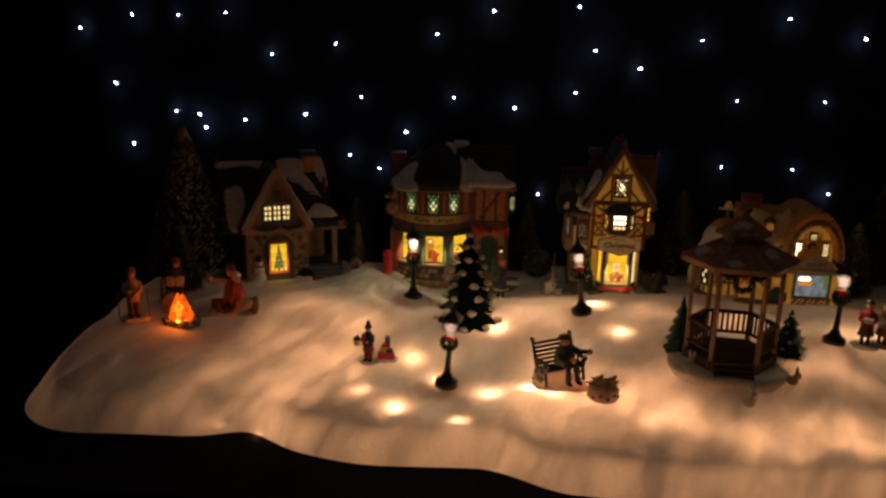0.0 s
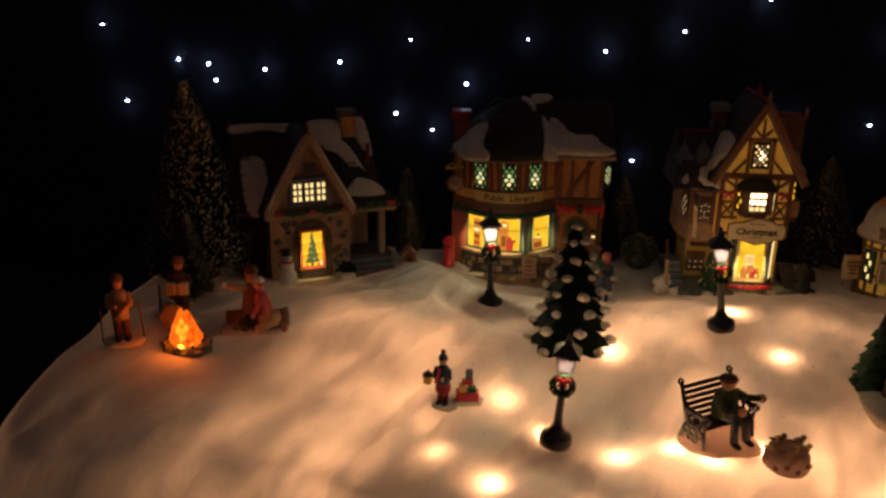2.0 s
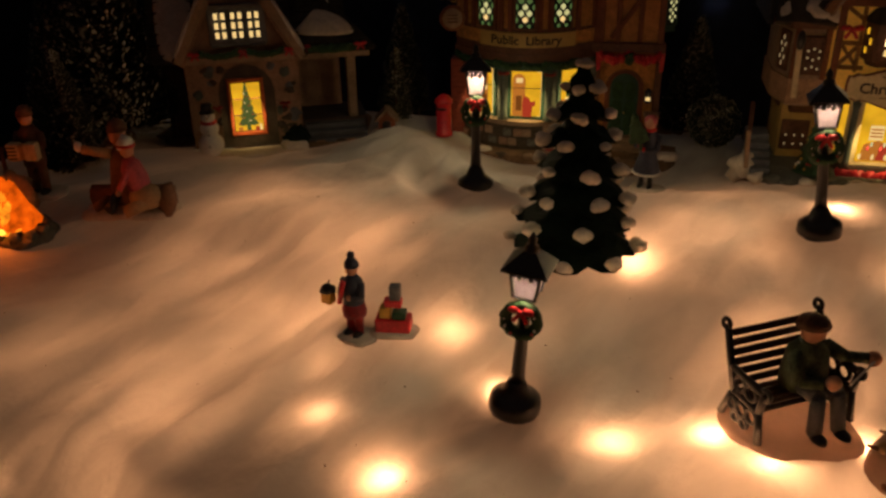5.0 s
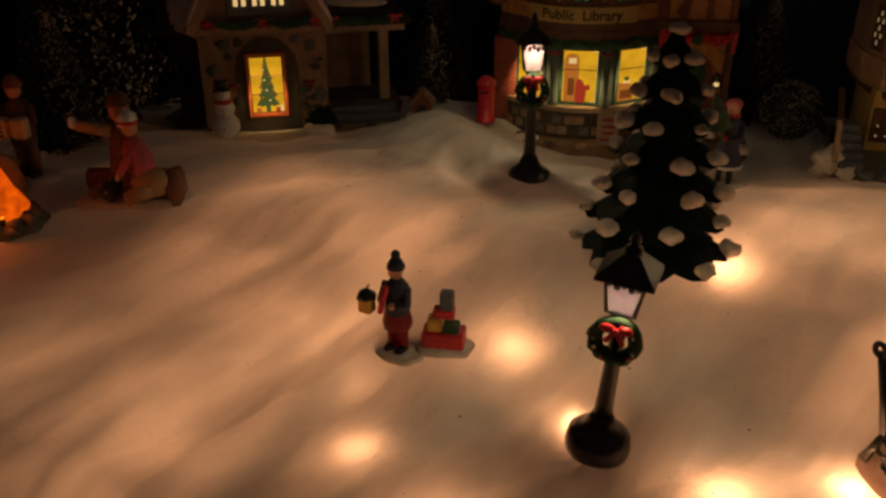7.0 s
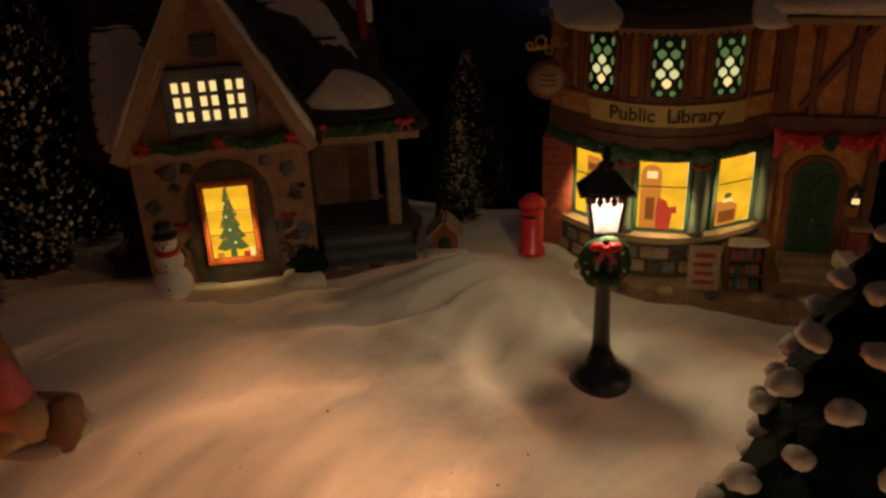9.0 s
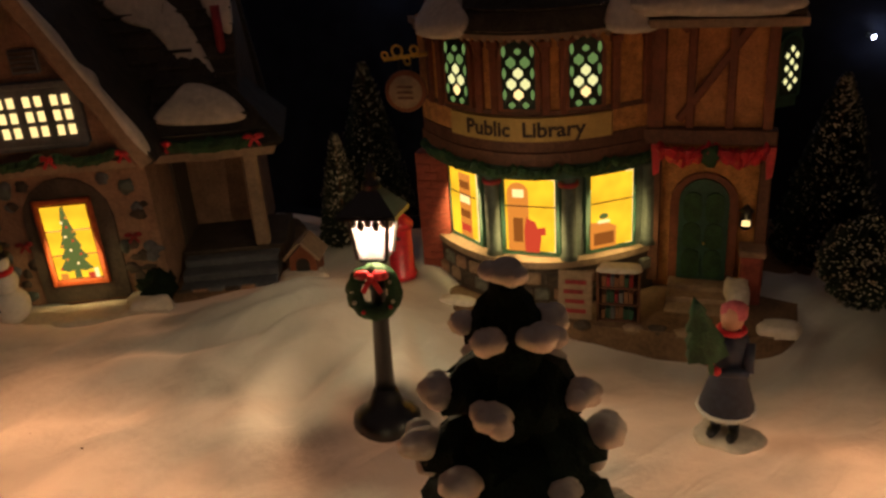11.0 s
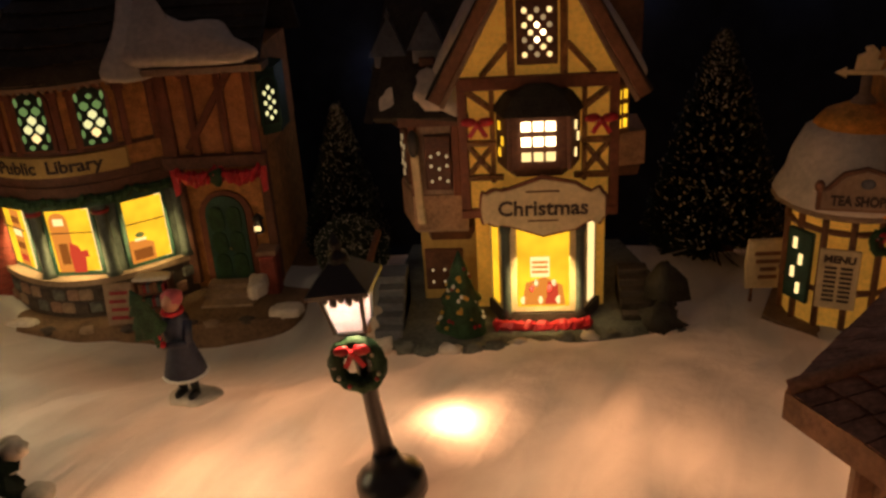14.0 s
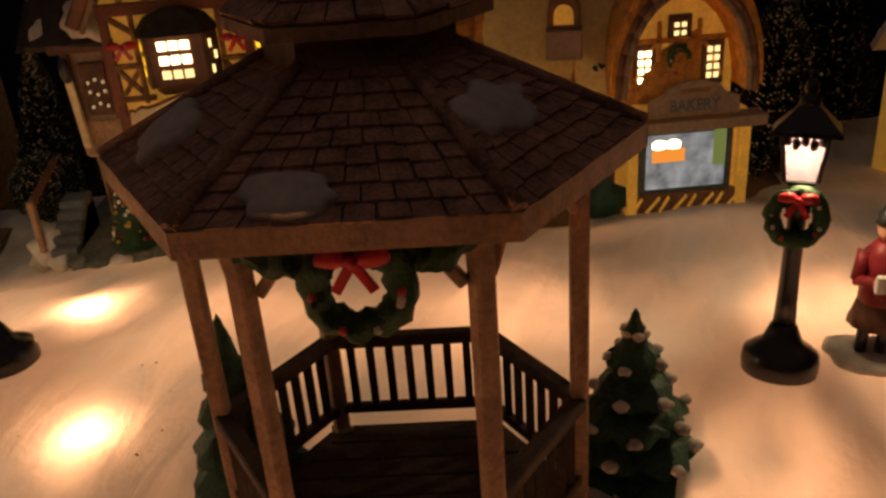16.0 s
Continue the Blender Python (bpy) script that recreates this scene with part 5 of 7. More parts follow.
    for x in (-0.02, 0.026):
        part("sign_arm", B(x - 0.001, x + 0.001, -0.027, -0.004, 0.094, 0.096, bev=0), BLACK, sg)
    # main roof
    r = part("roof", slab([(-0.060, -0.016, 0.153), (-0.060, 0.105, 0.153), (0.0015, 0.105, 0.258), (0.0015, -0.016, 0.258)], 0.006), ROOFD, h, "steep dark roof with snow")
    part("roof_right", slab([(0.063, -0.016, 0.153), (0.063, 0.105, 0.153), (0.0015, 0.105, 0.258), (0.0015, -0.016, 0.258)], 0.006), ROOFD, r)
    for s in (-1, 1):
        x = 0.0015 + s * 0.0615
        part("bargeboard", beam((x, -0.018, 0.154), (0.0015, -0.018, 0.262), 0.0075, 0.005), BROWN, r, "carved brown gable edge")
        part("bargeboard", beam((x - s * 0.004, -0.0155, 0.150), (0.0015, -0.0155, 0.252), 0.003, 0.003), TRIM, r)
    part("snow_patch", patch((-0.046, 0.03, 0.186), (0, 1, 0), (0.06, 0, 0.105), 0.045, 0.026, 0.006, 3, 0.3), PSNOW, r)
    part("snow_patch", patch((0.052, 0.02, 0.180), (0, 1, 0), (-0.06, 0, 0.105), 0.025, 0.024, 0.006, 5, 0.3), PSNOW, r)
    finial(h, 0.0015, -0.014, 0.262, 0.0035, TRIM)
    finial(h, 0.0015, 0.04, 0.262, 0.004, REDD)
    part("ridge_cap", rod((0.0015, -0.01, 0.264), (0.0015, 0.105, 0.264), 0.003), REDD, r)
    part("side_roof", slab([(0.012, 0.045, 0.235), (0.072, 0.045, 0.235), (0.072, 0.09, 0.190), (0.012, 0.09, 0.19)], 0.005), REDD, r, "dark red side roof")
    part("side_gable", prism([(0.012, 0.14), (0.070, 0.14), (0.070, 0.235), (0.012, 0.235)], 0.046, 0.09), BROWN, h)
    finial(h, 0.07, 0.046, 0.238, 0.0026, TRIM)
    # left wing
    # the wing's lack of glow is put into a darker mustard wall colour
    part("wing_lower", B(-0.078, -0.04, 0.020, 0.095, 0, 0.062), SIGNY, h, "lower wing wall")
    part("wing_upper", column([(-0.089, 0.040), (-0.078, 0.006), (-0.044, 0.006), (-0.044, 0.10), (-0.089, 0.10)], 0.062, 0.142), TRIM, h, "pale brown jettied wing")
    part("wing_skirt", column([(-0.0905, 0.039), (-0.079, 0.0045), (-0.044, 0.0045), (-0.044, 0.10), (-0.0905, 0.10)], 0.064, 0.088), WEATH, h, "brown boarded skirt")
    part("wing_foot", column([(-0.080, 0.04), (-0.070, 0.016), (-0.044, 0.016), (-0.044, 0.10), (-0.084, 0.10)], 0.052, 0.064, 1.18, (-0.07, 0.06)), WOODD, h)
    for x0, x1 in ((-0.070, -0.053),):
        wl = part("window", B(x0, x1, 0.0035, 0.007, 0.092, 0.128), WOODD, h, "dark leaded window")
        for i in range(9):
            part("pane", ball((x0 + 0.004 + 0.005 * (i % 3), 0.0033, 0.098 + 0.0055 * (i // 3) * 1.5 + 0.002 * (i % 2)), (0.0013, 0.0005, 0.0013), 6), WINDIM, wl)
    lit_window(h, -0.006, 0.006, 0.096, 0.126, -0.0008, 3, 5, WINDIM, WOODD, 0.0022, m=face_m((-0.089, 0.040), (-0.078, 0.006)), lit=lambda i, j: (i + j) % 2)
    lw = part("window", B(-0.076, -0.050, 0.0175, 0.021, 0.014, 0.044), WOODD, h, "dark lower window")
    for i in range(6):
        part("pane", ball((-0.071 + 0.008 * (i % 3), 0.0172, 0.02 + 0.009 * (i // 3)), (0.0012, 0.0005, 0.0012), 6), WINDIM, lw)
    for x in (-0.077, -0.050):
        T((x, 0.0045, 0.088), (x, 0.0045, 0.142), 0.005)
    part("shop_post", beam((-0.0735, -0.004, 0.072), (-0.0755, -0.004, 0.118), 0.005, 0.003), CREAM, h, "narrow hanging side sign")
    part("side_lamp", ball((-0.0755, -0.006, 0.126), (0.004, 0.004, 0.009), 8), BLACK, h)
    wr = part("wing_roof", slab([(-0.099, 0.002, 0.138), (-0.040, -0.004, 0.138), (-0.040, 0.060, 0.205), (-0.090, 0.060, 0.205)], 0.006), ROOFD, h, "dark wing roof")
    part("wing_roof_side", slab([(-0.101, 0.0, 0.138), (-0.101, 0.11, 0.138), (-0.090, 0.10, 0.205), (-0.090, 0.060, 0.205)], 0.005), ROOFD, wr)
    part("wing_eave", column([(-0.101, 0.036), (-0.084, -0.004), (-0.044, -0.004), (-0.044, 0.10), (-0.101, 0.10)], 0.136, 0.142), WOODD, wr)
    part("ridge_cap", rod((-0.090, 0.061, 0.209), (-0.040, 0.061, 0.209), 0.003), REDD, wr)
    for x, y, z in ((-0.091, 0.030, 0.152), (-0.066, 0.024, 0.156)):
        dm = part("dormer", moved(B(-0.009, 0.009, -0.004, 0.02, 0, 0.024), x, y, z), BLUEG, wr, "small grey dormer")
        part("dormer_roof", moved(column([(-0.012, -0.008), (0.012, -0.008), (0.012, 0.022), (-0.012, 0.022)], 0.023, 0.044, 0.08, (0, 0.006)), x, y, z), BLUEG, dm)
        part("dormer_window", moved(B(-0.005, 0.005, -0.006, -0.004, 0.006, 0.018), x, y, z), WOODD, dm)
    finial(wr, -0.091, 0.036, 0.194, 0.002, BLUEG)
    part("snow_patch", patch((-0.088, 0.010, 0.150), (1, 0, 0), (0, 0.06, 0.067), 0.009, 0.011, 0.005, 2, 0.3), PSNOW, wr)
    part("snow_patch", patch((-0.055, 0.006, 0.154), (1, 0, 0), (0, 0.06, 0.067), 0.018, 0.016, 0.006, 6, 0.3), PSNOW, wr)
    c = part("chimney", B(-0.047, -0.029, 0.075, 0.093, 0.15, 0.235, bev=0.001), BRICKR, h, "red brick chimney with blue-grey cap")
    part("chimney_band", B(-0.049, -0.027, 0.073, 0.095, 0.212, 0.220), BLUEG, c)
    part("chimney_cap", B(-0.051, -0.025, 0.071, 0.097, 0.234, 0.246, bev=0.002), BLUEG, c)
    # right balcony
    part("balcony", column([(0.050, 0.015), (0.070, 0.020), (0.070, 0.06), (0.050, 0.06)], 0.100, 0.122), WEATH, h, "brown side balcony")
    part("balcony_foot", column([(0.050, 0.02), (0.066, 0.022), (0.066, 0.055), (0.050, 0.055)], 0.092, 0.100, 1.1, (0.05, 0.04)), WOODD, h)
    part("side_bay", column([(0.050, 0.004), (0.058, 0.010), (0.058, 0.030), (0.050, 0.034)], 0.124, 0.156), WOODD, h, "dark side bay with lit panes")
    for z in (0.128, 0.137, 0.146):
        for x in (0.0512, 0.0552):
            part("side_pane", B(x - 0.0012, x + 0.0012, 0.0040 + (x - 0.050) * 0.75 - 0.0012, 0.0040 + (x - 0.050) * 0.75 + 0.001, z, z + 0.0055, bev=0), WIN, h)
    # stairs and rocks at the sides
    for i in range(5):
        part("stair", B(-0.106, -0.088, -0.036 + 0.009 * i, 0.02, 0.004, 0.011 + 0.0055 * i), BLUEG, h, "blue-grey stair")
        part("stair", B(0.054, 0.074, -0.018 + 0.008 * i, 0.024, 0.004, 0.010 + 0.0045 * i), STONED, h, "dark stone stair")
    part("stair_rail", beam((-0.110, -0.034, 0.010), (-0.112, -0.030, 0.046), 0.004, 0.006), WEATH, h)
    part("stair_rail", beam((-0.111, -0.030, 0.044), (-0.106, 0.015, 0.060), 0.004, 0.004), WOODD, h)
    part("rock", ball((0.076, -0.024, 0.008), (0.013, 0.012, 0.011), 10, 0.4, 4), ROOFD, h)
    part("rock", ball((0.082, 0.002, 0.014), (0.012, 0.018, 0.020), 10, 0.4, 6), ROOFD, h)
    part("rock", ball((-0.112, -0.02, 0.006), (0.014, 0.014, 0.012), 10, 0.4, 8), PSNOW, h)
    # small decorated tree
    tr = part("small_tree", jagged(lathe([(0.012, 0.006), (0.0165, 0.008), (0.010, 0.018), (0.0142, 0.0175), (0.008, 0.028), (0.0118, 0.0275), (0.006, 0.038), (0.009, 0.0375), (0.004, 0.048), (0.006, 0.0475), (0, 0.063)], 18), 0.22), GREEN, h, "small green tree with gold balls")
    tr.matrix_basis = pose(-0.050, -0.026, 0)
    for i in range(44):
        a, z = random.uniform(0, 6.28), random.uniform(0.008, 0.054)
        k = 0.0180 * (1 - z / 0.070)
        part("bauble", ball((k * math.cos(a), k * math.sin(a), z), 0.0014, 6), (GOLD, GOLD, WHITE, REDD)[i % 4], tr)
    return h


christmas_shop(pose(0.276, 1.148, 0.018, 0, 0, 0))
window_light(pose(0.276, 1.148, 0.018) @ pose(0.003, -0.0222, 0.047, 68, 0, 0), 0.034, 0.050, 0.045, "light that falls out of the lit shop window")


# ---- thatched bakery and tea shop ----
def bakery(m):
    h = thing("bakery", "yellow thatched bakery and tea shop model with round roof, lit", "model house", m)
    part("base", column([(-0.20, 0.03), (-0.15, -0.010), (-0.06, -0.018), (0.055, -0.022), (0.07, 0.02), (0.07, 0.14), (-0.18, 0.14)], -0.014, 0.004, 0.98), DBROWN, h)
    part("snow_drift", patch((-0.01, -0.020, 0.0), (1, 0, 0), (0, 1, 0), 0.075, 0.012, 0.007, 3, 0.15), PSNOW, h, "snow at the foot of the wall")
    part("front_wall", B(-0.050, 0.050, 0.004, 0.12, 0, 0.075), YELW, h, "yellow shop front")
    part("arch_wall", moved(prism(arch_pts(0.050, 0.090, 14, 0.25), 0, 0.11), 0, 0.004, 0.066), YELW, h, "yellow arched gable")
    w = lit_window(h, -0.036, 0.034, 0.018, 0.062, 0.003, 1, 1, WINBL, GREYG, 0.003)
    for i, x in enumerate((-0.024, -0.012)):
        part("picture", ball((x, 0.0008, 0.053), (0.0065, 0.0004, 0.004), 8), WINB, w, "bright cakes behind the shop glass")
    part("picture", B(-0.030, -0.002, 0.0006, 0.0011, 0.040, 0.050, bev=0), WINO, w)
    part("picture", B(0.022, 0.032, 0.0006, 0.0011, 0.035, 0.062, bev=0), WINGR, w)
    part("plinth", B(-0.050, 0.050, -0.001, 0.006, 0, 0.016), BROWN, h)
    for i in range(8):
        part("plinth_brace", beam((-0.046 + 0.0116 * i, -0.002, 0.002), (-0.046 + 0.0116 * (i + 1), -0.002, 0.014) if i % 2 else (-0.038 + 0.0116 * i, -0.002, 0.014), 0.002, 0.002), YELW, h)
    for x in (-0.047, 0.047):
        part("post", B(x - 0.0045, x + 0.0045, -0.003, 0.006, 0, 0.067), YELW, h)
    part("eave_beam", B(-0.060, 0.060, -0.012, 0.006, 0.066, 0.074), TRIM, h, "pale beam over the shop window")
    sp = [(-0.037, 0), (0.037, 0), (0.037, 0.012), (0.026, 0.015), (0.020, 0.021), (0.006, 0.0245), (-0.006, 0.0245), (-0.020, 0.021), (-0.026, 0.015), (-0.037, 0.012)]
    s = part("sign", moved(prism(sp, -0.003, 0), 0, -0.005, 0.076), TRIM, h, "pale shaped sign")
    letters("BAKERY", 0.0115, BLUEG, s, pose(0, -0.0083, 0.0835, 90, 0, 0), 0.0003)
    part("writing_bar", B(-0.012, 0.012, -0.0086, -0.0079, 0.0925, 0.0955, bev=0), BROWN, s)
    for x in (-0.031, 0.031):
        lit_window(h, x - 0.0065, x + 0.0065, 0.098, 0.122, 0.003, 2, 4, WINB if x < 0 else WINP, WOODD, 0.0022)
    lit_window(h, -0.0065, 0.0065, 0.129, 0.140, 0.003, 2, 2, WINP, WOODD, 0.0025)
    wreath(h, 0.0085, 0.0030, pose(0, 0.001, 0.113), 4, False)
    for p, q in (((-0.045, 0.127), (0.045, 0.127)), ((-0.018, 0.10), (-0.018, 0.140)), ((0.018, 0.10), (0.018, 0.140)), ((-0.040, 0.10), (-0.022, 0.125)), ((0.040, 0.10), (0.022, 0.125))):
        part("timber", beam((p[0], 0.003, p[1]), (q[0], 0.003, q[1]), 0.0035, 0.003), THATCH, h)
    # arched thatch over the gable: a shell between two arches
    outer, inner = arch_pts(0.068, 0.116, 16, 0.25)[2:], arch_pts(0.0535, 0.094, 16, 0.25)[2:]
    bm = bmesh.new()
    rows = []
    for (a, b) in zip(outer, inner):
        rows.append([bm.verts.new((a[0], -0.016, a[1])), bm.verts.new((a[0] * 1.02, 0.125, a[1] * 1.0)), bm.verts.new((b[0], 0.125, b[1])), bm.verts.new((b[0], -0.016, b[1]))])
    for a, b in zip(rows, rows[1:]):
        for i in range(4):
            bm.faces.new((a[i], a[(i + 1) % 4], b[(i + 1) % 4], b[i])).smooth = False
    bm.faces.new(rows[0]), bm.faces.new(rows[-1][::-1])
    bmesh.ops.recalc_face_normals(bm, faces=bm.faces[:])
    r = part("thatch_arch", moved(bm, 0, 0, 0.066), THATCH, h, "ochre thatch arch")
    for k, rr in ((0.0, 0.056), (1.0, 0.061)):
        pts = arch_pts(rr, 0.098 + 0.005 * k, 16, 0.25)[2:]
        bm = bmesh.new()
        for a, b in zip(pts, pts[1:]):
            merge(bm, rod((a[0], -0.017, a[1]), (b[0], -0.017, b[1]), 0.003, seg=6))
        part("arch_moulding", moved(bm, 0, 0, 0.066), BROWN if k else TRIM, r)
    for o in h.children:
        if o.name.split(".")[0] not in ("base", "snow_drift"):
            upper = max((o.matrix_basis @ Vector(c)).z for c in o.bound_box) > 0.105
            o.matrix_basis = pose(-0.004 - 0.008 * upper, 0.0155, 0.004, 0, 0, 12) @ Matrix.Diagonal((0.70 if upper else 0.78, 0.92, 0.90, 1)) @ o.matrix_basis
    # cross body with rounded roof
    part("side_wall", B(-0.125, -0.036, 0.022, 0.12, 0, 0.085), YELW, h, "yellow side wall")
    prof = [(0.010, 0.080), (0.012, 0.10), (0.022, 0.125), (0.042, 0.150), (0.068, 0.164), (0.092, 0.160), (0.13, 0.12), (0.138, 0.08)]
    bm = bmesh.new()
    cols = [[bm.verts.new((x, y, z)) for y, z in prof] for x in (-0.14, -0.10, -0.05, 0.0)]
    for a, b in zip(cols, cols[1:]):
        for i in range(len(prof) - 1):
            bm.faces.new((a[i], b[i], b[i + 1], a[i + 1])).smooth = True
        bm.faces.new((a[-1], b[-1], b[0], a[0]))
    bm.faces.new(cols[0][::-1]), bm.faces.new(cols[-1])
    bmesh.ops.recalc_face_normals(bm, faces=bm.faces[:])
    r2 = part("thatch_roof", bm, THATCH, h, "ochre thatched roof with snow")
    part("snow_patch", patch((-0.105, 0.019, 0.118), (1, 0, 0), (0, 0.03, 0.05), 0.030, 0.042, 0.006, 3, 0.22), YSNOW, r2)
    part("snow_patch", patch((-0.058, 0.021, 0.122), (1, 0, 0), (0, 0.03, 0.05), 0.020, 0.042, 0.006, 8, 0.22), YSNOW, r2)
    part("snow_patch", patch((0.058, 0.05, 0.142), (0, 1, 0), (0.03, 0, -0.06), 0.04, 0.028, 0.006, 9, 0.22), YSNOW, r)
    d = part("dormer", B(-0.094, -0.072, 0.0, 0.04, 0.112, 0.130), TRIM, r2, "small dormer")
    part("dormer_arch", moved(prism(arch_pts(0.010, 0.020), -0.002, 0.03), -0.083, 0.006, 0.130), BROWN, d)
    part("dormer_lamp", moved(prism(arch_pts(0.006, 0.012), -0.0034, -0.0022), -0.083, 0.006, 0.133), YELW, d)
    c = part("chimney", B(-0.128, -0.100, 0.060, 0.086, 0.11, 0.170, bev=0.001), BRICKO, h, "orange brick chimney")
    brickwork(c, -0.1275, -0.1005, 0.0598, 0.135, 0.168, 8, BRICKO)
    part("chimney_cap", B(-0.132, -0.096, 0.056, 0.090, 0.168, 0.179, bev=0.002), BRICKR, c)
    wreath(h, 0.0075, 0.0026, pose(-0.060, 0.006, 0.098), 6, False)
    for x in (-0.122, -0.095, -0.070, -0.052):
        part("timber", B(x - 0.002, x + 0.002, 0.018, 0.024, 0, 0.084), BROWN, h)
    for z in (0.05, 0.08):
        part("timber", B(-0.125, -0.05, 0.0185, 0.024, z - 0.002, z + 0.002), BROWN, h)
    part("shrub", ball((-0.058, 0.010, 0.014), (0.012, 0.010, 0.016), 10, 0.4, 3), GREENP, h)
    # round tea shop tower
    tx, ty = -0.152, 0.052
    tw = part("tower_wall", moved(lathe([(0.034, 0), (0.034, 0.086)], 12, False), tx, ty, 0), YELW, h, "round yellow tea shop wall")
    tr = part("tower_roof", moved(lathe([(0.043, 0.079), (0.045, 0.083), (0.039, 0.094), (0.0365, 0.106), (0.030, 0.120), (0.017, 0.129), (0, 0.131)], 18), tx, ty, 0), PSNOW, h, "snow-covered bell roof")
    part("tower_cap", moved(lathe([(0.026, 0.1235), (0.02, 0.1305), (0.007, 0.136), (0, 0.137)], 14), tx, ty, 0), THATCH, tr)
    part("eave_ring", moved(lathe([(0.041, 0.076), (0.0455, 0.079), (0.041, 0.083)], 18), tx, ty, 0), TRIM, tr)
    sp = [(-0.027, 0), (0.027, 0), (0.027, 0.010), (0.022, 0.011), (0.013, 0.019), (0, 0.022), (-0.013, 0.019), (-0.022, 0.011), (-0.027, 0.010)]
    s = part("sign", moved(prism(sp, -0.002, 0.002), 0, 0, 0), BROWN, h, "arched tea shop sign")
    s.matrix_basis = pose(tx + 0.0, ty - 0.047, 0.086) @ Matrix.Diagonal((0.88, 1, 1.15, 1))
    part("sign_face", prism([(x * 0.9, 0.0012 + z * 0.88) for x, z in sp], -0.0032, -0.0018), TRIM, s)
    letters("TEA SHOPPE", 0.0068, INK, s, pose(0, -0.0034, 0.0055, 90, 0, 0), 0.0003)
    for x in (-0.026, 0.026):
        part("scroll", ball((x, -0.001, 0.012), 0.0032, 8), BROWN, s)
    part("teapot", ball((0.001, -0.0034, 0.0145), (0.0042, 0.0006, 0.0026), 8), BLUEG, s)
    for i in range(-3, 4):
        a = math.radians(-90 + 26 * i)
        p = (tx + 0.0345 * math.cos(a), ty + 0.0345 * math.sin(a))
        part("timber", rod((p[0], p[1], 0), (p[0], p[1], 0.080), 0.002), BROWN, h)
    for z in (0.028, 0.066):
        part("timber", moved(lathe([(0.0338, z - 0.002), (0.0358, z - 0.001), (0.0358, z + 0.001), (0.0338, z + 0.002)], 18), tx, ty, 0), BROWN, h)
    mn = part("menu", B(-0.011, 0.011, -0.0012, 0.0012, 0.024, 0.062), CREAM, h, "cream menu board")
    mn.matrix_basis = pose(tx - 0.006, ty - 0.038, -0.004, 0, 0, -6)
    letters("MENU", 0.0062, INK, mn, pose(0, -0.0014, 0.056, 90, 0, 0), 0.0003)
    for i in range(8):
        for x in (-0.0075, 0.001):
            part("writing_bar", B(x, x + 0.0065, -0.0017, -0.0011, 0.029 + 0.003 * i, 0.0305 + 0.003 * i, bev=0), INK, mn)
    lit_window(h, -0.005, 0.005, 0.022, 0.060, -0.0415, 2, 4, WINP, GREENP, 0.0025, m=pose(tx + 0.003, ty + 0.004, 0, 0, 0, -46), lit=lambda i, j: (i + j) % 2)
    wreath(h, 0.0065, 0.0026, pose(tx + 0.016, ty - 0.036, 0.064, 0, 0, 22), 8)
    v = part("vane_post", moved(lathe([(0.008, 0.135), (0.006, 0.138), (0.003, 0.141), (0.0028, 0.151)], 10), tx, ty, 0), TRIM, h, "cream weather vane with teapot")
    part("vane_arrow", moved(prism([(-0.017, 0), (-0.011, 0.003), (-0.011, 0.0012), (0.008, 0.0012), (0.010, 0.0035), (0.016, 0.0035), (0.014, 0), (0.016, -0.0035), (0.010, -0.0035), (0.008, -0.0012), (-0.011, -0.0012), (-0.011, -0.003)], -0.0012, 0.0012), tx, ty, 0.153), CREAM, v)
    part("vane_pot", moved(prism([(-0.007, 0), (0.006, 0), (0.008, 0.006), (0.004, 0.006), (0.005, 0.010), (0.001, 0.014), (-0.003, 0.013), (-0.002, 0.010), (-0.006, 0.008)], -0.0015, 0.0015), tx, ty, 0.1545), CREAM, v)
    return h


bakery(pose(0.600, 1.052, 0.024, 0, 0, -14))


# ---- gazebo ----
def hexagon(r, turn=0):
    return [(r * math.cos(math.radians(60 * k + turn)), r * math.sin(math.radians(60 * k + turn))) for k in range(6)]


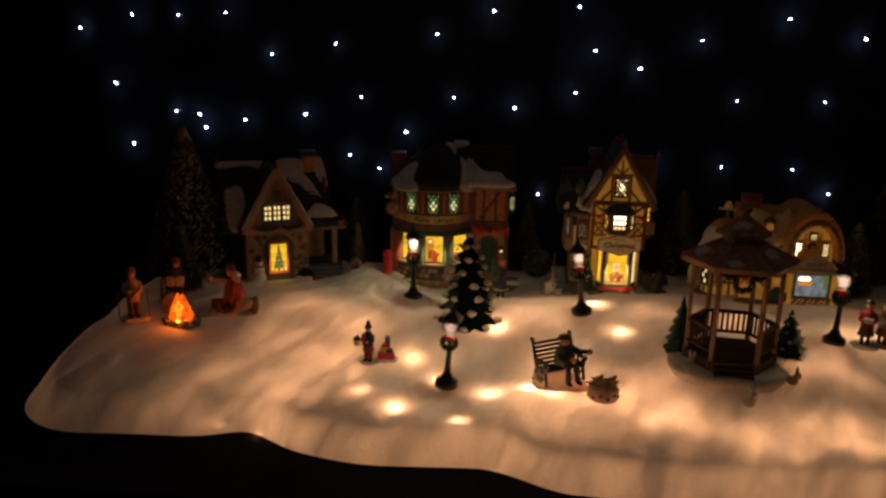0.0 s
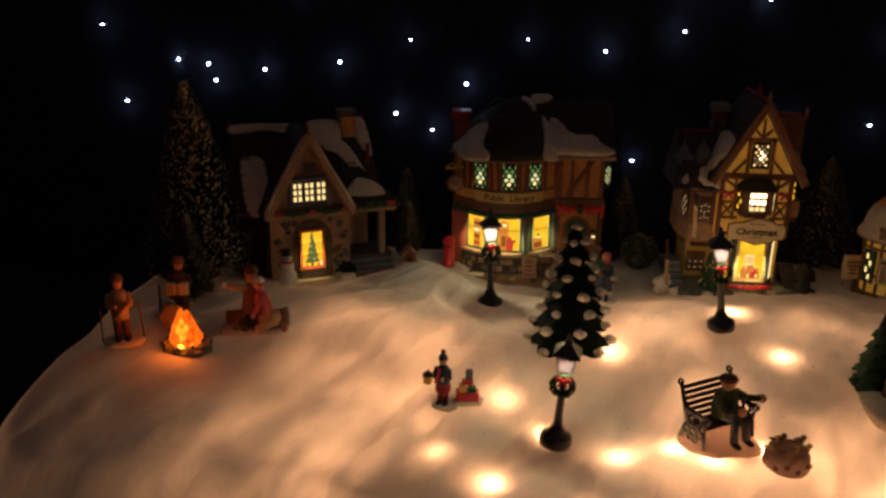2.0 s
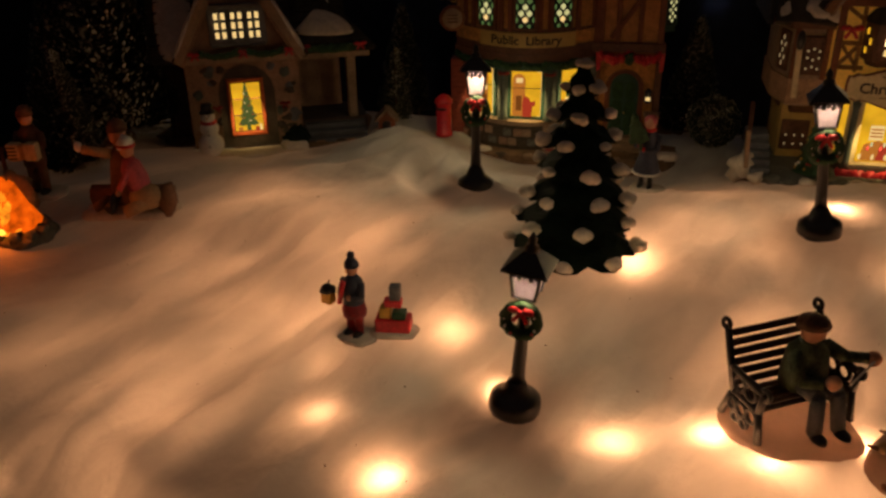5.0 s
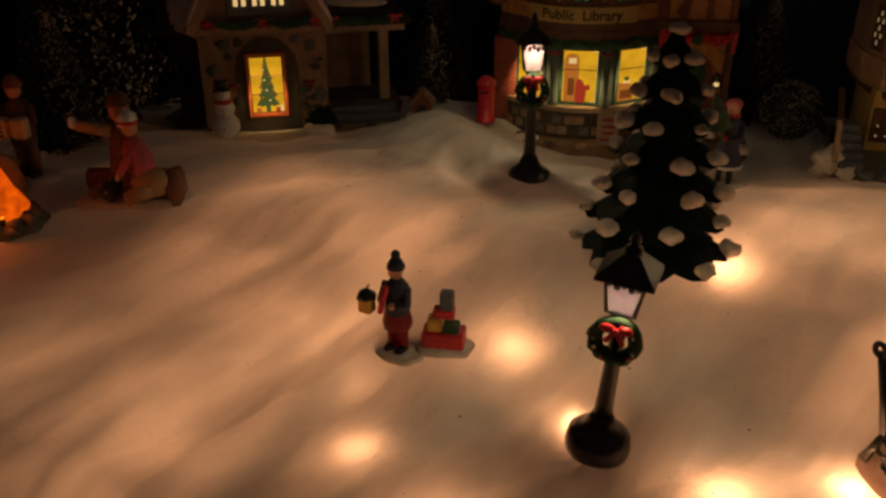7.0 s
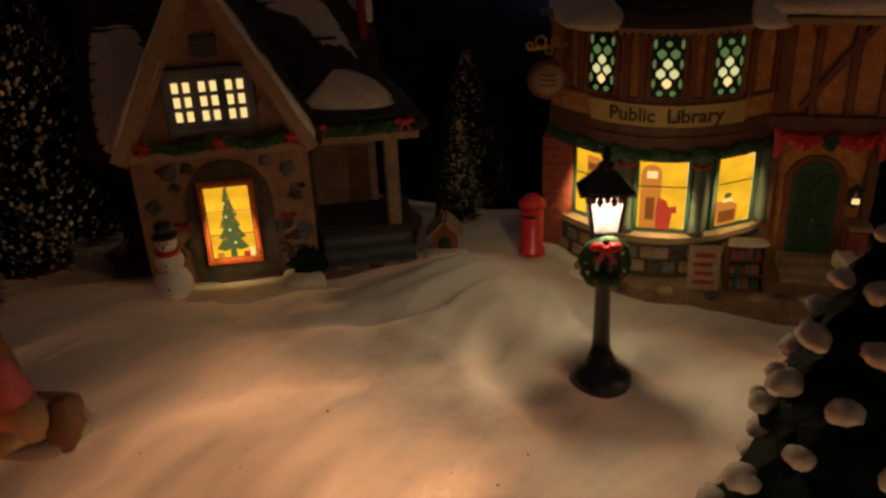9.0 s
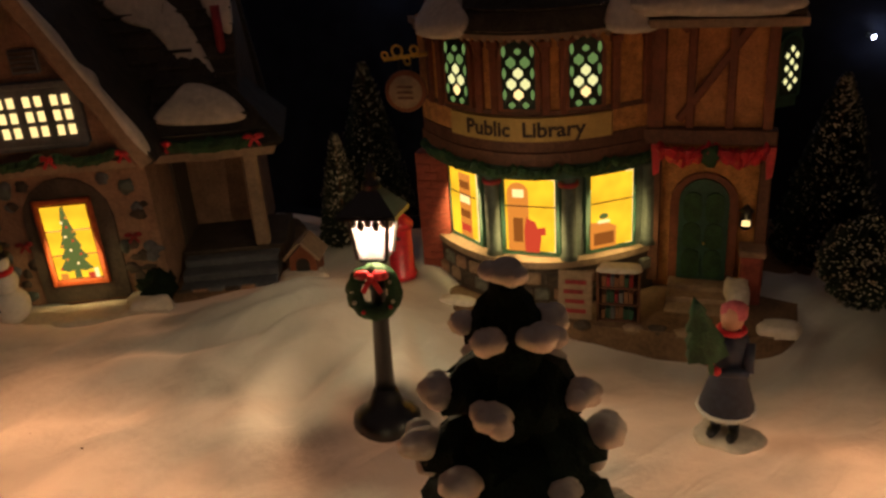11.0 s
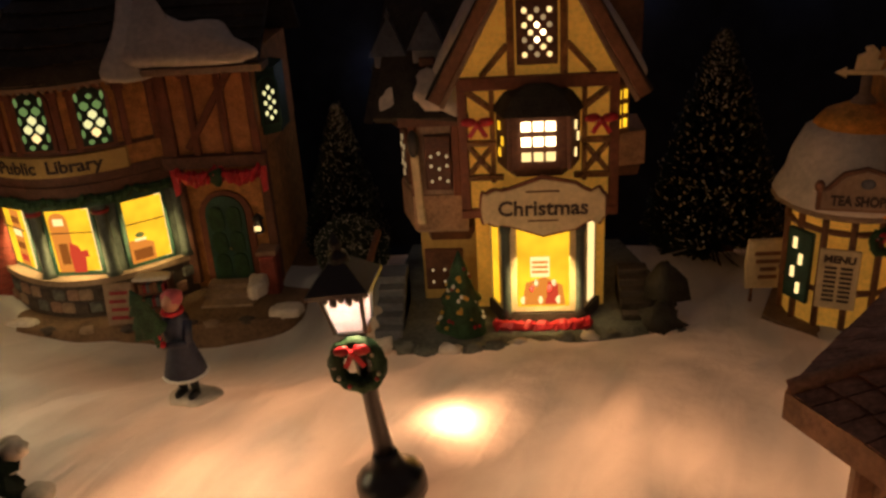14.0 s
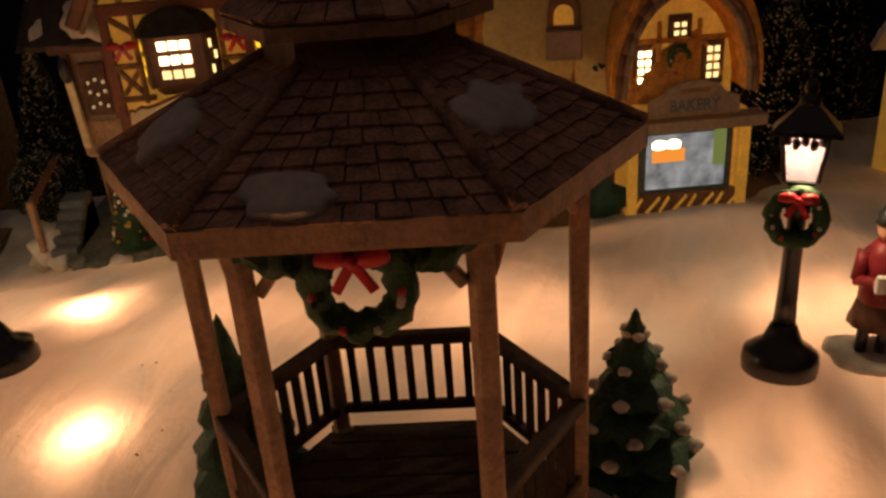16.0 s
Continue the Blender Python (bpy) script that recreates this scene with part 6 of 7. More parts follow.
def gazebo(m):
    g = thing("gazebo", "weathered brown hexagonal gazebo with shingled roof and snow pats", "gazebo", m)
    part("ground", moved(lathe([(0.084, -0.012), (0.082, 0.0), (0.068, 0.004), (0, 0.004)], 26), 0, 0, 0), PSNOW, g, "snowy ground disc")
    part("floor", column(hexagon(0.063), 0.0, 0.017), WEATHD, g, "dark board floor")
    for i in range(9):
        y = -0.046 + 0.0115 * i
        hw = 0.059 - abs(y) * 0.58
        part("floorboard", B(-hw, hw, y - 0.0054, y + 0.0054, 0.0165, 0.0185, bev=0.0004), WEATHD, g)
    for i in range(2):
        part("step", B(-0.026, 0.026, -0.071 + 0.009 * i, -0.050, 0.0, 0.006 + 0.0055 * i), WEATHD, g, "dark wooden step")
    corners = hexagon(0.058)
    for x, y in corners:
        p = part("post", B(-0.0028, 0.0028, -0.0028, 0.0028, 0.012, 0.146, bev=0.0008), WEATH, g, "weathered brown post")
        p.matrix_basis = pose(x, y, 0, 0, 0, math.degrees(math.atan2(y, x)))
        part("post_foot", B(-0.0036, 0.0036, -0.0036, 0.0036, 0.0, 0.02, bev=0.0008), WEATH, p)
        part("post_head", B(-0.0036, 0.0036, -0.0036, 0.0036, 0.132, 0.140, bev=0.0008), WEATH, p)
    for k in range(6):
        a, b = Vector((*corners[k], 0)), Vector((*corners[(k + 1) % 6], 0))
        part("eave_beam", beam(a + Vector((0, 0, 0.142)), b + Vector((0, 0, 0.142)), 0.009, 0.008), WEATH, g)
        for s, e in ((a, b), (b, a)):
            d = (e - s).normalized()
            part("bracket", beam(s + d * 0.004 + Vector((0, 0, 0.122)), s + d * 0.017 + Vector((0, 0, 0.138)), 0.003, 0.004), WEATH, g)
        if k == 4:
            continue
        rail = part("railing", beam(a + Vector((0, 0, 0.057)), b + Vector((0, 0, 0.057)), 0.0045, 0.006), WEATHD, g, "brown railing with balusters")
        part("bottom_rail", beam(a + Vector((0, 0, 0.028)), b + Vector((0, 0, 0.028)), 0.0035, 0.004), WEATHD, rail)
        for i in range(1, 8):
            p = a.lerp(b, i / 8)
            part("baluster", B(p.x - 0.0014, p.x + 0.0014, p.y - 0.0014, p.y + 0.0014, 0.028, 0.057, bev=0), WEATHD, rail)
    # roof: six facets of shingles on a plain under-roof
    R0, R1, z0, z1 = 0.076, 0.024, 0.143, 0.168
    roof = part("roof", column(hexagon(R0), z0, z1, R1 / R0), SHING, g, "brown shingled hexagonal roof")
    part("eave_trim", column(hexagon(R0 * 1.012), z0 - 0.005, z0 + 0.0015), WEATH, roof, "pale worn eave edge")
    verts, faces = [], []

    def shingle(q, n):
        b = len(verts)
        verts.extend([p + n * 0.0003 for p in q] + [q[0] + n * 0.0016, q[1] + n * 0.0016, q[2] + n * 0.0006, q[3] + n * 0.0006])
        faces.extend([(b + 4, b + 5, b + 6, b + 7), (b, b + 1, b + 5, b + 4), (b + 1, b + 2, b + 6, b + 5), (b + 3, b, b + 4, b + 7)])

    def facets(r0, r1, za, zb, rows, width):
        c0, c1 = hexagon(r0), hexagon(r1)
        for k in range(6):
            a0, b0 = Vector((*c0[k], za)), Vector((*c0[(k + 1) % 6], za))
            a1, b1 = Vector((*c1[k], zb)), Vector((*c1[(k + 1) % 6], zb))
            n = (b0 - a0).cross(a1 - a0).normalized()
            for r in range(rows):
                t0, t1 = r / rows, min(1, (r + 1.12) / rows)
                lo0, lo1, hi0, hi1 = a0.lerp(a1, t0), b0.lerp(b1, t0), a0.lerp(a1, t1), b0.lerp(b1, t1)
                cnt = max(2, round((lo1 - lo0).length / width))
                for i in range(cnt):
                    s0, s1 = (i + 0.04) / cnt, (i + 0.96) / cnt
                    j = random.uniform(-0.0006, 0.0006)
                    dn = (lo0 - hi0).normalized() * j
                    shingle([lo0.lerp(lo1, s0) + dn, lo0.lerp(lo1, s1) + dn, hi0.lerp(hi1, s1), hi0.lerp(hi1, s0)], n)

    facets(R0, R1, z0 + 0.0005, z1, 9, 0.0078)
    facets(0.035, 0.006, 0.1795, 0.1995, 5, 0.0065)
    me = bpy.data.meshes.new("shingles")
    me.from_pydata([tuple(v) for v in verts], [], faces)
    me.materials.append(SHING)
    sh = new("shingles", me)
    sh.parent = roof
    tagged(sh, "", "", "", "stuff")
    for k in range(6):
        a, b = hexagon(R0)[k], hexagon(R1)[k]
        part("hip", rod((*a, z0 + 0.002), (*b, z1 + 0.002), 0.0022, 0.0016, 6), SHING, roof)
    cup = part("cupola", column(hexagon(0.026), z1 - 0.004, 0.181), WEATH, g, "brown cupola with its own roof")
    part("cupola_roof", column(hexagon(0.035), 0.1785, 0.199, 0.12), SHING, cup)
    part("cupola_eave", column(hexagon(0.036), 0.176, 0.1792), WEATH, cup)
    part("finial", moved(lathe([(0.006, 0), (0.0075, 0.003), (0.005, 0.006), (0.0085, 0.011), (0.0085, 0.014), (0.005, 0.019), (0, 0.021)], 12), 0, 0, 0.196), SHING, cup)
    sl = (R0 - R1) * math.cos(math.radians(30))

    def on_roof(az, t, u_off, ru, rv, seed):
        """A pat of snow on the facet that faces the way az."""
        a = math.radians(az)
        out = Vector((math.cos(a), math.sin(a), 0))
        side = Vector((-out.y, out.x, 0))
        ap0, ap1 = R0 * math.cos(math.radians(30)), R1 * math.cos(math.radians(30))
        o = out * (ap0 + (ap1 - ap0) * t) + side * u_off + Vector((0, 0, z0 + (z1 - z0) * t + 0.0012))
        up = Vector((-out.x * sl, -out.y * sl, z1 - z0))
        part("snow_patch", patch(o, side, up, ru, rv, 0.003, seed, 0.3), PSNOW, roof, "white pat of snow")

    on_roof(-90, 0.14, -0.013, 0.011, 0.006, 3)
    on_roof(-150, 0.34, -0.013, 0.010, 0.011, 6)
    on_roof(-30, 0.50, -0.006, 0.015, 0.008, 8)
    on_roof(150, 0.4, 0.0, 0.012, 0.010, 2)
    on_roof(30, 0.4, 0.0, 0.012, 0.010, 4)
    part("snow_patch", patch((-0.004, -0.0195, 0.1890), (1, 0, 0), (0, 0.03, 0.021), 0.010, 0.007, 0.003, 5, 0.4), PSNOW, cup)
    part("garland", swag((-0.030, -0.052, 0.138), (0.0, -0.054, 0.138), 0.008, 0.004, 9), GARL, g, "green garland under the eave")
    part("garland", swag((0.0, -0.054, 0.138), (0.030, -0.052, 0.138), 0.008, 0.004, 9), GARL, g, "green garland under the eave")
    wreath(g, 0.0105, 0.0040, pose(0.0, -0.056, 0.125), 7)
    return g


GAZ = pose(0.398, 0.798, 0.029, 0, 0, -7) @ Matrix.Diagonal((1.02, 0.90, 1.06, 1))
gazebo(GAZ)


# ---- trees ----
def clump(c, out, s):
    """A lumpy pat of snow on a branch tip."""
    side = Vector((-out.y, out.x, 0))
    bm = ball(c, (s * 0.95, s * 0.95, s * 0.62), 10, 0.12, s * 900)
    for j in range(4):
        o = side * (s * random.uniform(-0.75, 0.75)) + out * (s * random.uniform(-0.3, 0.45)) + Vector((0, 0, s * random.uniform(-0.30, 0.15)))
        k = s * random.uniform(0.42, 0.62)
        merge(bm, ball(c + o, (k, k, k * 0.85), 8))
    return bm


def fir(m, height, rad, tiers, branch_n, green, clump_r, label, group="", crown=0.16):
    """A moulded fir: tiers of drooping branches with clumps of snow on their tips."""
    t = thing("fir_tree", label, "tree", m, group)
    part("trunk", lathe([(rad * 0.16, 0), (rad * 0.13, height * 0.3), (rad * 0.04, height * 0.90)], 8), BROWN, t)
    z_foot = height * 0.06
    for k in range(tiers):
        f = k / (tiers - 1)
        z = z_foot + (height - z_foot) * (f ** 0.92) * 0.93
        r = rad * (1 - f) ** 0.85 + rad * crown
        drop = height / tiers * 0.95
        n = max(5, round(branch_n * (1 - 0.45 * f)))
        bm = bmesh.new()
        tips = []
        turn = random.uniform(0, 6.28)
        cone = lathe([(r * 0.60, z - drop * 0.35), (r * 0.62, z - drop * 0.1), (r * 0.5, z + drop * 0.2), (r * 0.36, z + drop * (0.85 if k < tiers - 1 else 0.5)), (0, z + drop * (0.95 if k < tiers - 1 else 0.75))], 12)
        merge(bm, cone)
        for i in range(n):
            a = turn + 2 * math.pi * (i + random.uniform(-0.15, 0.15)) / n
            rr = r * random.uniform(0.88, 1.08)
            out = Vector((math.cos(a), math.sin(a), 0))
            side = Vector((-out.y, out.x, 0))
            tip = out * rr + Vector((0, 0, z - drop * random.uniform(0.35, 0.55)))
            top = out * (r * 0.25) + Vector((0, 0, z + drop * 0.45))
            ws = r * 2.2 / n * 1.6
            q = [top, out * rr * 0.6 + side * ws + Vector((0, 0, z - drop * 0.15)), out * rr * 0.93 + side * ws * 0.45 + Vector((0, 0, z - drop * 0.45)), tip,
                 out * rr * 0.93 - side * ws * 0.45 + Vector((0, 0, z - drop * 0.45)), out * rr * 0.6 - side * ws + Vector((0, 0, z - drop * 0.15))]
            ridge = bm.verts.new(out * rr * 0.65 + Vector((0, 0, z + drop * 0.18)))
            under = bm.verts.new(out * rr * 0.5 + Vector((0, 0, z - drop * 0.5)))
            vs = [bm.verts.new(p) for p in q]
            for j in range(6):
                bm.faces.new((vs[j], vs[(j + 1) % 6], ridge))
                bm.faces.new((vs[(j + 1) % 6], vs[j], under))
            tips.append((out, rr, z - drop * 0.2))
        bmesh.ops.recalc_face_normals(bm, faces=bm.faces[:])
        tier = part("branch_tier", bm, green, t)
        if clump_r:
            for i, (out, rr, zz) in enumerate(tips):
                s = clump_r * random.uniform(0.75, 1.2) * (1 - 0.2 * f)
                part("snow_clump", clump(out * rr * 0.95 + Vector((0, 0, zz)), out, s), PSNOW, tier)
    if crown > 0.2:
        part("snow_clump", clump(Vector((0.001, -0.003, height * 1.03)), Vector((0, -1, 0)), clump_r * 0.8), PSNOW, t)
    return t


fir(pose(0.022, 0.898, gz(0.022, 0.898) - 0.002), 0.137, 0.038, 7, 8, FIRD, 0.0068, "dark green moulded fir with snow clumps on its branches", crown=0.30)
for x, y, hh, rr in ((0.337, 0.835, 0.080, 0.025), (0.484, 0.818, 0.066, 0.026)):
    fir(pose(x, y, gz(x, y) - 0.002), hh, rr, 6, 8, GREEN, 0.003 if x > 0.4 else 0, "small green moulded fir beside the gazebo", "gazebo firs")


def brush_tree(m, height, rad, n, seed, group="bottle brush trees"):
    """A wire tree: bristles all round a stem, with frost flakes at their tips."""
    rnd = random.Random(seed)
    t = thing("brush_tree", "dark bottle brush tree with frosted tips on a wooden foot", "tree", m, group)
    part("foot", lathe([(rad * 0.35, 0), (rad * 0.33, height * 0.03), (rad * 0.1, height * 0.05)], 10), BROWN, t)
    part("stem", rod((0, 0, 0), (0, 0, height * 0.97), 0.0014, 0.0008, 6), BROWN, t)
    verts, faces, fv, ff = [], [], [], []
    for i in range(n):
        f = rnd.random() ** 1.25
        z = height * (0.05 + 0.93 * f)
        r = rad * (1 - f) ** 0.8 * rnd.uniform(0.72, 1.06) + 0.002
        a = rnd.uniform(0, 6.283)
        c, s = math.cos(a), math.sin(a)
        lift = r * rnd.uniform(0.05, 0.45)
        w = 0.0007 + rad * 0.012
        px0, py0 = c * r, s * r
        b = len(verts)
        verts += [(0, 0, z), (c * r - s * w, s * r + c * w, z + lift), (c * r + s * w, s * r - c * w, z + lift + w)]
        faces.append((b, b + 1, b + 2))
        if rnd.random() < 0.50 + 0.4 * noise.noise(Vector((px0 * 45, py0 * 45, z * 45))):
            b = len(fv)
            e = (0.0003 + 0.0012 * rnd.random() ** 2.2) * (0.65 + rad * 4.0 + (0.45 if rad > 0.065 else 0))
            px, py, pz = c * r, s * r, z + lift
            fv += [(px - s * e, py + c * e, pz), (px + s * e, py - c * e, pz), (px + c * e, py + s * e, pz + e * 1.4), (px, py, pz - e)]
            ff += [(b, b + 1, b + 2), (b, b + 3, b + 1), (b, b + 2, b + 3), (b + 1, b + 3, b + 2)]
    for nm, v, fc, mt in (("bristles", verts, faces, BRUSH), ("frost", fv, ff, FROST)):
        me = bpy.data.meshes.new(nm)
        me.from_pydata(v, [], fc)
        me.materials.append(mt)
        o = new(nm, me)
        o.parent = t
        tagged(o, "", "", "", "stuff")
    return t


for i, (x, y, top, r, n) in enumerate(((-0.478, 1.060, 0.304, 0.071, 20000), (-0.455, 0.965, 0.152, 0.030, 6000), (-0.223, 1.295, 0.142, 0.032, 5000), (-0.210, 1.215, 0.108, 0.017, 3000),
                                       (0.120, 1.296, 0.137, 0.034, 6000), (0.414, 1.255, 0.188, 0.050, 9000), (0.690, 1.135, 0.165, 0.036, 6000), (0.775, 1.24, 0.215, 0.050, 7000))):
    z = gz(x, y) - 0.002
    brush_tree(pose(x, y, z, random.uniform(-1, 1), random.uniform(-1, 1)), top - z, r, n, i)


def round_bush(m, r, n, seed):
    rnd = random.Random(seed)
    t = thing("round_bush", "round frosted bristle bush between the houses", "bush", m)
    part("core", ball((0, 0, r), r * 0.6, 12, 0.2), BRUSH, t)
    verts, faces, fv, ff = [], [], [], []
    for i in range(n):
        d = Vector((rnd.gauss(0, 1), rnd.gauss(0, 1), rnd.gauss(0, 1))).normalized()
        k = r * rnd.uniform(0.8, 1.08)
        s = d.orthogonal().normalized() * 0.0009
        p = d * k + Vector((0, 0, r))
        b = len(verts)
        verts += [tuple(d * r * 0.4 + Vector((0, 0, r))), tuple(p + s), tuple(p - s)]
        faces.append((b, b + 1, b + 2))
        if rnd.random() < 0.35:
            b = len(fv)
            e = 0.0008
            fv += [tuple(p + Vector(q) * e) for q in ((1, 0, 0), (-1, 0.5, 0), (0, -1, 0.4), (0, 0, 1.2))]
            ff += [(b, b + 1, b + 2), (b, b + 3, b + 1), (b, b + 2, b + 3), (b + 1, b + 3, b + 2)]
    for nm, v, fc, mt in (("bristles", verts, faces, BRUSH), ("frost", fv, ff, FROST)):
        me = bpy.data.meshes.new(nm)
        me.from_pydata(v, [], fc)
        me.materials.append(mt)
        o = new(nm, me)
        o.parent = t
        tagged(o, "", "", "", "stuff")


round_bush(pose(0.140, 1.214, gz(0.14, 1.214) + 0.003), 0.0265, 4500, 4)


# ---- campfire ----
def campfire(m):
    t = thing("campfire", "glowing orange plastic campfire on dark logs and stones", "campfire", m)
    part("ground", moved(patch((0, 0, 0), (1, 0, 0), (0, 1, 0), 0.028, 0.022, 0.005, 3, 0.2), 0, 0, 0), ROCK, t)
    for i in range(11):
        a = 2 * math.pi * i / 11
        part("stone", ball((0.023 * math.cos(a), 0.019 * math.sin(a), 0.006), (0.006, 0.005, 0.0045), 8, 0.4, i), ROCK, t)
    for i in range(5):
        a = 2 * math.pi * i / 5 + 0.3
        part("log", rod((0.019 * math.cos(a), 0.015 * math.sin(a), 0.006), (-0.004 * math.cos(a), -0.003 * math.sin(a), 0.014), 0.0035, 0.003), WEATHD, t)
    for i, (x, y, r, hgt) in enumerate(((0, 0, 0.0175, 0.040), (-0.005, 0.0, 0.0125, 0.049), (0.0055, -0.001, 0.0120, 0.048), (0.003, -0.008, 0.0100, 0.031), (-0.009, -0.003, 0.0085, 0.029), (0.010, -0.003, 0.008, 0.028))):
        bm = lathe([(r * 0.80, 0.006), (r, 0.011), (r * 0.92, hgt * 0.36), (r * 0.72, hgt * 0.55), (r * 0.50, hgt * 0.72), (r * 0.28, hgt * 0.88), (r * 0.10, hgt * 0.97), (0, hgt)], 18)
        for v in bm.verts:
            k = 1 + 0.30 * noise.noise(Vector((v.co.x * 150 + i, v.co.y * 150, v.co.z * 60)))
            v.co.x = v.co.x * k + 0.05 * (v.co.z - 0.008) * math.sin(i * 2.1)
            v.co.y *= k
        part("flame", moved(bm, x, y, 0), FLAME if i != 3 else FLAMEM, t, "lit orange flame")
    for i, (x, z, s) in enumerate(((0.001, 0.021, 0.0055), (-0.004, 0.027, 0.0042), (0.005, 0.028, 0.0036), (0.0, 0.035, 0.003))):
        part("flame_tongue", ball((x, -0.0155 + 0.22 * z, z), (s * 0.8, 0.003, s * 1.3), 10, 0.4, i), FLAMEM, t, "yellow heart of the flame")
    part("flame_core", ball((0.001, -0.0185, 0.0105), (0.004, 0.0025, 0.0024), 8), FLAMEH, t)
    return t


FIRE = (-0.405, 0.822)
campfire(pose(*FIRE, gz(*FIRE) - 0.001))
lamp = bpy.data.lights.new("fire_light", "POINT")
lamp.energy, lamp.color, lamp.shadow_soft_size = 0.085, (1.0, 0.17, 0.01), 0.012
fl = new("fire_light", lamp)
fl.location = (FIRE[0], FIRE[1] - 0.022, gz(*FIRE) + 0.028)
tagged(fl, "light of the glowing campfire", "light")


# ---- little figures: each one plain moulded mesh ----
def figure(name, pieces, mats, label, m, category="figurine", group=""):
    """pieces: (mesh, material slot)."""
    bm = bmesh.new()
    for b, mi in pieces:
        merge(bm, b, None, mi)
    return solid(name, bm, mats, label, category, m, group)


def standing(h, coat, legs, hat, extra=(), robe=False, base=True):
    """A plain standing figure, h high, as a list of pieces."""
    u = h / 7.2
    out = []
    if base:
        out.append((patch((0, 0, 0), (1, 0, 0), (0, 1, 0), u * 1.9, u * 1.4, u * 0.3, 3, 0.15), 5))
    if robe:
        out.append((lathe([(u * 1.15, u * 1.75), (u * 1.0, u * 2.2), (u * 0.6, u * 3.9), (u * 0.5, u * 4.2)], 12), legs))
        for s in (-1, 1):
            out.append((rod((s * u * 0.4, 0, 0.1 * u), (s * u * 0.4, 0, u * 2.0), u * 0.25), 4))
    else:
        for s in (-1, 1):
            out.append((rod((s * u * 0.42, 0, u * 0.3), (s * u * 0.35, 0, u * 3.2), u * 0.34, u * 0.45), legs))
            out.append((ball((s * u * 0.45, -u * 0.3, u * 0.35), (u * 0.36, u * 0.62, u * 0.32), 8), 4))
    out.append((lathe([(u * 0.82, u * 2.5), (u * 0.86, u * 3.2), (u * 0.75, u * 4.2), (u * 0.85, u * 5.0), (u * 0.4, u * 5.6)], 12), coat))
    for s in (-1, 1):
        out.append((rod((s * u * 0.8, 0, u * 5.1), (s * u * 1.05, -u * 0.35, u * 3.9), u * 0.32, u * 0.27), coat))
        out.append((rod((s * u * 1.05, -u * 0.35, u * 3.9), (s * u * 0.45, -u * 1.05, u * 4.1), u * 0.27, u * 0.22), coat))
        out.append((ball((s * u * 0.4, -u * 1.1, u * 4.1), u * 0.25, 8), 3))
    out.append((ball((0, -u * 0.05, u * 6.15), (u * 0.52, u * 0.52, u * 0.6), 10), 3))
    out.append((lathe([(u * 0.62, u * 6.35), (u * 0.58, u * 6.65), (u * 0.35, u * 7.05), (0, u * 7.2)], 10), hat))
    out += list(extra)
    return out


MATS = lambda a, b, c: [a, b, c, SKIN, BLACK, PSNOW, RED, GOLD, GREEN, TAN, WHITE, BROWN]


def at(x, y, turn=0, dz=-0.001):
    return pose(x, y, gz(x, y) + dz, 0, 0, turn)


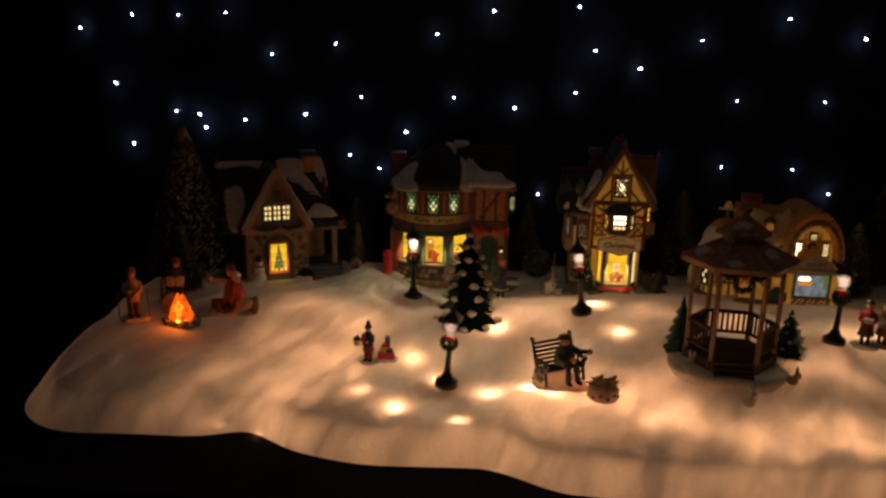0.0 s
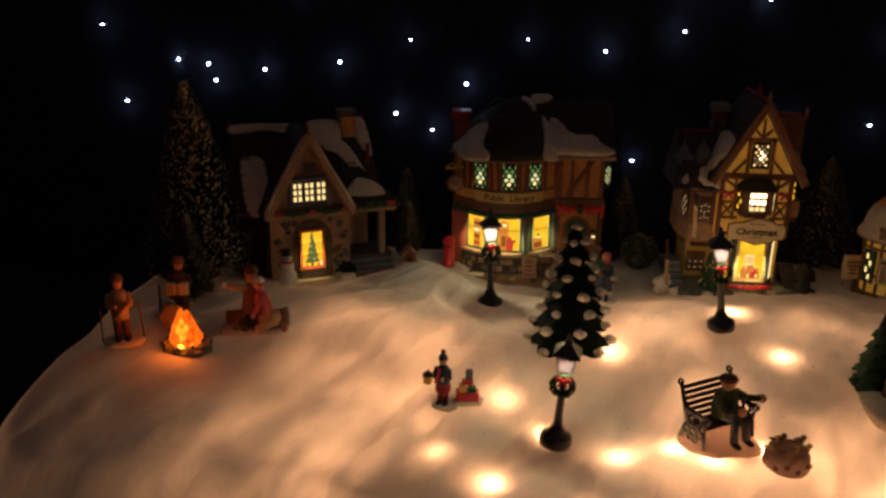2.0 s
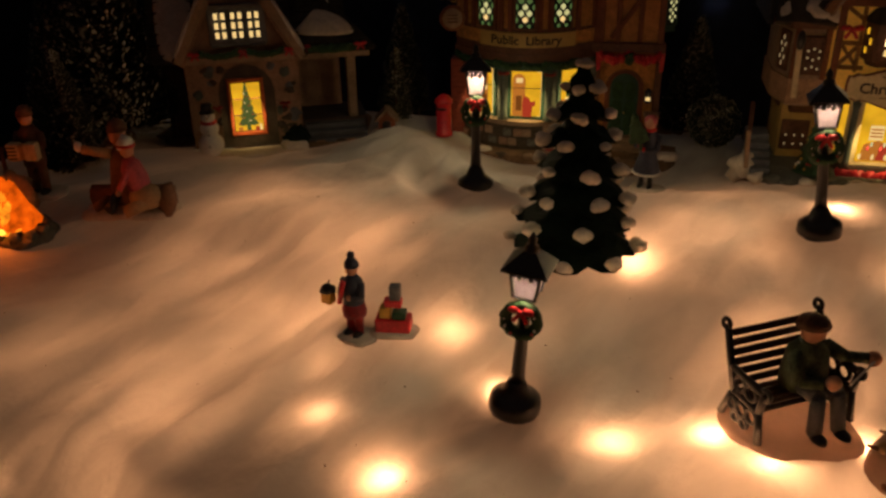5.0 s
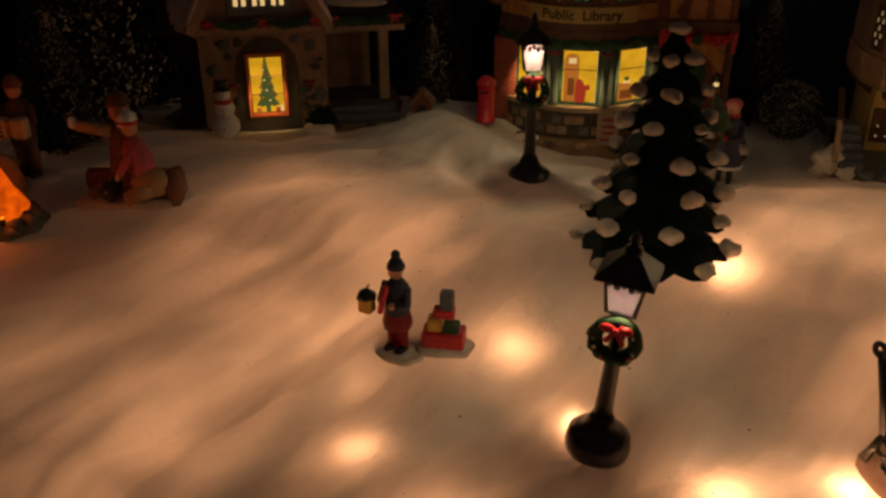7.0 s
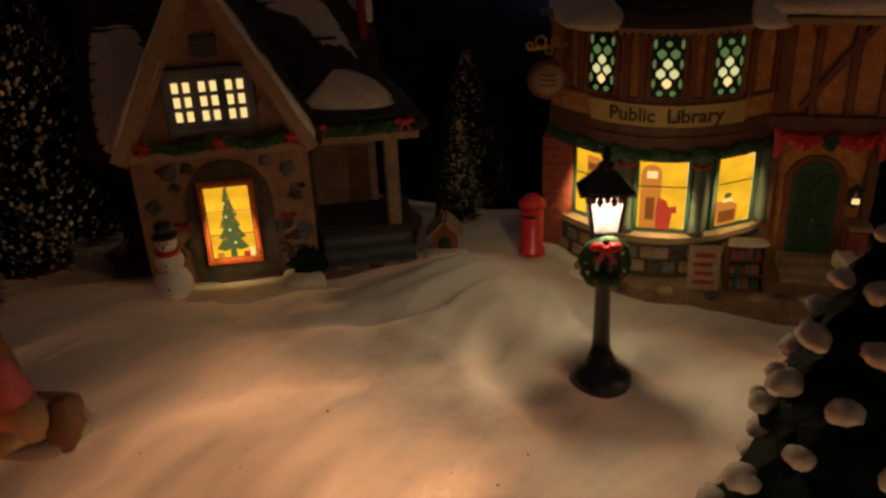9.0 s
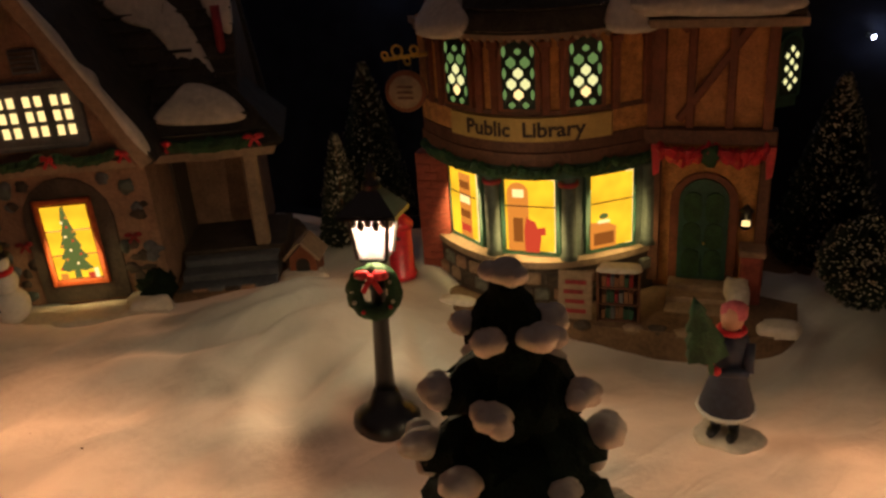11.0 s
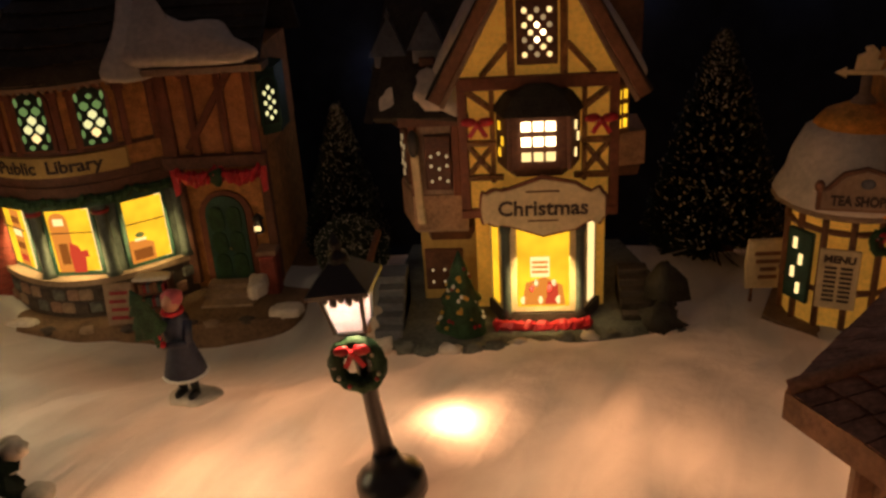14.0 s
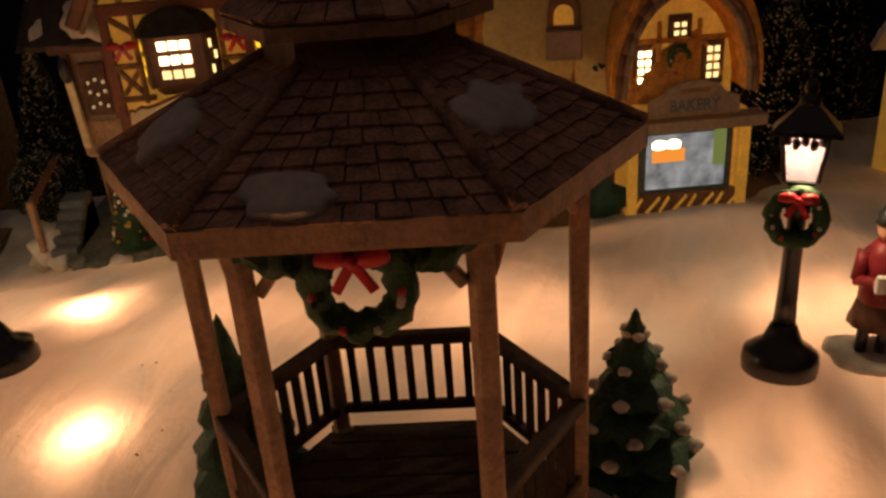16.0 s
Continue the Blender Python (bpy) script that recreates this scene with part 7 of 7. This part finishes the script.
def figures():
    u = 0.083 / 7.2
    figure("standing_figurine", standing(0.083, 0, 1, 2, [(rod((-0.006, -0.013, 0.035), (0.010, -0.014, 0.052), 0.0022), 11), (rod((0.022, 0.004, 0), (0.020, 0.002, 0.045), 0.001), 11), (rod((-0.022, 0.006, 0), (-0.021, 0.004, 0.042), 0.001), 11)]), MATS(TAN, WOODD, BROWN), "small painted figurine in tan coat and brown hat beside the fire", at(-0.478, 0.822, 25))
    figure("accordion_figurine", standing(0.081, 0, 1, 2, [(box(bmesh.new(), -0.0125, -0.002, -0.019, -0.010, 0.037, 0.052, 0.001), 10), (box(bmesh.new(), 0.002, 0.0125, -0.019, -0.010, 0.037, 0.052, 0.001), 10), (box(bmesh.new(), -0.003, 0.003, -0.018, -0.011, 0.038, 0.051, 0.0008), 9), *[(box(bmesh.new(), -0.0115, -0.004, -0.0196, -0.0188, 0.039 + 0.0032 * i, 0.0402 + 0.0032 * i, 0), 4) for i in range(4)]]), [*MATS(WOODD, BROWN, BROWN)[:10], CREAM, BROWN], "small painted figurine holding a white accordion", at(-0.440, 0.898, 12))
    seat = [(patch((0, 0, 0), (1, 0, 0), (0, 1, 0), 0.036, 0.020, 0.004, 5, 0.15), 5), (rod((-0.03, 0.004, 0.009), (0.034, -0.002, 0.009), 0.007, 0.0085), 11),
            (lathe([(0.013, 0.008), (0.012, 0.02), (0.009, 0.036), (0.005, 0.042)], 12), 0), (ball((0, -0.001, 0.049), 0.0068, 10), 3), (lathe([(0.0085, 0.052), (0.006, 0.057), (0, 0.060)], 10), 2),
            (rod((-0.006, -0.004, 0.038), (-0.026, -0.010, 0.043), 0.0035, 0.0028), 9), (ball((-0.028, -0.010, 0.0445), 0.0033, 8), 10), (rod((-0.004, -0.008, 0.014), (-0.010, -0.020, 0.006), 0.004), 4)]
    jacket = lathe([(0.0085, 0.0), (0.0092, 0.008), (0.0078, 0.018), (0.0035, 0.023)], 12)
    seat += [(moved(jacket, 0.015, -0.010, 0.016, 8, -16, 0), 1), (ball((0.009, -0.011, 0.043), 0.0056, 10), 3), (moved(lathe([(0.0070, 0.0), (0.0062, 0.004), (0, 0.008)], 10), 0.009, -0.011, 0.0445, 0, -12, 0), 10),
             (rod((0.013, -0.016, 0.034), (0.002, -0.022, 0.020), 0.0032, 0.0024), 1), (ball((0.001, -0.0225, 0.0185), 0.0024, 8), 3), (moved(torus(0.0062, 0.0012, 14, 5), 0.009, -0.011, 0.0455, 90, 0, 0), 6),
             (ball((0.019, -0.013, 0.013), (0.014, 0.010, 0.0085), 10), 9), (rod((0.020, -0.018, 0.011), (0.004, -0.024, 0.006), 0.005, 0.004), 9), (ball((0.033, -0.008, 0.010), (0.009, 0.011, 0.010), 10, 0.2), 11), (rod((-0.012, -0.010, 0.010), (-0.020, -0.020, 0.008), 0.0038, 0.003), 11)]
    figure("seated_couple_figurine", seat, MATS(BROWN, PLAID, WOODD), "painted pair of seated figurines, one in red, by the fire", at(-0.350, 0.892, 14) @ Matrix.Diagonal((1.05, 1.1, 1.35, 1)))
    figure("tan_sack", [(ball((0, 0, 0.014), (0.017, 0.012, 0.018), 14, 0.22, 3), 0)], [TAN], "small tan sack lying by the campfire", at(-0.437, 0.865), "sack")
    figure("wooden_stake", [(rod((0, 0, -0.002), (0.002, 0, 0.046), 0.0022, 0.0016), 0)], [WOODD], "thin dark wooden stake standing in the snow", at(-0.462, 0.885), "stake")
    # lantern child and sled of parcels
    figure("lantern_child_figurine", standing(0.060, 0, 1, 2, [(torus(0.0042, 0.0019, 12, 6), 6), (ball((0.0, 0.0, 0.0612), 0.0026, 8), 2), (box(bmesh.new(), -0.0165, -0.0085, -0.0145, -0.0075, 0.0275, 0.0365, 0.0008), 7), (moved(lathe([(0.0062, 0), (0.005, 0.0025), (0.0015, 0.005), (0, 0.0055)], 6), -0.0125, -0.011, 0.0365), 4), (rod((-0.001, -0.0088, 0.045), (-0.004, -0.0105, 0.029), 0.0019, 0.0016), 6), (lathe([(0.0080, 0.0165), (0.0085, 0.020), (0.0072, 0.026)], 12), 1), (rod((-0.0125, -0.011, 0.040), (-0.0115, -0.010, 0.044), 0.0005), 4)]), MATS(COALB, REDD, COALB), "small painted child figurine with dark coat and gold lantern", at(-0.113, 0.779, -18))
    bpy.context.view_layer.update()
    pcs = [(box(bmesh.new(), -0.012, 0.012, -0.007, 0.007, 0.002, 0.012, 0.001), 6), (patch((0, 0, 0), (1, 0, 0), (0, 1, 0), 0.016, 0.010, 0.003, 2, 0.15), 5)]
    pcs += [(box(bmesh.new(), -0.009, -0.001, -0.005, 0.004, 0.012, 0.020, 0.0008), 7), (box(bmesh.new(), 0.000, 0.009, -0.006, 0.003, 0.012, 0.0175, 0.0008), 8), (box(bmesh.new(), -0.006, 0.006, -0.003, 0.005, 0.0195, 0.025, 0.0008), 6), (box(bmesh.new(), -0.002, 0.0055, -0.003, 0.004, 0.025, 0.036, 0.0008), 2)]
    figure("parcel_sled", pcs, MATS(RED, RED, BLUEG), "red sled piled with wrapped parcels", at(-0.088, 0.786, 6), "sled")
    # woman carrying a tree
    girl = [(patch((0.002, 0, 0), (1, 0, 0), (0, 1, 0), 0.015, 0.012, 0.004, 6, 0.2), 5)]
    for k in (-1, 1):
        girl += [(rod((k * 0.0042, 0, 0.003), (k * 0.0036, 0, 0.024), 0.0024, 0.0028), 4), (ball((k * 0.0044, -0.003, 0.005), (0.0026, 0.0052, 0.0026), 8), 4)]
    girl += [(lathe([(0.0118, 0.0170), (0.0122, 0.0185), (0.0095, 0.028), (0.0070, 0.037), (0.0080, 0.046), (0.0072, 0.053), (0.0030, 0.0575)], 14), 0), (moved(torus(0.0119, 0.0012, 20, 6), 0, 0, 0.0178, 90, 0, 0), 10),
             (ball((0, -0.001, 0.0625), (0.0050, 0.0052, 0.0058), 10), 3), (ball((0.0004, 0.0012, 0.0645), (0.0060, 0.0058, 0.0056), 12, 0.12), 2), (moved(torus(0.0052, 0.0014, 14, 6), 0, -0.001, 0.0575, 90, 0, 0), 6),
             (rod((0.0075, 0, 0.052), (0.0095, -0.006, 0.041), 0.0026, 0.0022), 0), (rod((0.0095, -0.006, 0.041), (-0.002, -0.0115, 0.041), 0.0022, 0.0019), 0),
             (rod((-0.0075, 0, 0.052), (-0.0100, -0.007, 0.043), 0.0026, 0.0022), 0), (rod((-0.0100, -0.007, 0.043), (-0.004, -0.0115, 0.045), 0.0022, 0.0019), 0), (ball((-0.002, -0.012, 0.042), 0.0021, 8), 6), (ball((-0.005, -0.012, 0.0455), 0.0021, 8), 6)]
    fir_held = jagged(lathe([(0.0015, -0.008), (0.0015, 0.0), (0.0084, 0.001), (0.0056, 0.008), (0.0074, 0.008), (0.0044, 0.015), (0.0058, 0.015), (0.0026, 0.021), (0.0038, 0.021), (0, 0.029)], 14), 0.25)
    girl.append((moved(fir_held, -0.0055, -0.0135, 0.049, 4, -14, 0), 8))
    figure("tree_bearer_figurine", girl, MATS(COALB, COALB, PLAID), "painted figurine in dark skirt and rose hat carrying a fir", at(0.073, 1.043, -12))
    # pair by the far lamp
    figure("caroler_figurine", standing(0.075, 0, 1, 2, [(box(bmesh.new(), -0.006, 0.006, -0.016, -0.013, 0.040, 0.048, 0.0005), 10)], robe=True), MATS(REDD, WOODD, BLACK), "painted caroler figurine in a long dark red coat", at(0.612, 0.872, -20), group="carolers")
    figure("caroler_figurine", standing(0.070, 0, 1, 2, [(box(bmesh.new(), -0.006, 0.006, -0.016, -0.013, 0.038, 0.046, 0.0005), 10)], robe=True), MATS(TAN, BROWN, GREENP), "painted caroler figurine in a tan coat", at(0.640, 0.880, -30), group="carolers")
    figure("caroler_figurine", standing(0.058, 0, 1, 2, robe=True), MATS(GREENP, GREENP, REDD), "short painted caroler figurine in green", at(0.662, 0.862, -30), group="carolers")
    # three moulded shapes on a base
    pcs = [(lathe([(0.019, 0), (0.021, 0.004), (0.020, 0.014), (0.017, 0.021), (0.012, 0.023), (0, 0.022)], 18), 0)]
    for i, a in enumerate((0.4, 1.7, 3.0, 4.3, 5.4)):
        x, y, z = 0.015 * math.cos(a), 0.012 * math.sin(a), 0.0235
        pcs += [(ball((x, y, z), (0.0062, 0.0034, 0.0036), 8), 1), (ball((x + 0.0045, y - 0.001, z + 0.0035), 0.0025, 8), 1), (rod((x - 0.004, y, z), (x - 0.010, y + 0.001, z + 0.002), 0.0016, 0.0007), 2)]
    for i in range(6):
        a = 3.6 + i * 0.5
        pcs.append((ball((0.0195 * math.cos(a), 0.0195 * math.sin(a), 0.007 + 0.004 * (i % 2)), (0.003, 0.003, 0.0025), 8), 2))
    figure("bird_ornament", pcs, [MOUND, TAN, BROWN], "small moulded brown ornament on a snow base", at(0.214, 0.703, 20), "ornament")
    for x, y, s, turn in ((0.345, 0.782, 1.1, -30), (0.403, 0.700, 1.2, 20), (0.470, 0.745, 1.0, 60)):
        figure("rabbit_ornament", [(ball((0, 0, 0.007 * s), (0.006 * s, 0.008 * s, 0.007 * s), 10), 0), (ball((0, -0.006 * s, 0.015 * s), 0.0048 * s, 8), 0), (rod((-0.002 * s, -0.005 * s, 0.018 * s), (-0.003 * s, -0.004 * s, 0.027 * s), 0.0015 * s), 0), (rod((0.002 * s, -0.005 * s, 0.018 * s), (0.003 * s, -0.004 * s, 0.027 * s), 0.0015 * s), 0)], [PSNOW if x < 0.45 else TAN], "pale moulded rabbit shape beside the gazebo", at(x, y, turn), "ornament", "rabbit ornaments")


figures()


def snowman(m):
    t = thing("snowman", "white snowman with black top hat and red scarf", "snowman", m)
    part("body", ball((0, 0, 0.012), (0.0125, 0.0115, 0.0125), 14), WHITE, t)
    part("chest", ball((0, 0, 0.028), (0.0092, 0.0085, 0.009), 14), WHITE, t)
    part("head", ball((0, 0, 0.040), (0.0068, 0.0065, 0.0066), 14), WHITE, t)
    part("scarf", moved(torus(0.0062, 0.0018, 16, 6), 0, 0, 0.0345, 90, 0, 0), RED, t, "red scarf")
    hat = part("hat_brim", lathe([(0.0082, 0.0445), (0.0082, 0.0455), (0.0055, 0.046)], 14), BLACK, t)
    part("hat_crown", lathe([(0.0052, 0.0458), (0.0056, 0.053), (0, 0.0532)], 14), BLACK, hat)
    part("nose", rod((0, -0.006, 0.040), (0, -0.0115, 0.0395), 0.001, 0.0002, 6), BRICKO, t)
    for x in (-0.0022, 0.0022):
        part("eye", ball((x, -0.0062, 0.042), 0.0007, 6), BLACK, t)
    for z in (0.024, 0.028, 0.013):
        part("button", ball((0, -0.0086 if z > 0.02 else -0.0117, z), 0.0008, 6), BLACK, t)


snowman(at(-0.349, 1.036, 20, -0.002))


def letter_box(m):
    t = thing("letter_box", "red pillar letter box in the snow by the library", "letter box", m)
    part("body", lathe([(0.0095, 0), (0.0095, 0.003), (0.0082, 0.004), (0.0082, 0.036)], 14), RED, t)
    part("cap", lathe([(0.0098, 0.036), (0.0098, 0.039), (0.005, 0.044), (0, 0.046)], 14), RED, t)
    part("slot", B(-0.0045, 0.0045, -0.0092, -0.0078, 0.030, 0.0318, bev=0), BLACK, t)


letter_box(at(-0.143, 1.170, 0, 0.002))


def kennel(m):
    t = thing("kennel", "small brown kennel with snowy roof beside the porch", "kennel", m)
    part("wall", prism([(-0.009, 0), (0.009, 0), (0.009, 0.013), (0, 0.022), (-0.009, 0.013)], -0.009, 0.009), WOODR, t)
    for s in (-1, 1):
        part("roof", slab([(s * 0.0115, -0.011, 0.0115), (s * 0.0115, 0.011, 0.0115), (0, 0.011, 0.0235), (0, -0.011, 0.0235)], 0.0018), TRIM, t)
    part("door_hole", moved(prism(arch_pts(0.0045, 0.012), -0.0006, 0.0004), 0, -0.0092, 0.001), BLACK, t)
    part("snow_drift", patch((0, -0.010, -0.001), (1, 0, 0), (0, 1, 0), 0.016, 0.010, 0.005, 3, 0.2), PSNOW, t)


kennel(at(-0.199, 1.142, 15, 0.004))


def today_board(m):
    t = thing("notice_board", "cream upright notice board beside the tea shop", "sign board", m)
    part("board", moved(prism([(-0.013, 0), (0.013, 0), (0.0145, 0.018), (0.013, 0.034), (-0.013, 0.034), (-0.0145, 0.018)], -0.0015, 0.0015), 0, 0, 0.010), CREAM, t)
    for i, wd in enumerate((0.006, 0.005, 0.008, 0.009)):
        part("writing_bar", B(-wd, wd, -0.0022, -0.0013, 0.017 + i * 0.0055, 0.0195 + i * 0.0055, bev=0), BROWN, t, "unreadable brown writing")
    for x in (-0.009, 0.009):
        part("leg", rod((x, 0, 0), (x, 0, 0.012), 0.0012), BROWN, t)


today_board(at(0.424, 1.150, 2, 0.004))


def park_bench(m):
    t = thing("park_bench", "dark bench with scrolled black ends and wooden slats", "bench", m)
    for i in range(6):
        part("back_slat", B(-0.031, 0.031, -0.001, 0.001, -0.0020, 0.0020, bev=0.0004), WEATHD, t).matrix_basis = pose(0, 0.0125 + 0.0018 * i, 0.024 + 0.0056 * i, -18, 0, 0)
    for i in range(5):
        part("seat_slat", B(-0.031, 0.031, -0.0016, 0.0016, -0.001, 0.001, bev=0.0004), WEATHD, t).matrix_basis = pose(0, -0.010 + 0.0046 * i, 0.0205, 0, 0, 0)
    for s in (-1, 1):
        bm = bmesh.new()
        x = s * 0.032
        for p, q in (((x, -0.014, 0), (x, -0.011, 0.020)), ((x, -0.011, 0.020), (x, -0.013, 0.033)), ((x, -0.013, 0.033), (x, 0.014, 0.034)), ((x, -0.011, 0.020), (x, 0.011, 0.020)), ((x, 0.018, 0), (x, 0.011, 0.020)), ((x, 0.011, 0.020), (x, 0.0235, 0.057))):
            merge(bm, rod(p, q, 0.0024, 0.0020, 8))
        for y, z, r in ((-0.006, 0.013, 0.0042), (0.002, 0.012, 0.0040), (0.010, 0.012, 0.0040), (-0.003, 0.027, 0.0046), (0.006, 0.027, 0.0046), (-0.001, 0.005, 0.003), (0.006, 0.005, 0.003), (-0.014, 0.033, 0.0032), (0.0245, 0.057, 0.0030)):
            ring = torus(r, 0.0014, 14, 6)
            ring.transform(pose(x, y, z, 0, 0, 90))
            merge(bm, ring)
        part("bench_end", bm, BLACK, t, "scrolled black iron bench end")
    return t


BX, BY = 0.158, 0.735
BEN = pose(BX, BY, gz(BX, BY) + 0.004, 0, 0, 32)
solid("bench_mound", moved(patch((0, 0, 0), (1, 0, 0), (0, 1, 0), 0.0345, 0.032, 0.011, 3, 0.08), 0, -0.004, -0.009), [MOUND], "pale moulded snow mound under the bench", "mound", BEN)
park_bench(BEN @ Matrix.Diagonal((0.96, 1, 0.95, 1)))
figure("seated_man_figurine", [(lathe([(0.011, 0.020), (0.0115, 0.028), (0.010, 0.040), (0.005, 0.046)], 12), 0), (ball((0, -0.001, 0.052), (0.0062, 0.0062, 0.007), 10), 3), (lathe([(0.0085, 0.0545), (0.0068, 0.058), (0, 0.061)], 10), 2),
                               (rod((-0.005, -0.004, 0.024), (-0.005, -0.018, 0.024), 0.0042), 1), (rod((0.005, -0.004, 0.024), (0.006, -0.018, 0.024), 0.0042), 1), (rod((-0.005, -0.018, 0.024), (-0.005, -0.020, 0.004), 0.0036), 1), (rod((0.006, -0.018, 0.024), (0.008, -0.021, 0.004), 0.0036), 1),
                               (ball((-0.005, -0.023, 0.003), (0.0035, 0.006, 0.003), 8), 4), (ball((0.008, -0.024, 0.003), (0.0035, 0.006, 0.003), 8), 4), (rod((-0.009, -0.001, 0.042), (-0.011, -0.010, 0.030), 0.0035), 0), (rod((-0.011, -0.010, 0.030), (-0.002, -0.016, 0.030), 0.003), 0),
                               (rod((0.009, -0.001, 0.042), (0.017, -0.006, 0.036), 0.0035), 0), (rod((0.017, -0.006, 0.036), (0.026, -0.012, 0.036), 0.003), 0), (ball((0.028, -0.013, 0.036), 0.0040, 8), 3), (ball((0.002, -0.018, 0.031), 0.0040, 8), 3), (rod((0.030, -0.014, 0.037), (0.006, -0.024, 0.033), 0.0006), 10)],
       MATS(mat("olive_coat_paint", (0.075, 0.10, 0.05), 0.55, 0.6, 130, 0.3), BLUEG, WOODD), "painted seated figurine in green coat and flat cap on the bench", BEN @ pose(0.006, 0.001, -0.001) @ Matrix.Diagonal((1.16, 1.08, 1.10, 1)))


def far_cottage(m):
    h = thing("cottage", "yellow cottage model with a lit window beyond the bakery", "model house", m)
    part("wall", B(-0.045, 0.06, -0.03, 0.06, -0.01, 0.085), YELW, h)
    part("roof", slab([(-0.053, -0.038, 0.082), (0.066, -0.038, 0.082), (0.066, 0.015, 0.140), (-0.053, 0.015, 0.140)], 0.006), PSNOW, h, "snow-covered roof")
    part("roof_back", slab([(-0.053, 0.068, 0.082), (0.066, 0.068, 0.082), (0.066, 0.015, 0.140), (-0.053, 0.015, 0.140)], 0.006), PSNOW, h)
    lit_window(h, -0.036, -0.018, 0.03, 0.06, -0.031, 2, 2, WINP, BROWN, 0.002)
    part("post", B(-0.047, -0.041, -0.034, -0.029, -0.01, 0.083), BROWN, h)


far_cottage(pose(0.802, 1.06, 0.026, 0, 0, -8))


# ---- specks of dirt on the batting ----
def specks():
    rnd = random.Random(8)
    verts, faces = [], []
    for i in range(90):
        x, y = rnd.uniform(-0.36, 0.35), rnd.uniform(0.62, 0.95)
        z = snow_height(x, y)
        a, s = rnd.uniform(0, 6.28), rnd.uniform(0.0004, 0.0011)
        c, d = math.cos(a) * s, math.sin(a) * s
        b = len(verts)
        verts += [(x - c, y - d, z + 0.0004), (x + d * 0.4, y - c * 0.4, z + 0.0005), (x + c, y + d, z + 0.0004), (x - d * 0.4, y + c * 0.4, z + 0.0011)]
        faces += [(b, b + 1, b + 3), (b + 1, b + 2, b + 3), (b + 2, b, b + 3)]
    me = bpy.data.meshes.new("dirt_specks")
    me.from_pydata(verts, [], faces)
    me.materials.append(WOODD)
    tagged(new("dirt_specks", me), "tiny dark specks of dirt on the white batting", "dirt", "", "stuff")


specks()
